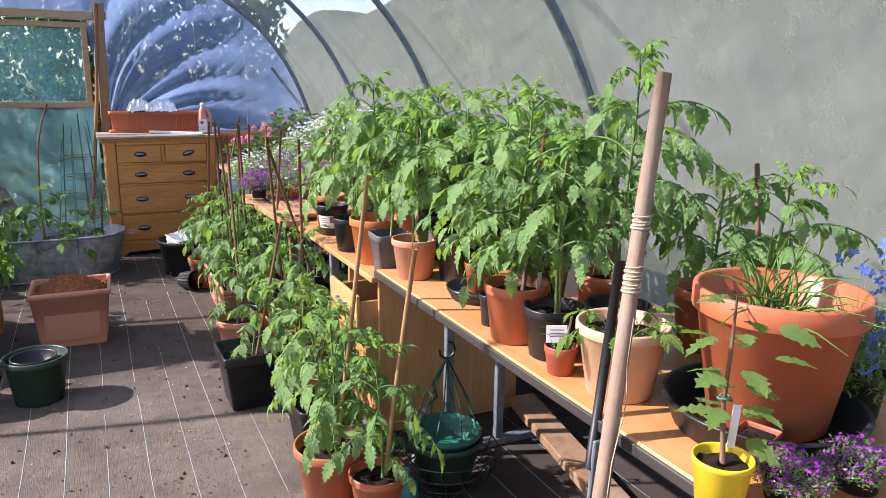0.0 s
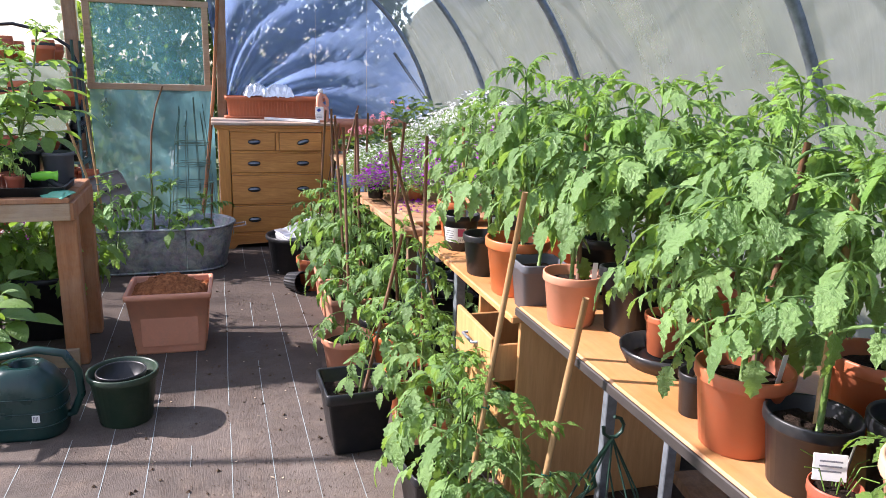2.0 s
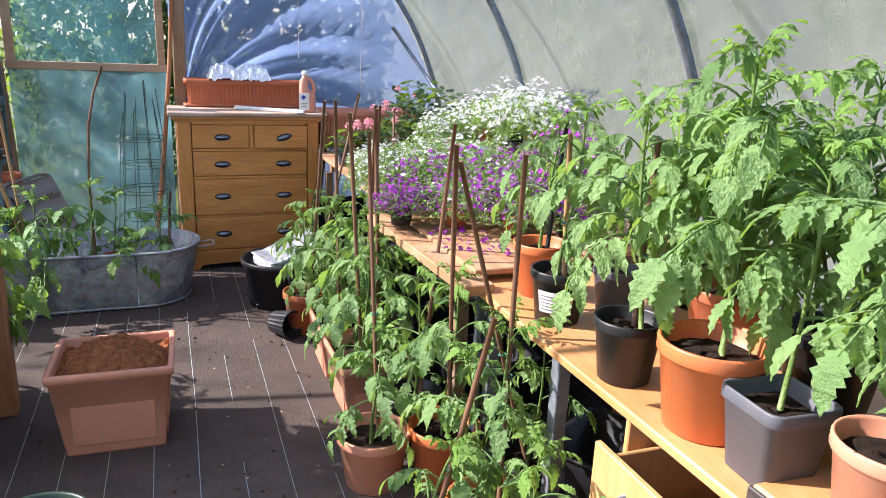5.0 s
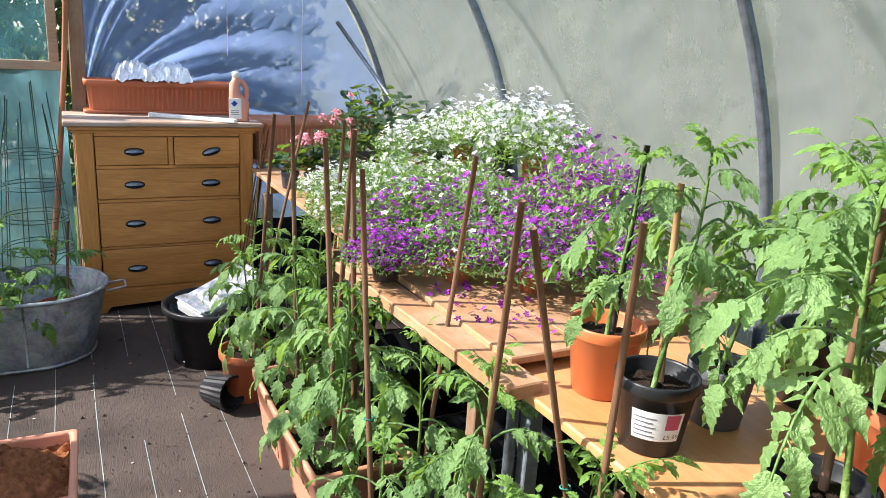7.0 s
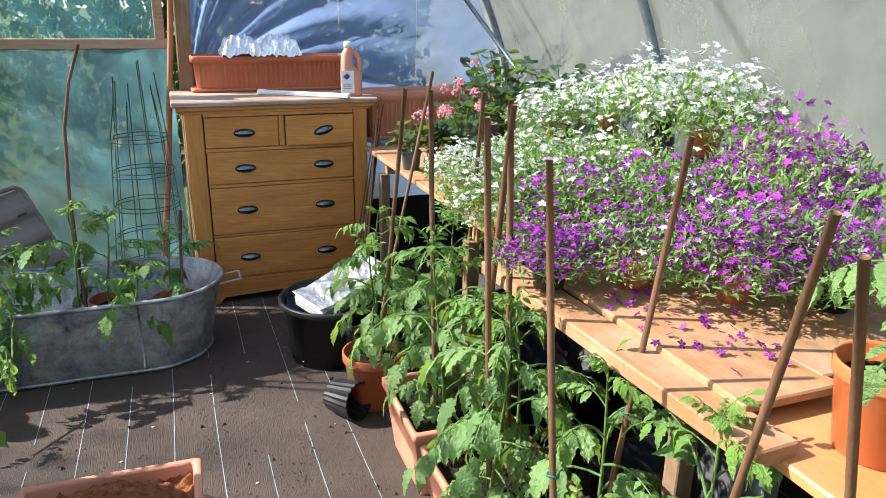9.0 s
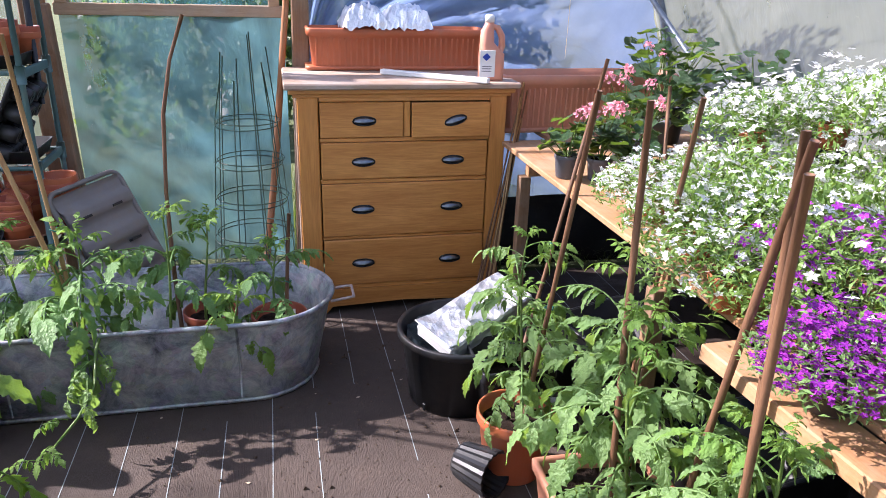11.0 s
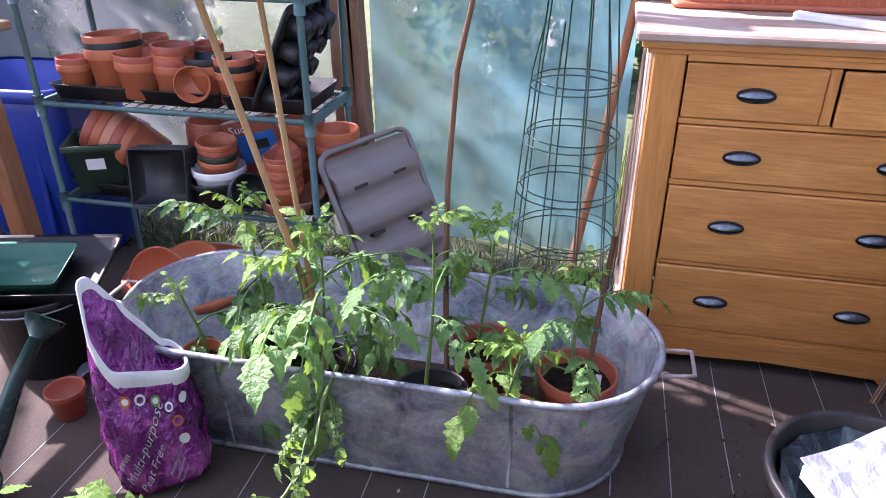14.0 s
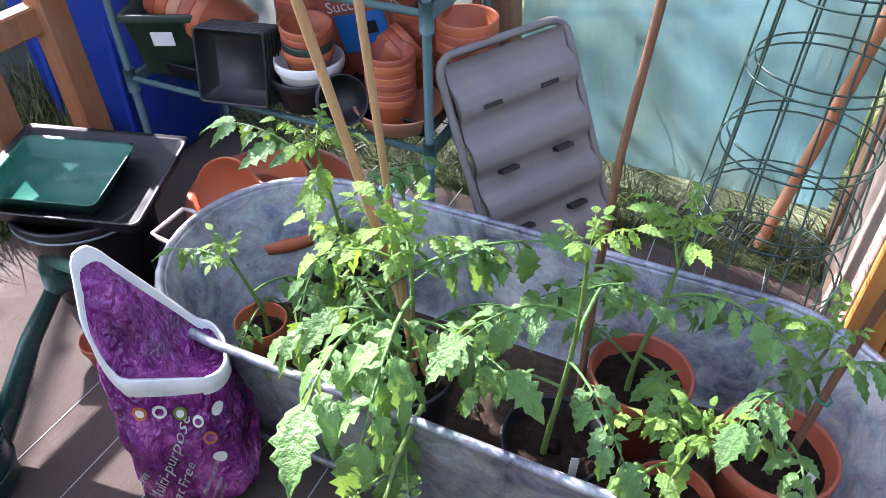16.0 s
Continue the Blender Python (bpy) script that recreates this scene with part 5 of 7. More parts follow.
for s in (-1, 1):
    part("handle", tube("handle", [(s * (TL / 2 - 0.012), -0.06, 0.315), (s * (TL / 2 + 0.06), -0.06, 0.325), (s * (TL / 2 + 0.085), -0.055, 0.327), (s * (TL / 2 + 0.085), 0.055, 0.327), (s * (TL / 2 + 0.06), 0.06, 0.325), (s * (TL / 2 - 0.012), 0.06, 0.315)], 0.006, wiry("rusty_wire", (0.42, 0.33, 0.30), 0.6, 0.2), 7), None, tub, "rusty wire carrying handle")
G3 = "tomatoes in the tin bath"
tomato(-0.12, 6.60, 0.03, 0.115, 0.22, "BRICK", 0.32, 0.20, 12, group=G3, stick=(-0.06, 6.66, 0.66), label=True, where=" in the bath")
tomato(-0.28, 6.44, 0.03, 0.085, 0.17, "BRICK", 0.24, 0.18, 10, group=G3, bare=0.5, sets=(PALES, TIPS), label=True, where=" in the bath")
tomato(-0.40, 6.68, 0.03, 0.11, 0.22, "BRICK", 0.40, 0.22, 12, group=G3, label=True, where=" in the bath")
tomato(-0.52, 6.47, 0.03, 0.11, 0.18, "BLACK", 0.55, 0.19, 9, group=G3, label=True, bare=0.45, where=" in the bath")
tomato(-0.875, 6.50, 0.03, 0.12, 0.20, "BLACK", 0.46, 0.25, 20, group=G3, stick=(-0.94, 6.5, 1.364), stick_mat=BAMBOO, stems=2, bare=0.05, where=" in the bath", lean=(0.08, -0.06))
tomato(-1.13, 6.68, 0.03, 0.10, 0.20, "BLACK", 0.44, 0.23, 12, group=G3, label=True, where=" in the bath")
tomato(-1.24, 6.48, 0.03, 0.062, 0.20, "TERRA", 0.24, 0.15, 8, group=G3, where=" in the bath")
ck = thing("garden_cane", "pale bamboo cane slanting from the tin bath", "garden cane")
cane(ck, (-0.83, 6.52, 0.2), (-1.12, 6.5, 1.364), 0.0095, BAMBOO)
ck = thing("garden_rod", "bowed dark brown rod rising from the tin bath", "garden cane")
part("rod", tube("rod", [(-0.52, 6.68, 0.05), (-0.528, 6.69, 0.45), (-0.525, 6.7, 0.75), (-0.503, 6.7, 1.06), (-0.46, 6.7, 1.26), (-0.40, 6.7, 1.42)], [0.009, 0.009, 0.008, 0.008, 0.007, 0.007], CANEWOOD, 8), None, ck)
hang = thing("trailing_shoot", "drooping tomato shoot trailing over the bath's edge", "tomato shoot", (-0.74, 6.28, 0.36))
part("stem", tube("stem", [(0, 0.05, 0.0), (0.0, -0.06, -0.03), (0.0, -0.13, -0.12), (-0.03, -0.26, -0.16), (-0.1, -0.42, -0.2)], [0.006, 0.006, 0.005, 0.005, 0.004], STEMMAT, 6), None, hang)
for k, (f, a, s) in enumerate(((0.15, -60, 0.17), (0.25, -120, 0.19), (0.4, -80, 0.16), (0.6, -30, 0.11), (0.72, -140, 0.10), (0.9, -90, 0.12), (0.96, -50, 0.10), (1.0, -150, 0.10))):
    part("leaf", LEAVES[k] if k < 4 else TIPS[k % 6], None, hang, "", Matrix.Translation((-0.1 * f * f, 0.05 - 0.47 * f, -0.2 * f)) @ pose(0, 0, 0, 0, 25 if k < 4 else -15, a) @ Matrix.Scale(s, 4))

# ---- wire cage ----
cage = thing("tomato_cage", "nested green wire plant cages standing by the door", "plant cage", (-0.225, 7.18, 0))
for off, zt in ((0.0, 1.18), (0.02, 1.06)):
    for f in (0.12, 0.3, 0.48, 0.66, 0.84):
        z = 0.08 + f * 0.88 - off
        part("hoop", tube("hoop", circle(0.20 - 0.075 * f, z * 1.12 + off * 2, 28, off * 0.5, off), 0.0024, GREENWIRE, 5, True), None, cage)
    for k in range(5):
        a = k * 2 * math.pi / 5 + off * 30
        part("upright", tube("upright", [(0.208 * math.cos(a), 0.208 * math.sin(a) + off, 0.0), (0.135 * math.cos(a), 0.135 * math.sin(a) + off, 0.95), (0.105 * math.cos(a), 0.105 * math.sin(a) + off, zt + 0.08 + 0.06 * math.sin(k * 2))], 0.0028, GREENWIRE, 5), None, cage)

# ---- bucket, foil block and small things beside the chest ----
bu = thing("plant_tub", "large black plastic tub holding bags and a foil-wrapped block", "plastic tub", (0.575, 6.27, 0))
pot(bu, 0.25, 0.30, BLACK, 0, 0.80, 0.10, 0.0)
for k in range(5):
    a = k * 72
    block("drain_slot", 0.012, 0.006, 0.03, IRON, bu, (0.205 * math.cos(radians(a)), 0.205 * math.sin(radians(a)), 0.02), (0, 0, a + 90), 0.001)
part("liner", loft("liner", [circle(0.175, 0.12, 30), [(x * (1 + 0.05 * noise.noise((x * 30, y * 30, 1))), y * (1 + 0.05 * noise.noise((x * 30, y * 30, 4))), 0.27 + 0.02 * noise.noise((x * 20, y * 20, 2))) for x, y, z in circle(0.212, 0, 30)], circle(0.16, 0.2, 30)], crumpled("dark_liner", (0.02, 0.035, 0.04), 0.0, 0.35), False, True), None, bu, "dark plastic bag lining")
fb = thing("foil_block", "foil-wrapped white foam box lid resting in the black tub", "foam box", (0.645, 6.30, 0.325), 28, tilt=(12, -14))
bm = bmesh.new()
box(bm, 0.44, 0.205, 0.075, bevel=0.008)
bmesh.ops.subdivide_edges(bm, edges=bm.edges, cuts=6, use_grid_fill=True)
for v in bm.verts:
    v.co += Vector((noise.noise(v.co * 22), noise.noise(v.co * 22 + Vector((5, 0, 0))), noise.noise(v.co * 22 + Vector((0, 5, 0))))) * 0.004
part("block", bm, POLYBLOCK, fb)
block("foil_flap", 0.07, 0.20, 0.006, FOIL, fb, (-0.2, 0.0, 0.046), (0, 14, 0), 0.002, "torn turned-up foil edge")
block("foam_edge", 0.012, 0.19, 0.05, WHITEP, fb, (-0.222, 0.0, 0.0), bevel=0.003, label="bare white foam edge")
fl2 = thing("foil_scrap", "scrap of crumpled silver foil beside the black pot", "foil", (0.86, 6.0, 0.05), 20)
bm = bmesh.new()
bmesh.ops.create_icosphere(bm, subdivisions=3, radius=0.06)
for v in bm.verts:
    v.co *= 1 + 0.5 * noise.noise(v.co * 30)
    v.co.z *= 0.7
part("foil", bm, FOIL, fl2)
cp = thing("fluted_pot", "small black fluted plastic pot lying on its side", "plant pot", (0.50, 5.70, 0.075), 35, tilt=(84, 0))
rings = []
for z, r0 in ((0, 0.055), (0.01, 0.06), (0.13, 0.075), (0.15, 0.078), (0.15, 0.07), (0.02, 0.055)):
    rings.append([(r0 * (1 + 0.06 * (i % 2)) * math.cos(i * math.pi / 20), r0 * (1 + 0.06 * (i % 2)) * math.sin(i * math.pi / 20), z - 0.07) for i in range(40)])
part("pot", loft("pot", rings, BLACK, smooth=False), None, cp)

# ---- flowers on the staging ----
def flower_bits(seed, n, rx, ry, hz, materials, petals=5, size=0.011, name="flowers"):
    """Blossoms over a low dome; each blossom is a cup of petals."""
    rg = random.Random(seed)
    bufs = [([], []) for _ in materials]
    for _ in range(n):
        a, q = rg.uniform(0, 6.283), math.sqrt(rg.random())
        x, y = rx * q * math.cos(a), ry * q * math.sin(a)
        z = hz * (1 - 0.55 * q * q) * (1 + 0.35 * noise.noise((x * 13, y * 13, seed))) * (rg.uniform(0.55, 1.0) if rg.random() < 0.85 else rg.uniform(1.0, 1.3)) if hz > 0.01 else hz
        k = 0 if rg.random() < 0.86 else len(materials) - 1
        tilt = pose(x, y, z, math.degrees(y / ry) * 0.5 * -1 + rg.uniform(-40, 40), rg.uniform(-40, 40), rg.uniform(0, 360))
        s = size * rg.uniform(0.8, 1.25)
        vs, fs = [(0, 0, 0)], []
        for p in range(petals):
            t = 6.283 * p / petals
            w = 0.52
            vs += [(s * 0.7 * math.cos(t - w), s * 0.7 * math.sin(t - w), s * 0.18), (s * 1.1 * math.cos(t), s * 1.1 * math.sin(t), s * 0.1), (s * 0.7 * math.cos(t + w), s * 0.7 * math.sin(t + w), s * 0.18)]
            fs.append((0, 3 * p + 1, 3 * p + 2, 3 * p + 3))
        gather(bufs[k], vs, fs, tilt)
    return [raw(name, b[0], b[1], m, False) for b, m in zip(bufs, materials) if b[0]]


def herbage(seed, n, rx, ry, hz, material, size=0.03):
    rg = random.Random(seed)
    buf = ([], [])
    for _ in range(n):
        a, q = rg.uniform(0, 6.283), math.sqrt(rg.random())
        x, y = rx * q * math.cos(a), ry * q * math.sin(a)
        z = hz * (1 - 0.5 * q * q) * rg.uniform(0.15, 1.0)
        s = size * rg.uniform(0.6, 1.3)
        vs = [(0, 0, 0), (s * 0.5, s * 0.13, s * 0.1), (s, 0, -s * 0.1), (s * 0.5, -s * 0.13, s * 0.1)]
        gather(buf, vs, [(0, 1, 2, 3)], pose(x, y, z, rg.uniform(-40, 40), rg.uniform(-75, 10), rg.uniform(0, 360)))
    return raw("foliage", buf[0], buf[1], material, False)


WHITES = flower_bits(1, 500, 0.20, 0.20, 0.20, (WHITEPETAL, WHITEPETAL), size=0.0115)
PURPLES = flower_bits(2, 560, 0.19, 0.19, 0.20, (PURPLEPETAL, MAUVEPETAL), size=0.0105)
MIXED = flower_bits(3, 270, 0.2, 0.2, 0.2, (PURPLEPETAL, WHITEPETAL), size=0.0105)
PALEWHITE = flower_bits(4, 175, 0.2, 0.2, 0.19, (WHITEPETAL, WHITEPETAL))
DEEP = flower_bits(5, 900, 0.19, 0.19, 0.2, (PURPLEPETAL, PURPLEPETAL), size=0.0105)
HERBS = [herbage(20, 1700, 0.2, 0.2, 0.2, LEAF), herbage(21, 1700, 0.21, 0.21, 0.18, HERBLEAF)]


def lobelia(x, y, z, kind, size, turn, word, potmat=TERRA, herb=0, ph=0.09, hz=1.0):
    ob = thing("lobelia_plant", "%s lobelia in full flower spilling over its small pot" % word, "flowering plant", (x, y, z), turn, group="lobelias on the staging")
    scale = size * 1.25
    pot(ob, 0.055, ph, potmat, 0, 0.78, 0.2, 0.85, int(x * 100))
    m = Matrix.Translation((0, 0, ph * 0.5)) @ Matrix.Diagonal((scale, scale, scale * hz, 1))
    tagged(part("foliage", HERBS[herb], None, ob, "", m), kind="stuff")
    for d in kind:
        tagged(part("flower_mass", d, None, ob, "", m), kind="stuff")
    return ob


SZ = 0.85
for k, (x, y, z, kind, s, word, herb, hz) in enumerate((
    (0.99, 4.80, SZ, DEEP, 0.64, "deep purple", 0, 0.9), (1.22, 4.72, SZ, MIXED, 0.80, "mauve and purple", 0, 1.0), (1.42, 4.55, SZ, PURPLES, 0.95, "purple", 0, 1.1),
    (1.62, 4.42, SZ, PURPLES, 0.9, "purple", 0, 1.1), (1.48, 4.9, SZ, MIXED, 1.05, "mauve", 0, 1.2), (1.75, 4.8, SZ + 0.06, PURPLES, 1.05, "bright purple", 0, 1.4),
    (1.22, 5.08, SZ, MIXED, 0.95, "mauve and white", 1, 1.1), (1.05, 5.22, SZ, PALEWHITE, 0.85, "white", 1, 0.95), (1.02, 5.55, SZ, PALEWHITE, 0.85, "white", 1, 0.95), (1.30, 5.40, SZ, PALEWHITE, 1.05, "pale white", 1, 1.15),
    (1.06, 5.88, SZ, WHITES, 0.8, "white", 1, 0.9), (1.32, 5.75, SZ, PALEWHITE, 1.05, "pale white", 1, 1.15), (1.58, 5.3, SZ, PALEWHITE, 1.0, "white", 1, 1.3), (1.60, 5.65, SZ, PALEWHITE, 1.0, "green and white", 1, 1.2),
    (1.80, 5.25, SZ + 0.24, WHITES, 1.0, "dense white", 1, 1.3), (1.86, 5.6, SZ + 0.26, WHITES, 1.0, "dense white", 1, 1.2), (1.83, 5.95, SZ + 0.20, WHITES, 1.0, "dense white", 1, 1.1), (1.70, 6.2, SZ + 0.12, WHITES, 0.95, "white", 1, 1.1), (1.40, 6.1, SZ, WHITES, 0.75, "white", 1, 0.9))):
    x -= (0.09 if y < 5.45 else -0.05) if x < 1.7 else 0.03
    if z > SZ + 0.02:
        u = thing("upturned_pot", "black plastic pot turned over to raise a plant", "plant pot", (x, y, SZ - 0.001), group="upturned pots")
        part("pot", loft("pot", [circle(0.075, 0, 22), circle(0.075, 0.012, 22), circle(0.07, 0.014, 22), circle(0.058, z - SZ, 22)], BLACK), None, u)
    lobelia(x, y, z, kind, s, 67 * k, word, TERRA if k % 3 else BLACK, herb, 0.09, hz * 0.86)
fallen = flower_bits(9, 70, 0.16, 0.28, 0.004, (PURPLEPETAL, PURPLEPETAL), name="fallen_flowers")[0]
tagged(part("fallen_flowers", fallen, None, None, "", pose(1.10, 4.45, SZ + 0.002)), "purple lobelia blossoms scattered on the planks", "flowers", kind="stuff")
for x, y, k, w in ((1.10, 0.73, PURPLES, "purple"), (1.27, 0.70, PURPLES, "pink-purple")):
    lobelia(x, y, BZ, k, 0.34, 30, w, BLACK, 0, 0.06, 0.8)
BLUES = flower_bits(12, 90, 0.2, 0.2, 0.26, (BLUEPETAL, BLUEPETAL), size=0.02)
lobelia(1.60, 0.92, BZ, BLUES, 0.6, 0, "pale blue trailing", BLACK, 1, 0.12, 1.7)


def round_leaf(seed):
    rg = random.Random(seed)
    vs, fs = [(0, 0, 0)], []
    for i in range(17):
        a = radians(-155 + 310 * i / 16)
        r = 1 + 0.08 * (i % 2) + rg.uniform(-0.04, 0.04)
        vs.append((r * math.cos(a), r * math.sin(a), 0.22 * math.cos(a * 3.5) * 0.5 + 0.12))
    for i in range(16):
        fs.append((0, i + 1, i + 2))
    return raw("leaf", vs, fs, DARKLEAF)


ROUNDS = [round_leaf(i) for i in range(4)]


def blossom(seed, material):
    rg = random.Random(seed)
    buf = ([], [])
    for _ in range(34):
        a, e = rg.uniform(0, 6.28), rg.uniform(-0.3, 1.5)
        d = Vector((math.cos(a) * math.cos(e), math.sin(a) * math.cos(e), math.sin(e)))
        q = d.to_track_quat("Z", "Y").to_matrix().to_4x4()
        vs = [(0, 0, 0), (0.35, 0.18, 0.1), (0.55, 0, 0.0), (0.35, -0.18, 0.1)]
        gather(buf, vs, [(0, 1, 2, 3)], Matrix.Translation(d * rg.uniform(0.5, 0.75)) @ q @ pose(0, 0, 0, rg.uniform(-30, 30), rg.uniform(-40, 20), rg.uniform(0, 360)))
    return raw("blossom", buf[0], buf[1], material, False)


PINKS = [blossom(i, PINKPETAL) for i in range(3)]


def geranium(x, y, z, r, ph, height, spread, n, blooms, seed, mat):
    rg = random.Random(seed)
    ob = thing("potted_geranium", "pink-flowered geranium in a %s plastic pot on the staging" % ("grey" if mat is GREYP else "dark"), "geranium", (x, y, z), group="geraniums")
    pot(ob, r, ph, mat, 0, 0.78, 0.18, 0.85, seed)
    for k in range(n):
        a, q = rg.uniform(0, 6.28), rg.uniform(0.2, 1)
        zz = ph + height * rg.uniform(0.1, 0.9) * (1.1 - 0.4 * q)
        e = (spread * q * math.cos(a), spread * q * math.sin(a), zz)
        if k % 3 == 0:
            part("stalk", tube("stalk", [(0, 0, ph * 0.85), (e[0] * 0.6, e[1] * 0.6, zz * 0.75), e], 0.0025, STEMMAT, 4), None, ob)
        part("leaf", rg.choice(ROUNDS), None, ob, "", pose(*e, rg.uniform(-35, 35), rg.uniform(-35, 35), math.degrees(a)) @ Matrix.Scale(rg.uniform(0.024, 0.042), 4))
    for k in range(blooms):
        a = rg.uniform(0, 6.28)
        e = (spread * 0.7 * math.cos(a), spread * 0.7 * math.sin(a), ph + height * rg.uniform(0.85, 1.25))
        part("flower_stalk", tube("flower_stalk", [(0, 0, ph), (e[0] * 0.5, e[1] * 0.5, e[2] * 0.7), e], 0.002, STEMMAT, 4), None, ob)
        part("blossom", rg.choice(PINKS), None, ob, "pink geranium flower head", pose(*e, 0, 0, rg.uniform(0, 360)) @ Matrix.Scale(rg.uniform(0.026, 0.040), 4))


geranium(1.01, 6.40, SZ, 0.05, 0.09, 0.17, 0.11, 34, 3, 1, GREYP)
geranium(1.12, 6.34, SZ, 0.05, 0.09, 0.17, 0.11, 34, 2, 2, GREYP)
geranium(1.23, 6.28, SZ, 0.05, 0.09, 0.18, 0.11, 34, 3, 3, GREYP)
geranium(1.33, 6.55, SZ, 0.06, 0.11, 0.22, 0.14, 44, 4, 4, GREYP)
geranium(1.55, 6.75, SZ, 0.08, 0.15, 0.28, 0.22, 70, 2, 5, GREYP)
geranium(1.72, 6.95, SZ, 0.10, 0.18, 0.40, 0.26, 90, 0, 6, BLACK)
geranium(1.95, 6.6, SZ, 0.09, 0.17, 0.34, 0.24, 70, 0, 7, BLACK)
sh = thing("black_sheet", "black plastic sheet standing against the end wall under the staging", "plastic sheet")
vs, fs = [], []
for i in range(31):
    x = 0.99 + 1.05 * i / 30
    for j in range(7):
        vs.append((x, 7.52 + 0.025 * noise.noise((x * 6, j * 0.5, 3)) + 0.01 * j, (0.40 + 0.05 * noise.noise((x * 3, 0, 1))) * j / 6))
for i in range(30):
    for j in range(6):
        q = i * 7 + j
        fs.append((q, q + 1, q + 8, q + 7))
part("sheet", raw("sheet", vs, fs, BLACK), None, sh)
# Added black sheet that blocks side light and darkens the space below the benches.
sk = thing("black_sheet", "added black sheet along the tunnel side, darkening under the benches", "plastic sheet")
vs, fs = [], []
for i in range(91):
    y = 0.3 + 7.1 * i / 90
    for j in range(7):
        vs.append((2.03 + 0.02 * noise.noise((y * 5, j * 0.6, 9)) - 0.004 * j, y, (0.68 + 0.03 * noise.noise((y * 2, 0, 6))) * j / 6))
for i in range(90):
    for j in range(6):
        q = i * 7 + j
        fs.append((q, q + 7, q + 8, q + 1))
part("sheet", raw("sheet", vs, fs, BLACK), None, sk)
st = thing("garden_cane", "brown cane stuck among the flowers", "garden cane", group="canes")
cane(st, (1.22, 6.0, SZ), (1.26, 6.14, 1.24), 0.007)


# ---- aisle things ----
gpot = thing("plant_pot", "dark green plastic pot with a black pot nested inside", "plant pot", (-0.46, 3.90, 0))
pot(gpot, 0.155, 0.245, DGREEN, 0, 0.74, 0.12, 0.0)
part("inner_pot", loft("inner_pot", pot_rings(0.11, 0.15, 0.75, 0.14), BLACK), None, gpot, "black nested pot", pose(-0.01, 0.015, 0.085))


def watering_can(x, y, turn, rose=True):
    c = thing("watering_can", "dark green plastic watering can with a white sticker", "watering can", (x, y, 0), turn, group="watering cans")
    def rg(w, d, z, dx=0.0):
        return level(outline(w, d, min(w, d) * 0.42, 6), z, dx)
    part("body", loft("body", [rg(0.29, 0.20, 0), rg(0.30, 0.21, 0.012), rg(0.31, 0.22, 0.09), rg(0.30, 0.21, 0.2), rg(0.25, 0.185, 0.255, -0.01), rg(0.16, 0.15, 0.285, 0.0), rg(0.11, 0.11, 0.292, 0.01), rg(0.09, 0.09, 0.285, 0.01), rg(0.09, 0.09, 0.24, 0.01)], CANGREEN), None, c)
    for z in (0.06, 0.12, 0.18):
        part("groove", tube("groove", rg(0.313, 0.222, z), 0.003, CANGREEN, 5, True), None, c)
    part("handle", tube("handle", [(0.12, 0, 0.05), (0.175, 0, 0.07), (0.21, 0, 0.15), (0.205, 0, 0.25), (0.16, 0, 0.325), (0.06, 0, 0.345), (-0.08, 0, 0.32), (-0.145, 0, 0.245)], 0.0165, CANGREEN, 10), None, c)
    part("spout", tube("spout", [(-0.13, 0, 0.06), (-0.20, 0, 0.13), (-0.28, 0, 0.24), (-0.36, 0, 0.32)], [0.035, 0.026, 0.02, 0.017], CANGREEN, 10), None, c)
    if rose:
        r = part("rose", tube("rose", [(-0.36, 0, 0.32), (-0.385, 0, 0.345), (-0.40, 0, 0.36)], [0.018, 0.045, 0.05], CANGREEN, 16), None, c)
    block("sticker", 0.028, 0.002, 0.03, PAPER, c, (0.07, -0.1125, 0.10), bevel=0.0005, label="white bar-code sticker")
    for k in range(4):
        block("bar", 0.002, 0.001, 0.02, INK, c, (0.062 + 0.005 * k, -0.1142, 0.10), bevel=0)
    c.scale = (1.1, 1.1, 1.1)
    return c


watering_can(-0.86, 3.88, -6)
watering_can(-1.71, 5.89, -104)

table = thing("potting_table", "home-made orange timber table with trays on it", "table")
for k in range(4):
    block("board", 1.25, 0.16, 0.028, LEGWOOD, table, (-1.36, 4.62 + 0.165 * k, 0.915), (0, 0, 0), 0.004)
block("apron", 1.25, 0.03, 0.09, RAILWOOD, table, (-1.36, 4.56, 0.855))
block("apron", 0.03, 0.62, 0.09, LEGWOOD, table, (-0.735, 4.86, 0.855))
for x, y in ((-0.775, 4.64), (-1.93, 4.64), (-0.775, 5.12), (-1.93, 5.12)):
    block("leg", 0.11, 0.08, 0.90, LEGWOOD, table, (x, y, 0.45), bevel=0.006)
block("floor_rail", 1.2, 0.03, 0.10, RAILWOOD, table, (-1.36, 4.585, 0.05), label="pale timber floor rail")
tr = thing("seed_tray", "shallow black plastic tray on the potting table", "seed tray", (-1.12, 4.74, 0.929))
part("tray", loft("tray", [ring_at(0.68, 0.30, 0.03, 0), ring_at(0.72, 0.33, 0.03, 0.045), ring_at(0.74, 0.35, 0.03, 0.05), ring_at(0.70, 0.31, 0.03, 0.048), ring_at(0.67, 0.29, 0.03, 0.006)], BLACK), None, tr)
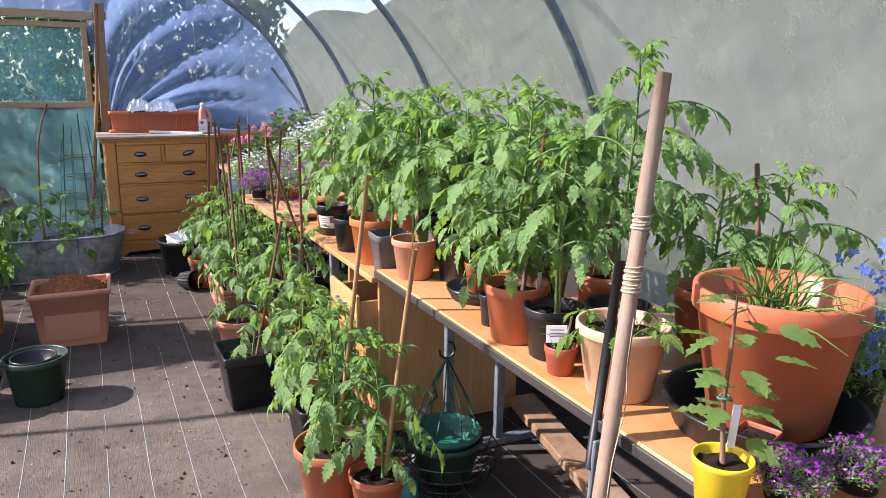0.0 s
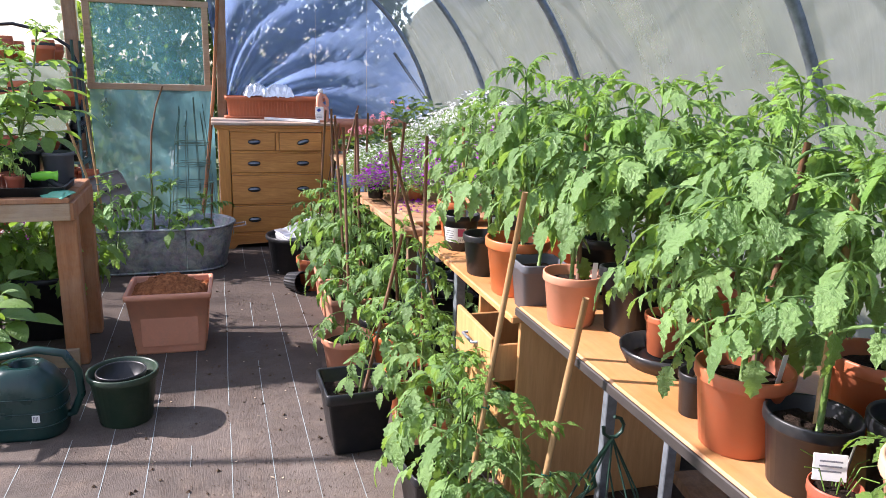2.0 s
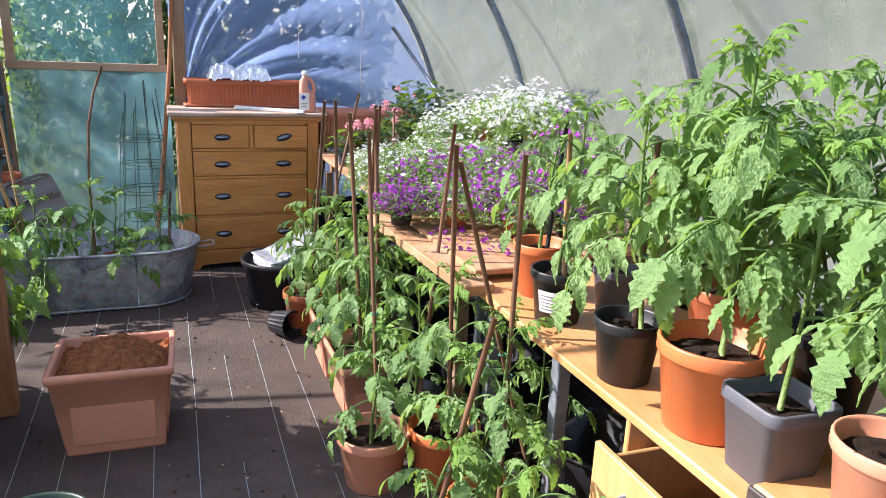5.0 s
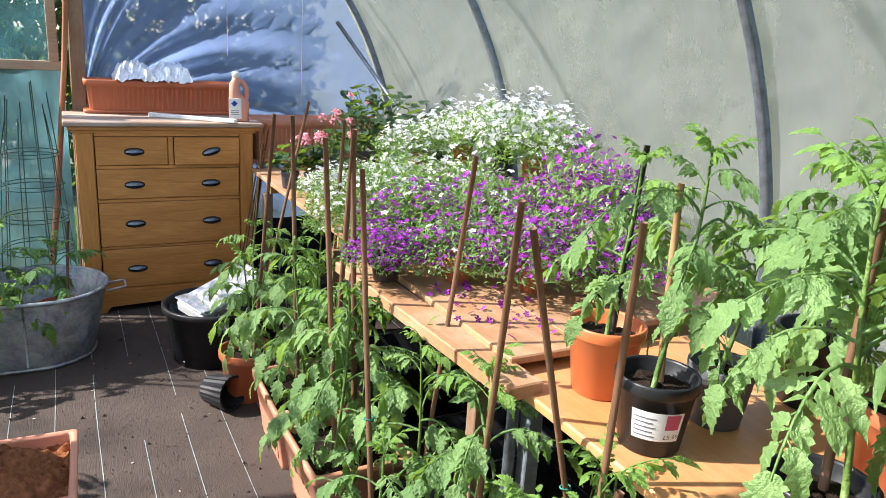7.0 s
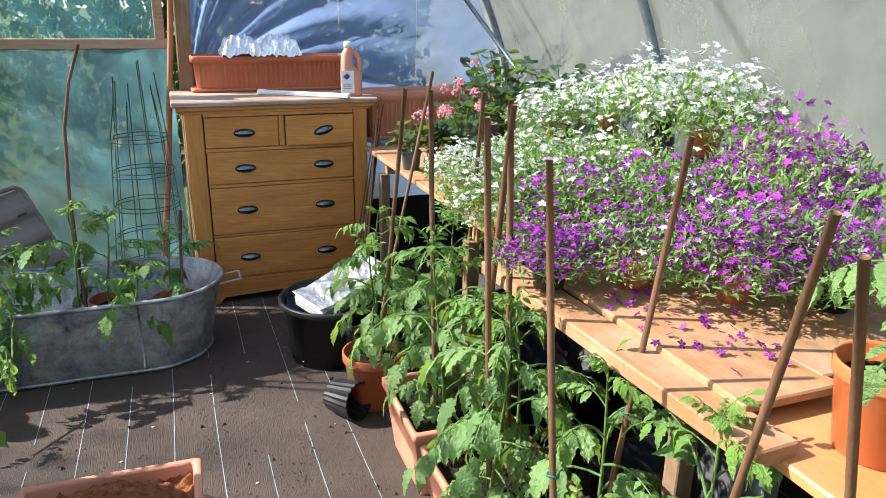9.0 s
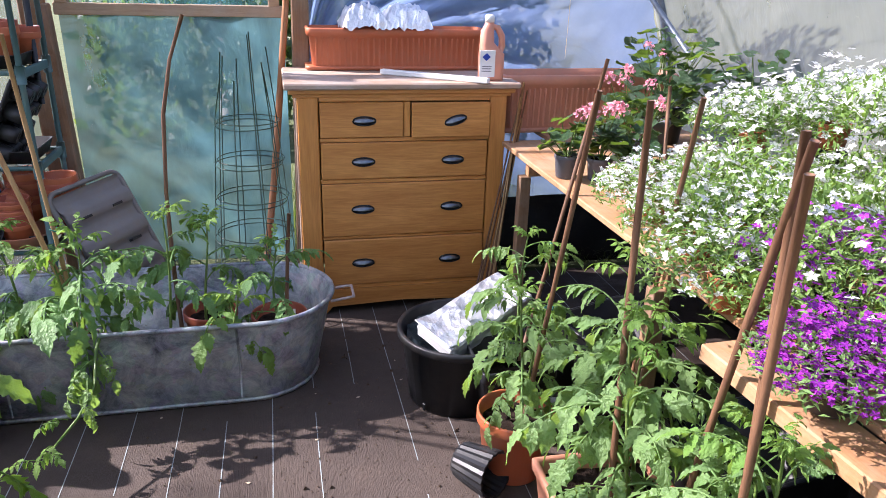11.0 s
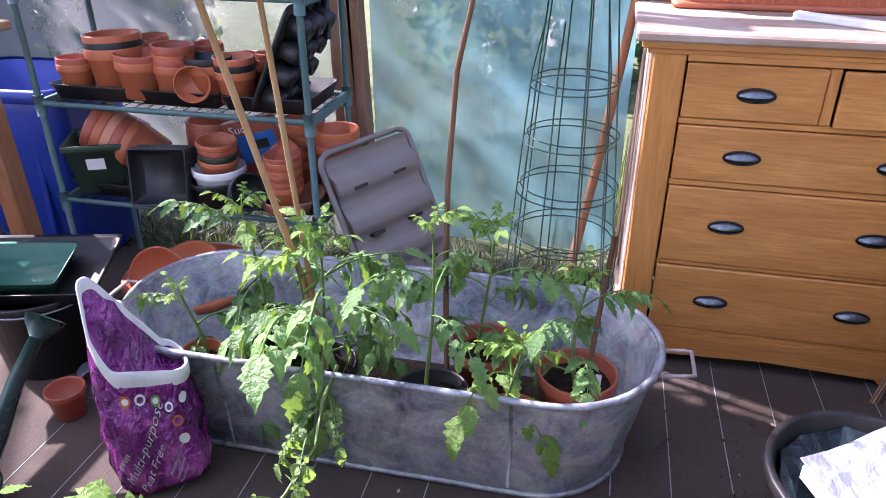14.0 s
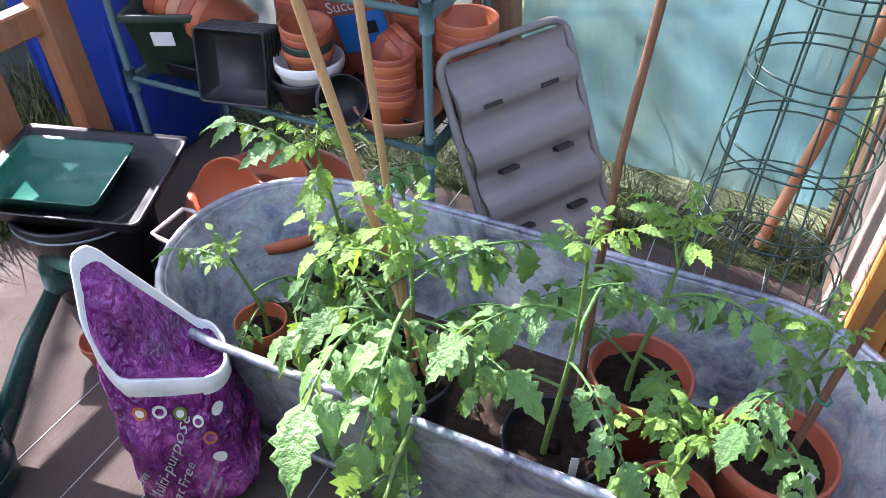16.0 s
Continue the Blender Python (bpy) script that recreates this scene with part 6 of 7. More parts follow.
for k, (x, y) in enumerate(((-1.01, 4.72), (-1.11, 4.70), (-1.22, 4.73), (-1.06, 4.82))):
    s = thing("seedling_pot", "small terracotta pot with a tomato seedling in the tray", "potted plant", (x, y, 0.937), group="seedling pots")
    pot(s, 0.048, 0.085, BRICK, 0, 0.76, 0.22, 0.85, k)
    vine(s, 300 + k, 0.07, 0.13, 0.11, 5, tips=3, bare=0.4, thick=0.003)
bp2 = thing("potted_potato_plant", "tall potato plant in a square black pot on the potting table", "potted plant", (-1.04, 4.98, 0.929))
pot(bp2, 0.13, 0.20, BLACK, 0.2, 0.85, 0.1, 0.85, 3)
for s in range(3):
    vine(bp2, 320 + s, 0.16, 0.66 - 0.12 * s, 0.24, 13, tips=4, sets=(BROADS, TIPS), lean=(0.14 - 0.13 * s, -0.05 * s), bare=0.15, thick=0.008)
gl = thing("garden_glove", "pale green rubber glove draped over the table corner", "glove", (-0.80, 4.60, 0.93), -20)
bm = bmesh.new()
bmesh.ops.create_icosphere(bm, subdivisions=4, radius=1)
for v in bm.verts:
    n0 = noise.noise(v.co * 2.1)
    v.co = Vector((v.co.x * 0.085 * (1 + 0.3 * n0), v.co.y * 0.05 * (1 + 0.3 * n0), 0.016 + v.co.z * 0.016 - 0.05 * max(0, -v.co.y - 0.4)))
part("glove", bm, plastic("mint_rubber", (0.12, 0.42, 0.30), 0.5), gl)
gn = thing("hose_gun", "lime green and black hose spray gun on the table", "spray gun", (-0.86, 4.72, 0.985), 15)
part("barrel", tube("barrel", [(-0.07, 0, 0.03), (-0.02, 0, 0.032), (0.03, 0, 0.03), (0.05, 0, 0.028)], [0.018, 0.026, 0.022, 0.03], plastic("lime_plastic", (0.14, 0.45, 0.03), 0.35), 14), None, gn)
part("grip", tube("grip", [(0.0, 0, 0.02), (0.03, -0.01, -0.01), (0.07, -0.015, -0.03)], [0.018, 0.016, 0.014], BLACK, 10), None, gn, "black grip")
cup = thing("black_tub", "grey-black plastic tub on the potting table", "plastic tub", (-0.84, 4.93, 0.929))
pot(cup, 0.085, 0.19, GREYP, 0, 0.8, 0.1, 0.0)
# large black pot with potato plants by the table leg
for k, (x, y, hgt) in enumerate(((-1.02, 5.20, 0.42), (-1.45, 5.05, 0.45), (-1.3, 4.30, 0.25))):
    bg = thing("potted_potato_plant", "bushy potato plant in a big black pot on the floor", "potted plant", (x, y, 0), group="potato pots")
    pot(bg, 0.235 if k < 2 else 0.16, 0.38 if k < 2 else 0.25, BLACK, 0, 0.85, 0.08, 0.85, k)
    for s in range(6):
        a = s * 1.05 + k
        vine(bg, 400 + 10 * k + s, 0.3 if k < 2 else 0.2, hgt, 0.28, 9, tips=3, sets=(BROADS if k else PALES, TIPS if s % 2 or not k else BROADS), lean=(0.22 * math.cos(a), 0.20 * math.sin(a)), bare=0.1, thick=0.008)

# ---- shelving with pots ----
shelf = thing("shelving_unit", "green metal and wire greenhouse shelving crowded with pots", "shelving")
SX0, SX1, SY0, SY1 = -2.11, -1.075, 7.05, 7.42
LEVELS = (0.40, 0.775, 1.165, 1.55)
DROP = {0.41: 0.0, 0.81: -0.025, 1.21: -0.035, 0.825: -0.025, 1.225: -0.035, 1.592: -0.03}
for x in (SX0, SX1):
    for y in (SY0, SY1):
        part("post", tube("post", [(x, y, 0), (x, y, 1.75)], 0.012, SHELFGREEN, 8), None, shelf)
        for z in LEVELS:
            part("joint", tube("joint", [(x, y, z - 0.045), (x, y, z + 0.03)], 0.0185, SHELFGREEN, 8), None, shelf)
for z in LEVELS:
    for y in (SY0, SY1):
        part("rail", tube("rail", [(SX0, y, z), (SX1, y, z)], 0.010, SHELFGREEN, 8), None, shelf)
    for x in (SX0, SX1):
        part("end_bar", box(bmesh.new(), 0.018, SY1 - SY0 - 0.03, 0.035), SHELFGREEN, shelf, "", pose(x, (SY0 + SY1) / 2, z - 0.005))
    runs = [([(SX0 + (SX1 - SX0) * i / 22, SY0, z + 0.006), (SX0 + (SX1 - SX0) * i / 22, SY1, z + 0.006)], 0.0018, False) for i in range(1, 22)]
    runs += [([(SX0, SY0 + (SY1 - SY0) * i / 5, z + 0.003), (SX1, SY0 + (SY1 - SY0) * i / 5, z + 0.003)], 0.0022, False) for i in range(1, 5)]
    part("wire_deck", tubes("wire_deck", runs, SHELFGREEN, 4), None, shelf)


def stack(x, y, z, r, n, mats, h=None, tilt=(0, 0), step=0.022):
    h = h or r * 1.6
    ob = thing("pot_stack", "stack of nested terracotta and black plastic pots on the shelf", "plant pots", (x, y, z), 37 * n + 100 * x, group="pot stacks", tilt=tilt)
    for i in range(n):
        part("pot", loft("pot", pot_rings(r * (1 - 0.012 * (i % 3)), h, 0.76, 0.24), mats[i % len(mats)]), None, ob, "", pose(0, 0, i * step))
    return ob


def shelf_tray(x, y, z, w=0.36, d=0.30, mat=None, turn=0):
    ob = thing("seed_tray", "black plastic seed tray on the shelving", "seed tray", (x, y, z), turn, group="shelf trays")
    part("tray", loft("tray", [ring_at(w * 0.88, d * 0.86, 0.02, 0, 3), ring_at(w * 0.97, d * 0.97, 0.02, 0.05, 3), ring_at(w, d, 0.02, 0.055, 3), ring_at(w * 0.96, d * 0.95, 0.02, 0.055, 3), ring_at(w * 0.86, d * 0.84, 0.02, 0.006, 3)], mat or BLACK), None, ob)


for z in (0.41, 0.81, 1.21):
    for k, x in enumerate((-1.90, -1.56, -1.23)):
        shelf_tray(x - 0.02, 7.23, z + DROP[z], 0.335, 0.31)
rg = random.Random(31)
for z, row in ((0.825, ((-2.0, 0.055, 2), (-1.86, 0.085, 3), (-1.74, 0.07, 2), (-1.62, 0.062, 4), (-1.48, 0.068, 2), (-1.38, 0.06, 3))), (1.225, ((-1.98, 0.08, 3), (-1.82, 0.07, 6), (-1.64, 0.075, 5), (-1.48, 0.085, 4), (-1.33, 0.075, 3), (-1.18, 0.075, 2))), (1.592, ((-1.95, 0.09, 3), (-1.6, 0.08, 3), (-1.3, 0.07, 3)))):
    for x, r, n in row:
        stack(x, 7.16 + rg.uniform(-0.02, 0.03), z + DROP[z], r * 1.2, n, rg.choice(((TERRA, BRICK), (TERRA, BLACK, TERRA), (BRICK, TERRA, PEACH), (BLACK, TERRA))), tilt=(rg.uniform(-3, 3), rg.uniform(-3, 3)))
        stack(x + 0.05, 7.33, z + DROP[z], r * 0.95, n, (TERRA, BRICK), tilt=(rg.uniform(-3, 3), 0))
lay = thing("pot_stack", "terracotta pot tipped over on the shelf showing drain holes", "plant pots", (-1.50, 7.09, 0.87), 20, group="pot stacks", tilt=(78, 0))
part("pot", loft("pot", pot_rings(0.062, 0.09, 0.76, 0.24), TERRA), None, lay, "", pose(0, 0, -0.04))
# lower shelf
dg = thing("square_pot", "dark green square pot with a white sticker on the shelf", "plant pot", (-2.0, 7.17, 0.42), 25)
pot(dg, 0.115, 0.20, DGREEN, 0.12, 0.7, 0.12, 0.0)
block("sticker", 0.065, 0.002, 0.045, PAPER, dg, (0.0, -0.106, 0.125), (9, 0, 0), 0.0005)
stack(-1.77, 7.22, 0.53, 0.10, 5, (TERRA, BRICK, PEACH), 0.14, tilt=(0, -62), step=0.035)
sq = thing("square_pots", "stack of black square pots lying on their side on the shelf", "plant pots", (-1.66, 7.06, 0.535), 12, tilt=(78, 0))
for k in range(6):
    part("pot", loft("pot", pot_rings(0.105, 0.12, 0.75, 0.1, 0.1), BLACK), None, sq, "", pose(0, 0, -0.05 - 0.02 * k))
stack(-1.49, 7.12, 0.42, 0.105, 1, (BLACK,), 0.10)
stack(-1.475, 7.12, 0.455, 0.098, 1, (WHITEP,), 0.11)
stack(-1.475, 7.12, 0.52, 0.072, 4, (TERRA, DGREEN, BRICK), 0.08, tilt=(3, 4))
stack(-1.60, 7.31, 0.42, 0.10, 5, (TERRA, BRICK), tilt=(-3, 2))
sa = thing("pot_saucer", "peach plastic saucer holding small pots on the shelf", "saucer", (-1.21, 7.14, 0.42))
part("saucer", loft("saucer", [circle(0.10, 0, 30), circle(0.125, 0.05, 30), circle(0.128, 0.055, 30), circle(0.118, 0.052, 30), circle(0.095, 0.008, 30)], PEACH), None, sa)
stack(-1.215, 7.11, 0.432, 0.068, 8, (TERRA, BRICK), 0.09, step=0.016)
stack(-1.29, 7.15, 0.54, 0.062, 3, (TERRA, BRICK), 0.09, tilt=(-52, 28))
stack(-1.22, 7.32, 0.42, 0.085, 7, (TERRA, BRICK), step=0.024)
stack(-1.07, 7.28, 0.42, 0.085, 6, (BRICK, TERRA), step=0.026)
gs = thing("pot_stack", "grey plastic pots tipped over on the shelf", "plant pots", (-1.36, 7.07, 0.48), 30, tilt=(60, 25))
part("pot", loft("pot", pot_rings(0.068, 0.12, 0.76, 0.2), GREYP), None, gs, "", pose(0, 0, -0.05))
part("pot", loft("pot", pot_rings(0.068, 0.12, 0.76, 0.2), BLACK), None, gs, "", pose(0, 0, -0.025))
bx = thing("fertiliser_box", "red and blue printed card box on the shelf", "box", (-1.40, 7.29, 0.58), 12, tilt=(0, -14))
block("box", 0.20, 0.05, 0.24, BRICK, bx)
block("panel", 0.15, 0.002, 0.11, plastic("bright_blue_print", (0.02, 0.16, 0.50), 0.4), bx, (0.015, -0.027, 0.01), bevel=0.0005)
block("picture", 0.06, 0.002, 0.035, BLACK, bx, (0.03, -0.029, 0.02), bevel=0.0005)
lettering("Succ", 0.045, PAPER, bx, pose(-0.075, -0.0265, 0.075, 90, 0, 0))
# module trays leaning against the shelf end
mt = thing("module_tray", "black round-cell module trays standing on edge on the shelf", "module tray", (-1.19, 7.20, 0.97), 0, tilt=(0, -64))
part("tray", loft("tray", [ring_at(0.37, 0.31, 0.03, 0, 3), ring_at(0.38, 0.32, 0.03, 0.012, 3)], BLACK), None, mt)
for i in range(4):
    for j in range(3):
        part("cell", loft("cell", [circle(0.038, -0.001, 16), circle(0.034, -0.06, 16), circle(0.031, -0.075, 16), circle(0.012, -0.075, 16), circle(0.012, -0.065, 16)], BLACK), None, mt, "", pose(-0.132 + 0.088 * i, -0.095 + 0.095 * j, 0))
# corrugated lid leaning behind the bath
TA, TB = Vector((-1.085, 7.12, 0.63)), Vector((-0.86, 7.44, 0.66))
BA = Vector((-0.86, 6.96, 0.06))
ux, uy = (TB - TA).normalized(), (BA - TA).normalized()
uy = (uy - ux * uy.dot(ux)).normalized()
uz = ux.cross(uy)
mid = (TA + TB) / 2 + uy * 0.31
lid = thing("plastic_lid", "dirty grey corrugated plastic tray leaning against the shelving", "plastic tray")
lid.matrix_world = Matrix(((ux.x, uy.x, uz.x, mid.x), (ux.y, uy.y, uz.y, mid.y), (ux.z, uy.z, uz.z, mid.z), (0, 0, 0, 1)))
GREYLID = plastic("grey_dirty_plastic", (0.20, 0.185, 0.175), 0.5, 0.95)
part("rim", tube("rim", [(x, y, 0) for x, y in outline(0.40, 0.62, 0.05, 4)], 0.012, GREYLID, 8, True), None, lid)
vs, fs = [], []
for i in range(41):
    y = -0.29 + 0.58 * i / 40
    z = 0.004 + 0.012 * math.copysign(min(1, abs(math.sin(i * 0.62)) * 2), math.sin(i * 0.62))
    vs += [(-0.185, y, z), (0, y, z), (0.185, y, z)]
for i in range(40):
    for k in range(2):
        q = 3 * i + k
        fs.append((q, q + 1, q + 4, q + 3))
part("panel", raw("panel", vs, fs, GREYLID), None, lid)
part("under_panel", raw("under_panel", [(x, y, z - 0.02) for x, y, z in vs], fs, GREYLID), None, lid)
for sx, sy in ((-0.09, -0.16), (0.09, -0.16), (-0.09, 0.02), (0.09, 0.02), (-0.09, 0.19), (0.09, 0.19)):
    block("slot", 0.055, 0.012, 0.054, BLACK, lid, (sx, sy, -0.006), bevel=0.001, label="dark drain slot")

# ---- barrel, timber frame and floor clutter by the shelving ----
ba = thing("storage_bin", "large blue plastic storage bin with a folded rim behind the shelving", "plastic bin", (-2.46, 7.38, 0), 4)
part("body", loft("body", [ring_at(0.52, 0.42, 0.07, 0, 5), ring_at(0.54, 0.44, 0.07, 0.015, 5), ring_at(0.60, 0.50, 0.08, 0.70, 5), ring_at(0.59, 0.49, 0.08, 0.78, 5), ring_at(0.57, 0.47, 0.07, 0.78, 5), ring_at(0.50, 0.40, 0.06, 0.03, 5)], BLUEP), None, ba)
part("rim", loft("rim", [ring_at(0.61, 0.51, 0.085, 0.735, 5), ring_at(0.65, 0.55, 0.09, 0.745, 5), ring_at(0.65, 0.55, 0.09, 0.785, 5), ring_at(0.61, 0.51, 0.085, 0.79, 5)], BLUEP, False, False), None, ba, "folded blue rim")
for sx in (-0.16, 0.0, 0.16):
    block("rib", 0.025, 0.012, 0.62, BLUEP, ba, (sx, -0.243, 0.37), (-2.5, 0, 0), 0.004)
tf = thing("wooden_trestle", "orange timber trestle at the tunnel's side", "trestle")
block("post", 0.07, 0.09, 1.25, LEGWOOD, tf, (-2.24, 6.95, 0.62), (0, -2, 0), 0.006)
block("post", 0.07, 0.09, 1.25, LEGWOOD, tf, (-2.30, 6.72, 0.62), (0, 2, 0), 0.006)
block("rail", 0.06, 0.8, 0.08, LEGWOOD, tf, (-2.26, 6.6, 0.62), bevel=0.006)
block("rail", 0.16, 0.9, 0.03, PLANKWOOD, tf, (-2.22, 6.6, 1.05), bevel=0.004)
kb = thing("black_bucket", "black rubber bucket with a wire handle", "bucket", (-1.92, 6.62, 0))
pot(kb, 0.19, 0.30, BLACK, 0, 0.80, 0.08, 0.0)
part("handle", tube("handle", [(0.188 * math.cos(a), 0.188 * math.sin(a), 0.27) for a in [radians(190 + 10 * i) for i in range(17)]], 0.004, PIPE, 6), None, kb, "wire handle")
jt = thing("seed_tray", "black tray with a jade green tray, resting on the bucket", "seed tray", (-1.92, 6.64, 0.305), 20, tilt=(4, 3))
part("tray", loft("tray", [ring_at(0.42, 0.32, 0.02, 0, 3), ring_at(0.46, 0.37, 0.02, 0.05, 3), ring_at(0.48, 0.38, 0.02, 0.055, 3), ring_at(0.44, 0.35, 0.02, 0.05, 3), ring_at(0.42, 0.32, 0.02, 0.008, 3)], BLACK), None, jt)
part("inner_tray", loft("inner_tray", [ring_at(0.27, 0.22, 0.02, 0.012, 3), ring_at(0.31, 0.26, 0.02, 0.062, 3), ring_at(0.32, 0.27, 0.02, 0.066, 3), ring_at(0.30, 0.25, 0.02, 0.06, 3), ring_at(0.27, 0.22, 0.02, 0.018, 3)], JADE), None, jt, "jade green tray", pose(-0.05, -0.01, 0))
bo = thing("terracotta_bowl", "wide terracotta bowl full of saucers and pots by the bath", "bowl", (-1.54, 6.95, 0))
bo.scale = (1.18, 1.18, 1.25)
part("bowl", loft("bowl", [circle(0.12, 0, 32), circle(0.16, 0.05, 32), circle(0.205, 0.13, 32), circle(0.215, 0.135, 32), circle(0.215, 0.16, 32), circle(0.195, 0.16, 32), circle(0.15, 0.06, 32)], TERRA), None, bo)
for k, (ox, oy, t1, r) in enumerate(((-0.03, 0.03, 30, 0.11), (0.06, -0.02, -35, 0.10), (-0.08, -0.05, 62, 0.085))):
    part("saucer", loft("saucer", [circle(r * 0.8, 0, 26), circle(r, 0.03, 26), circle(r, 0.035, 26), circle(r * 0.92, 0.03, 26), circle(r * 0.78, 0.006, 26)], TERRA if k else ORANGE), None, bo, "", pose(ox, oy, 0.13 + 0.02 * k, t1, 15 * k, 0))
for k, (x, y, s, m, t) in enumerate(((-1.62, 6.62, 0.05, BRICK, 70), (-1.68, 6.5, 0.055, GREYP, 85), (-1.57, 6.52, 0.05, BLACK, 60), (-1.72, 6.68, 0.06, BLACK, 20), (-1.66, 6.36, 0.06, BRICK, 5))):
    q = thing("small_plant_pot", "small plastic pot lying among clutter on the floor", "plant pot", (x, y, s * 0.75 if t > 30 else 0), 50 * k, group="clutter pots", tilt=(t if t > 30 else 0, 0))
    part("pot", loft("pot", pot_rings(s, s * 1.7, 0.74, 0.2), m), None, q, "", pose(0, 0, -s * 0.5 if t > 30 else 0))

# ---- compost bag ----
bag = thing("compost_bag", "half-empty purple plastic compost bag with a white rolled top", "compost bag", (-1.235, 6.21, 0), 40)
bag.scale = (0.70, 0.84, 1.42)


def bag_rim(x, y):
    """Height of the open mouth: low in front, with one high back corner."""
    u, v = x / 0.16, y / 0.09
    return 0.272 - 0.022 * u + 0.14 * max(0.0, min(1.0, -0.05 - 0.75 * u + 0.45 * v)) ** 1.2


def bag_ring(f, w, d, seed, dx=0.0, dy=0.0, wob=0.10, shrink=1.0):
    """A ring at a share f of the way from the floor to the mouth."""
    out = []
    for x, y in outline(w, d, min(w, d) * 0.40, 12):
        crease = noise.noise((x * 10, y * 10, f * 2.5 + seed)) + 0.7 * noise.noise((x * 24 + f * 5, y * 24, f * 6 + seed)) + 0.4 * abs(noise.noise((x * 45 - f * 9, y * 45, f * 14)))
        q = (1 + wob * crease) * shrink
        out.append((x * q + dx, y * q + dy, f * bag_rim(x * 0.34 / w, y * 0.2 / d) + (0.008 * crease if 0.02 < f < 0.98 else 0)))
    return out


def conform(ob, tree_of_faces, lift):
    """Lays flat print on the curved bag."""
    for v in ob.data.vertices:
        p = ob.matrix_basis @ v.co
        hit = tree_of_faces.ray_cast(Vector((p.x, -1.0, p.z)), Vector((0, 1, 0)))[0]
        if hit:
            v.co = ob.matrix_basis.inverted() @ Vector((p.x, hit.y - lift - 0.001 * (p.y < 0), p.z))


BAGROWS = ((0.0, 0.27, 0.16), (0.03, 0.33, 0.21), (0.10, 0.365, 0.26), (0.2, 0.375, 0.275), (0.3, 0.37, 0.27), (0.4, 0.36, 0.26), (0.5, 0.35, 0.25), (0.6, 0.335, 0.235), (0.7, 0.325, 0.215), (0.8, 0.315, 0.20), (0.9, 0.31, 0.19))
rows = []
for (f0, w0, d0), (f1, w1, d1) in zip(BAGROWS, BAGROWS[1:]):
    for q in (0.0, 0.33, 0.67):
        f = f0 + (f1 - f0) * q
        rows.append(bag_ring(f, w0 + (w1 - w0) * q, d0 + (d1 - d0) * q, 1, 0.0, 0.02 * f, 0.14 if 0.05 < f < 0.8 else 0.09))
sack = part("bag", loft("bag", rows + [bag_ring(0.96, 0.312, 0.19, 1, 0, 0.02, 0.08), bag_ring(0.95, 0.298, 0.175, 1, 0, 0.02, 0.08), bag_ring(0.91, 0.25, 0.13, 3, 0, 0.02, 0.16), bag_ring(0.90, 0.12, 0.06, 4, 0, 0.02, 0.12)], BAGFILM), None, bag)
part("white_top", loft("white_top", [bag_ring(0.885, 0.318, 0.196, 1, 0, 0.02, 0.08), bag_ring(0.93, 0.322, 0.20, 1, 0, 0.02, 0.08), bag_ring(1.0, 0.318, 0.195, 1, 0, 0.02, 0.08), bag_ring(1.0, 0.30, 0.178, 1, 0, 0.02, 0.08), bag_ring(0.86, 0.285, 0.168, 1, 0, 0.02, 0.08)], BAGWHITE, False, False), None, bag, "white turned-over bag mouth")
skin = BVHTree.FromPolygons([v.co for v in sack.data.vertices], [tuple(p.vertices) for p in sack.data.polygons])
for text, size, x, z in (("Multi-purpose", 0.040, -0.125, 0.045), ("Peat Free", 0.036, -0.085, 0.022), ("even", 0.030, -0.150, 0.085), ("Multi-purpose", 0.017, 0.015, 0.050), ("compost", 0.017, 0.032, 0.038), ("Peat Free", 0.013, 0.045, 0.028)):
    conform(lettering(text, size, PAPER, bag, pose(x, -0.1, z, 90, 0, 0) @ pose(0, 0, 0, 0, 0, 44)), skin, 0.004)
for k, (x, z, r, m) in enumerate(((-0.085, 0.225, 0.019, ORANGE), (-0.035, 0.222, 0.019, PAPER), (0.015, 0.213, 0.018, PALELEAF), (0.075, 0.165, 0.020, TERRA), (0.085, 0.125, 0.020, BAGWHITE), (0.055, 0.195, 0.015, BAGWHITE), (0.11, 0.20, 0.016, BAGWHITE))):
    em = part("emblem", raw("emblem", [(r * q * math.cos(i * 0.5236), 0, r * 0.62 * q * math.sin(i * 0.5236)) for q in (0.02, 0.5, 1.0) for i in range(12)], [(j * 12 + i, j * 12 + (i + 1) % 12, j * 12 + 12 + (i + 1) % 12, j * 12 + 12 + i) for j in range(2) for i in range(12)], m), None, bag, "", pose(x, -0.1, z))
    conform(em, skin, 0.005)
    em = part("emblem_picture", raw("emblem_picture", [(r * 0.6 * q * math.cos(i * 0.5236), 0, r * 0.36 * q * math.sin(i * 0.5236)) for q in (0.02, 1.0) for i in range(12)], [(i, (i + 1) % 12, 12 + (i + 1) % 12, 12 + i) for i in range(12)], BAGFILM if k % 2 else BAGWHITE), None, bag, "", pose(x, -0.1, z))
    conform(em, skin, 0.0065)

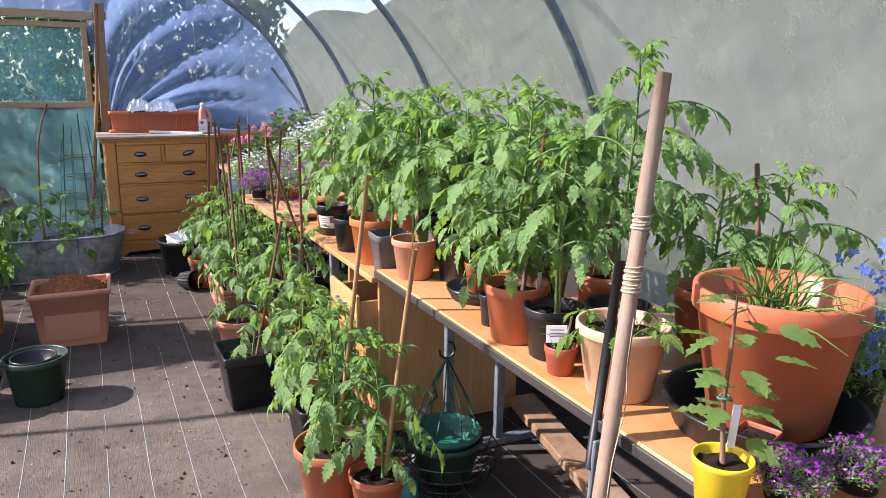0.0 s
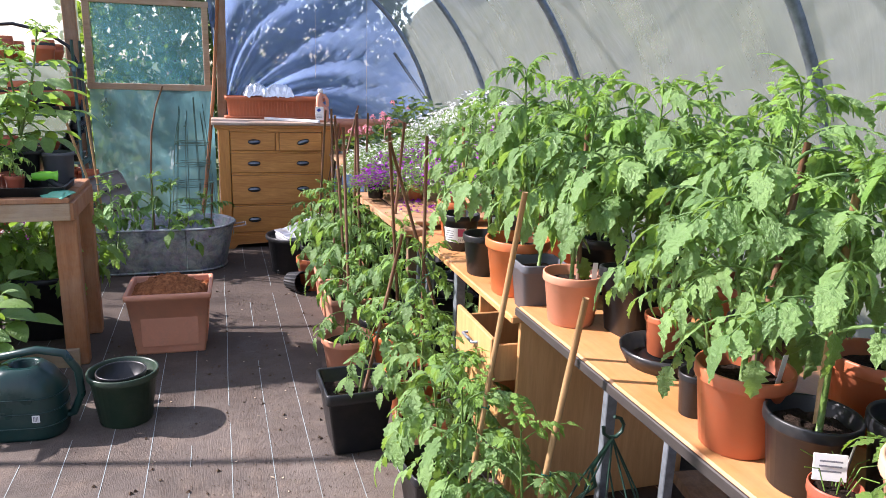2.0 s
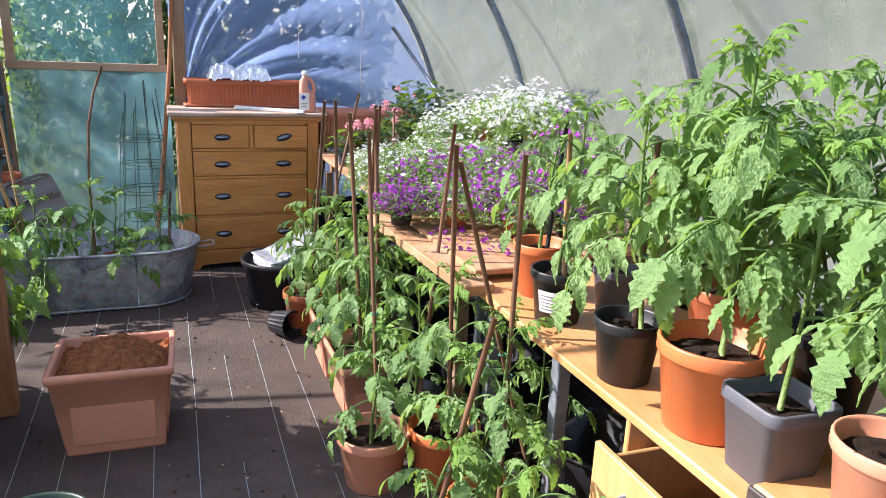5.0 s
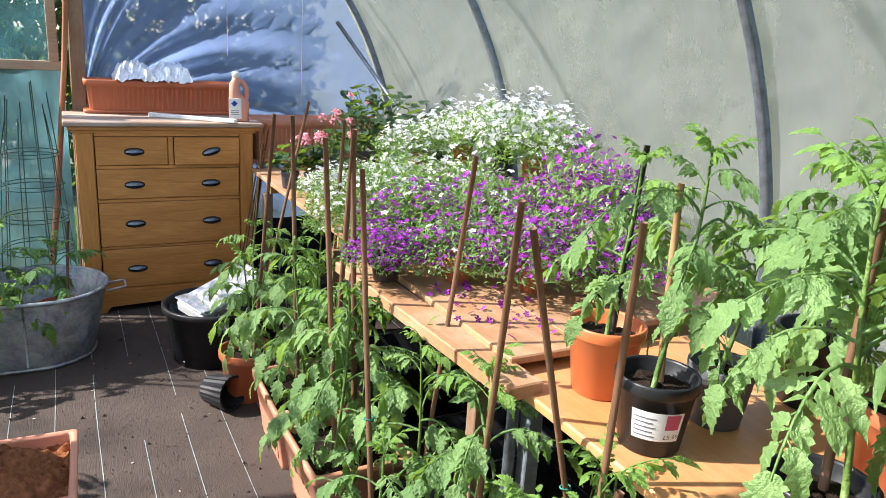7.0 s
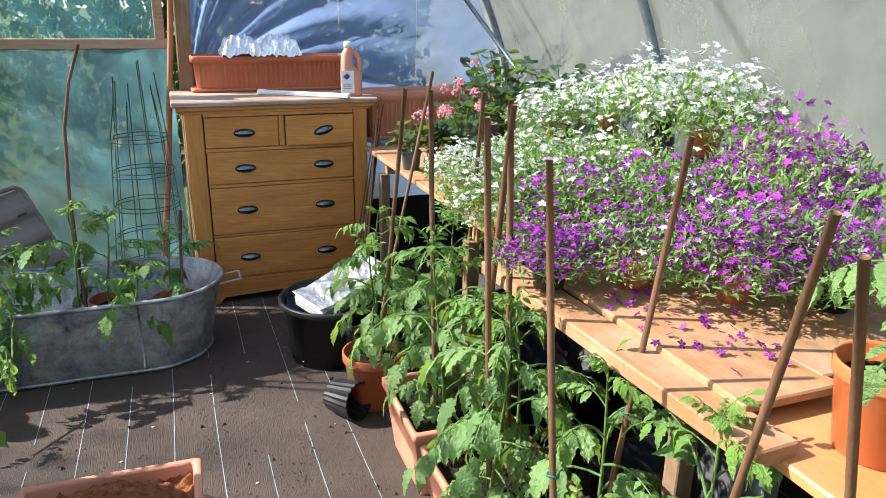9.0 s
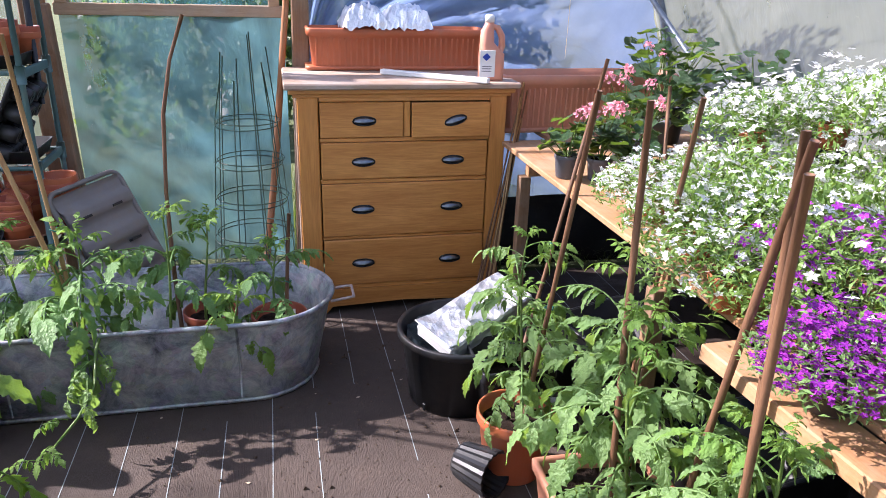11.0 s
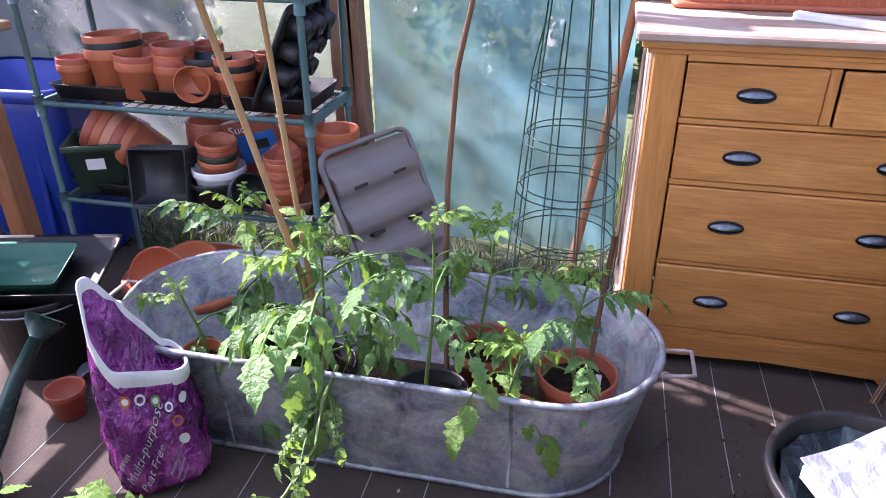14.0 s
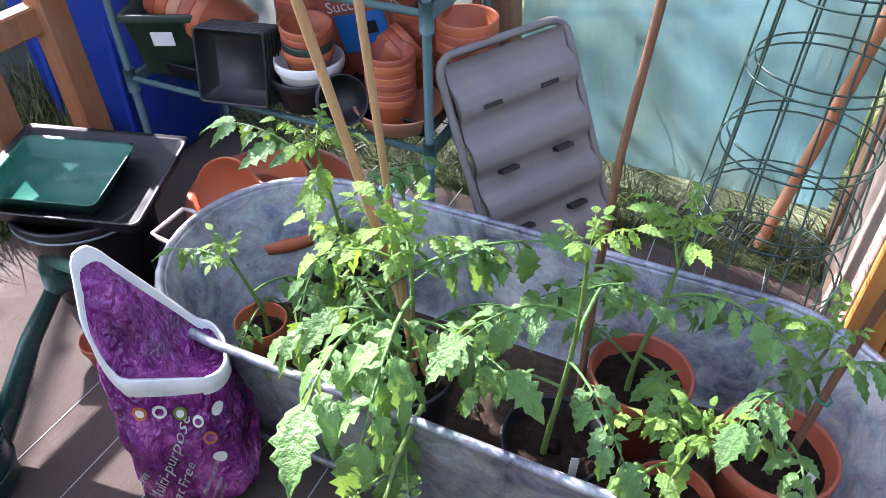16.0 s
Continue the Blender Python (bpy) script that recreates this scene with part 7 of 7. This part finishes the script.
# ---- strings from the roof and crumbs on the floor ----
for x, y, z0, z1 in ((1.30, 0.62, 1.71, 2.5), (1.33, 7.3, 1.2, 2.35), (0.85, 7.2, 1.5, 2.5), (1.7, 1.2, 1.9, 2.3)):
    s = thing("hanging_string", "thin dry twine hanging from the tunnel roof", "string", group="strings")
    part("string", tube("string", [(x, y, z0), (x + 0.004, y, (z0 + z1) / 2), (x, y, z1)], 0.003 if y < 1 else 0.0012, STRING, 5), None, s)
rg = random.Random(44)
buf = ([], [])
for _ in range(4600):
    x, y = rg.choice((rg.uniform(-0.7, 0.7), rg.gauss(0.25, 0.25))), rg.uniform(1.2, 6.9)
    s = rg.uniform(0.0015, 0.0042) * (2.8 if rg.random() < 0.06 else 1)
    vs = [(s, 0, 0), (-s * 0.6, s, 0), (-s * 0.5, -s * 0.8, 0), (0, 0, s * 0.9)]
    gather(buf, vs, [(0, 1, 3), (1, 2, 3), (2, 0, 3)], pose(x, y, 0.0025, 0, 0, rg.uniform(0, 360)))
tagged(part("soil_crumbs", raw("soil_crumbs", buf[0], buf[1], CRUMB, False), None, None), "dry soil crumbs scattered on the floor fabric", "soil crumbs", kind="stuff")
buf = ([], [])
for _ in range(60):
    s = rg.uniform(0.008, 0.018)
    v, f = leaflet(s, s * 0.3, rg, 0.1, 0.1, 3)
    gather(buf, v, f, pose(rg.uniform(-0.7, 0.6), rg.uniform(1.3, 6.9), 0.004, 0, 0, rg.uniform(0, 360)))
tagged(part("dry_leaves", raw("dry_leaves", buf[0], buf[1], STRING, False), None, None), "small dry leaf scraps on the floor fabric", "leaf litter", kind="stuff")


# ---- outside ----
def tree(x, y, h, r, seed, n=2600):
    rg = random.Random(seed)
    t = thing("tree", "dark leafy tree outside; two of these are added for shade", "tree", (x, y, -0.02), group="trees outside")
    part("trunk", tube("trunk", [(0, 0, 0), (0.05, 0, h * 0.3), (-0.05, 0.05, h * 0.6), (0, 0, h * 0.9)], [0.16, 0.13, 0.09, 0.03], BARK, 8), None, t)
    lv = ([], [])
    for _ in range(9):
        a, z = rg.uniform(0, 6.28), rg.uniform(0.25, 0.8) * h
        e = Vector((math.cos(a) * r * 0.8, math.sin(a) * r * 0.8, z + rg.uniform(0.1, 0.6)))
        v, f = tube_data([(0, 0, z * 0.85), (e.x * 0.5, e.y * 0.5, z), e], [0.06, 0.04, 0.015], 5)
        gather(lv, v, f, Matrix())
    part("limb", raw("limb", lv[0], lv[1], BARK), None, t)
    buf = ([], [])
    centres = [(rg.uniform(-r, r), rg.uniform(-r, r), h * rg.uniform(0.15, 1.0), rg.uniform(0.35, 0.7)) for _ in range(34)]
    for _ in range(n):
        cx, cy, cz, cr = rg.choice(centres)
        d = Vector((rg.gauss(0, 1), rg.gauss(0, 1), rg.gauss(0, 1))).normalized() * cr * rg.uniform(0.4, 1)
        s = rg.uniform(0.06, 0.13)
        gather(buf, [(0, 0, 0), (s * 0.5, s * 0.28, 0), (s, 0, 0), (s * 0.5, -s * 0.28, 0)], [(0, 1, 2, 3)], pose(cx + d.x, cy + d.y, max(0.1, cz + d.z), rg.uniform(0, 360), rg.uniform(0, 360), rg.uniform(0, 360)))
    part("crown", raw("crown", buf[0], buf[1], TREELEAF, False), None, t)


# The last two trees are unseen, added to keep sun off the bath.
for k, (x, y, h, r) in enumerate(((-0.6, 12.4, 3.6, 1.2), (1.2, 12.6, 3.8, 1.3), (-5.2, 8.6, 5.6, 1.7), (-6.2, 10.6, 6.2, 1.9))):
    tree(x, y, h, r, 60 + k, 2600 if k < 2 else 3400)


def hedge(x0, x1, y0, y1, h, n, seed, label):
    rg = random.Random(seed)
    buf = ([], [])
    for _ in range(n):
        x, y, z = rg.uniform(x0, x1), rg.uniform(y0, y1), rg.uniform(0, 1) ** 0.8 * h
        z *= 1 + 0.15 * noise.noise((x * 1.3, y * 1.3, 4))
        s = rg.uniform(0.08, 0.17)
        gather(buf, [(0, 0, 0), (s * 0.5, s * 0.3, 0), (s, 0, 0), (s * 0.5, -s * 0.3, 0)], [(0, 1, 2, 3)], pose(x, y, z, rg.uniform(0, 360), rg.uniform(0, 360), rg.uniform(0, 360)))
    tagged(part("hedge", raw("hedge", buf[0], buf[1], TREELEAF, False), None, None), label, "hedge", kind="stuff")


hedge(-1.75, 2.6, 10.6, 11.8, 3.3, 12000, 71, "tall dark hedge outside behind the end wall")
# These two side hedges are added to cut the sun on the left film.
hedge(-4.3, -3.55, 7.2, 11.0, 1.35, 6000, 72, "added hedge that shades the film at the tunnel's far corner")
hedge(-4.1, -3.6, 4.8, 7.0, 1.1, 4000, 73, "added low hedge that shades the film along the tunnel")
# an added smooth dark bank beside the tunnel, which dims the right-hand film
vs, fs = [], []
for i in range(41):
    y = -14 + i
    for j in range(13):
        x = 3.6 + j * 0.55
        rise = min(1, j / 7)
        vs.append((x, y, -0.03 + 3.7 * rise * rise * (3 - 2 * rise) + 0.5 * rise * noise.noise((x * 0.3, y * 0.22, 2))))
for i in range(40):
    for j in range(12):
        q = i * 13 + j
        fs.append((q, q + 1, q + 14, q + 13))
tagged(part("bank", raw("bank", vs, fs, BANKMAT), None, None), "added dark bank outside that dims the right-hand film", "bank", kind="structure")
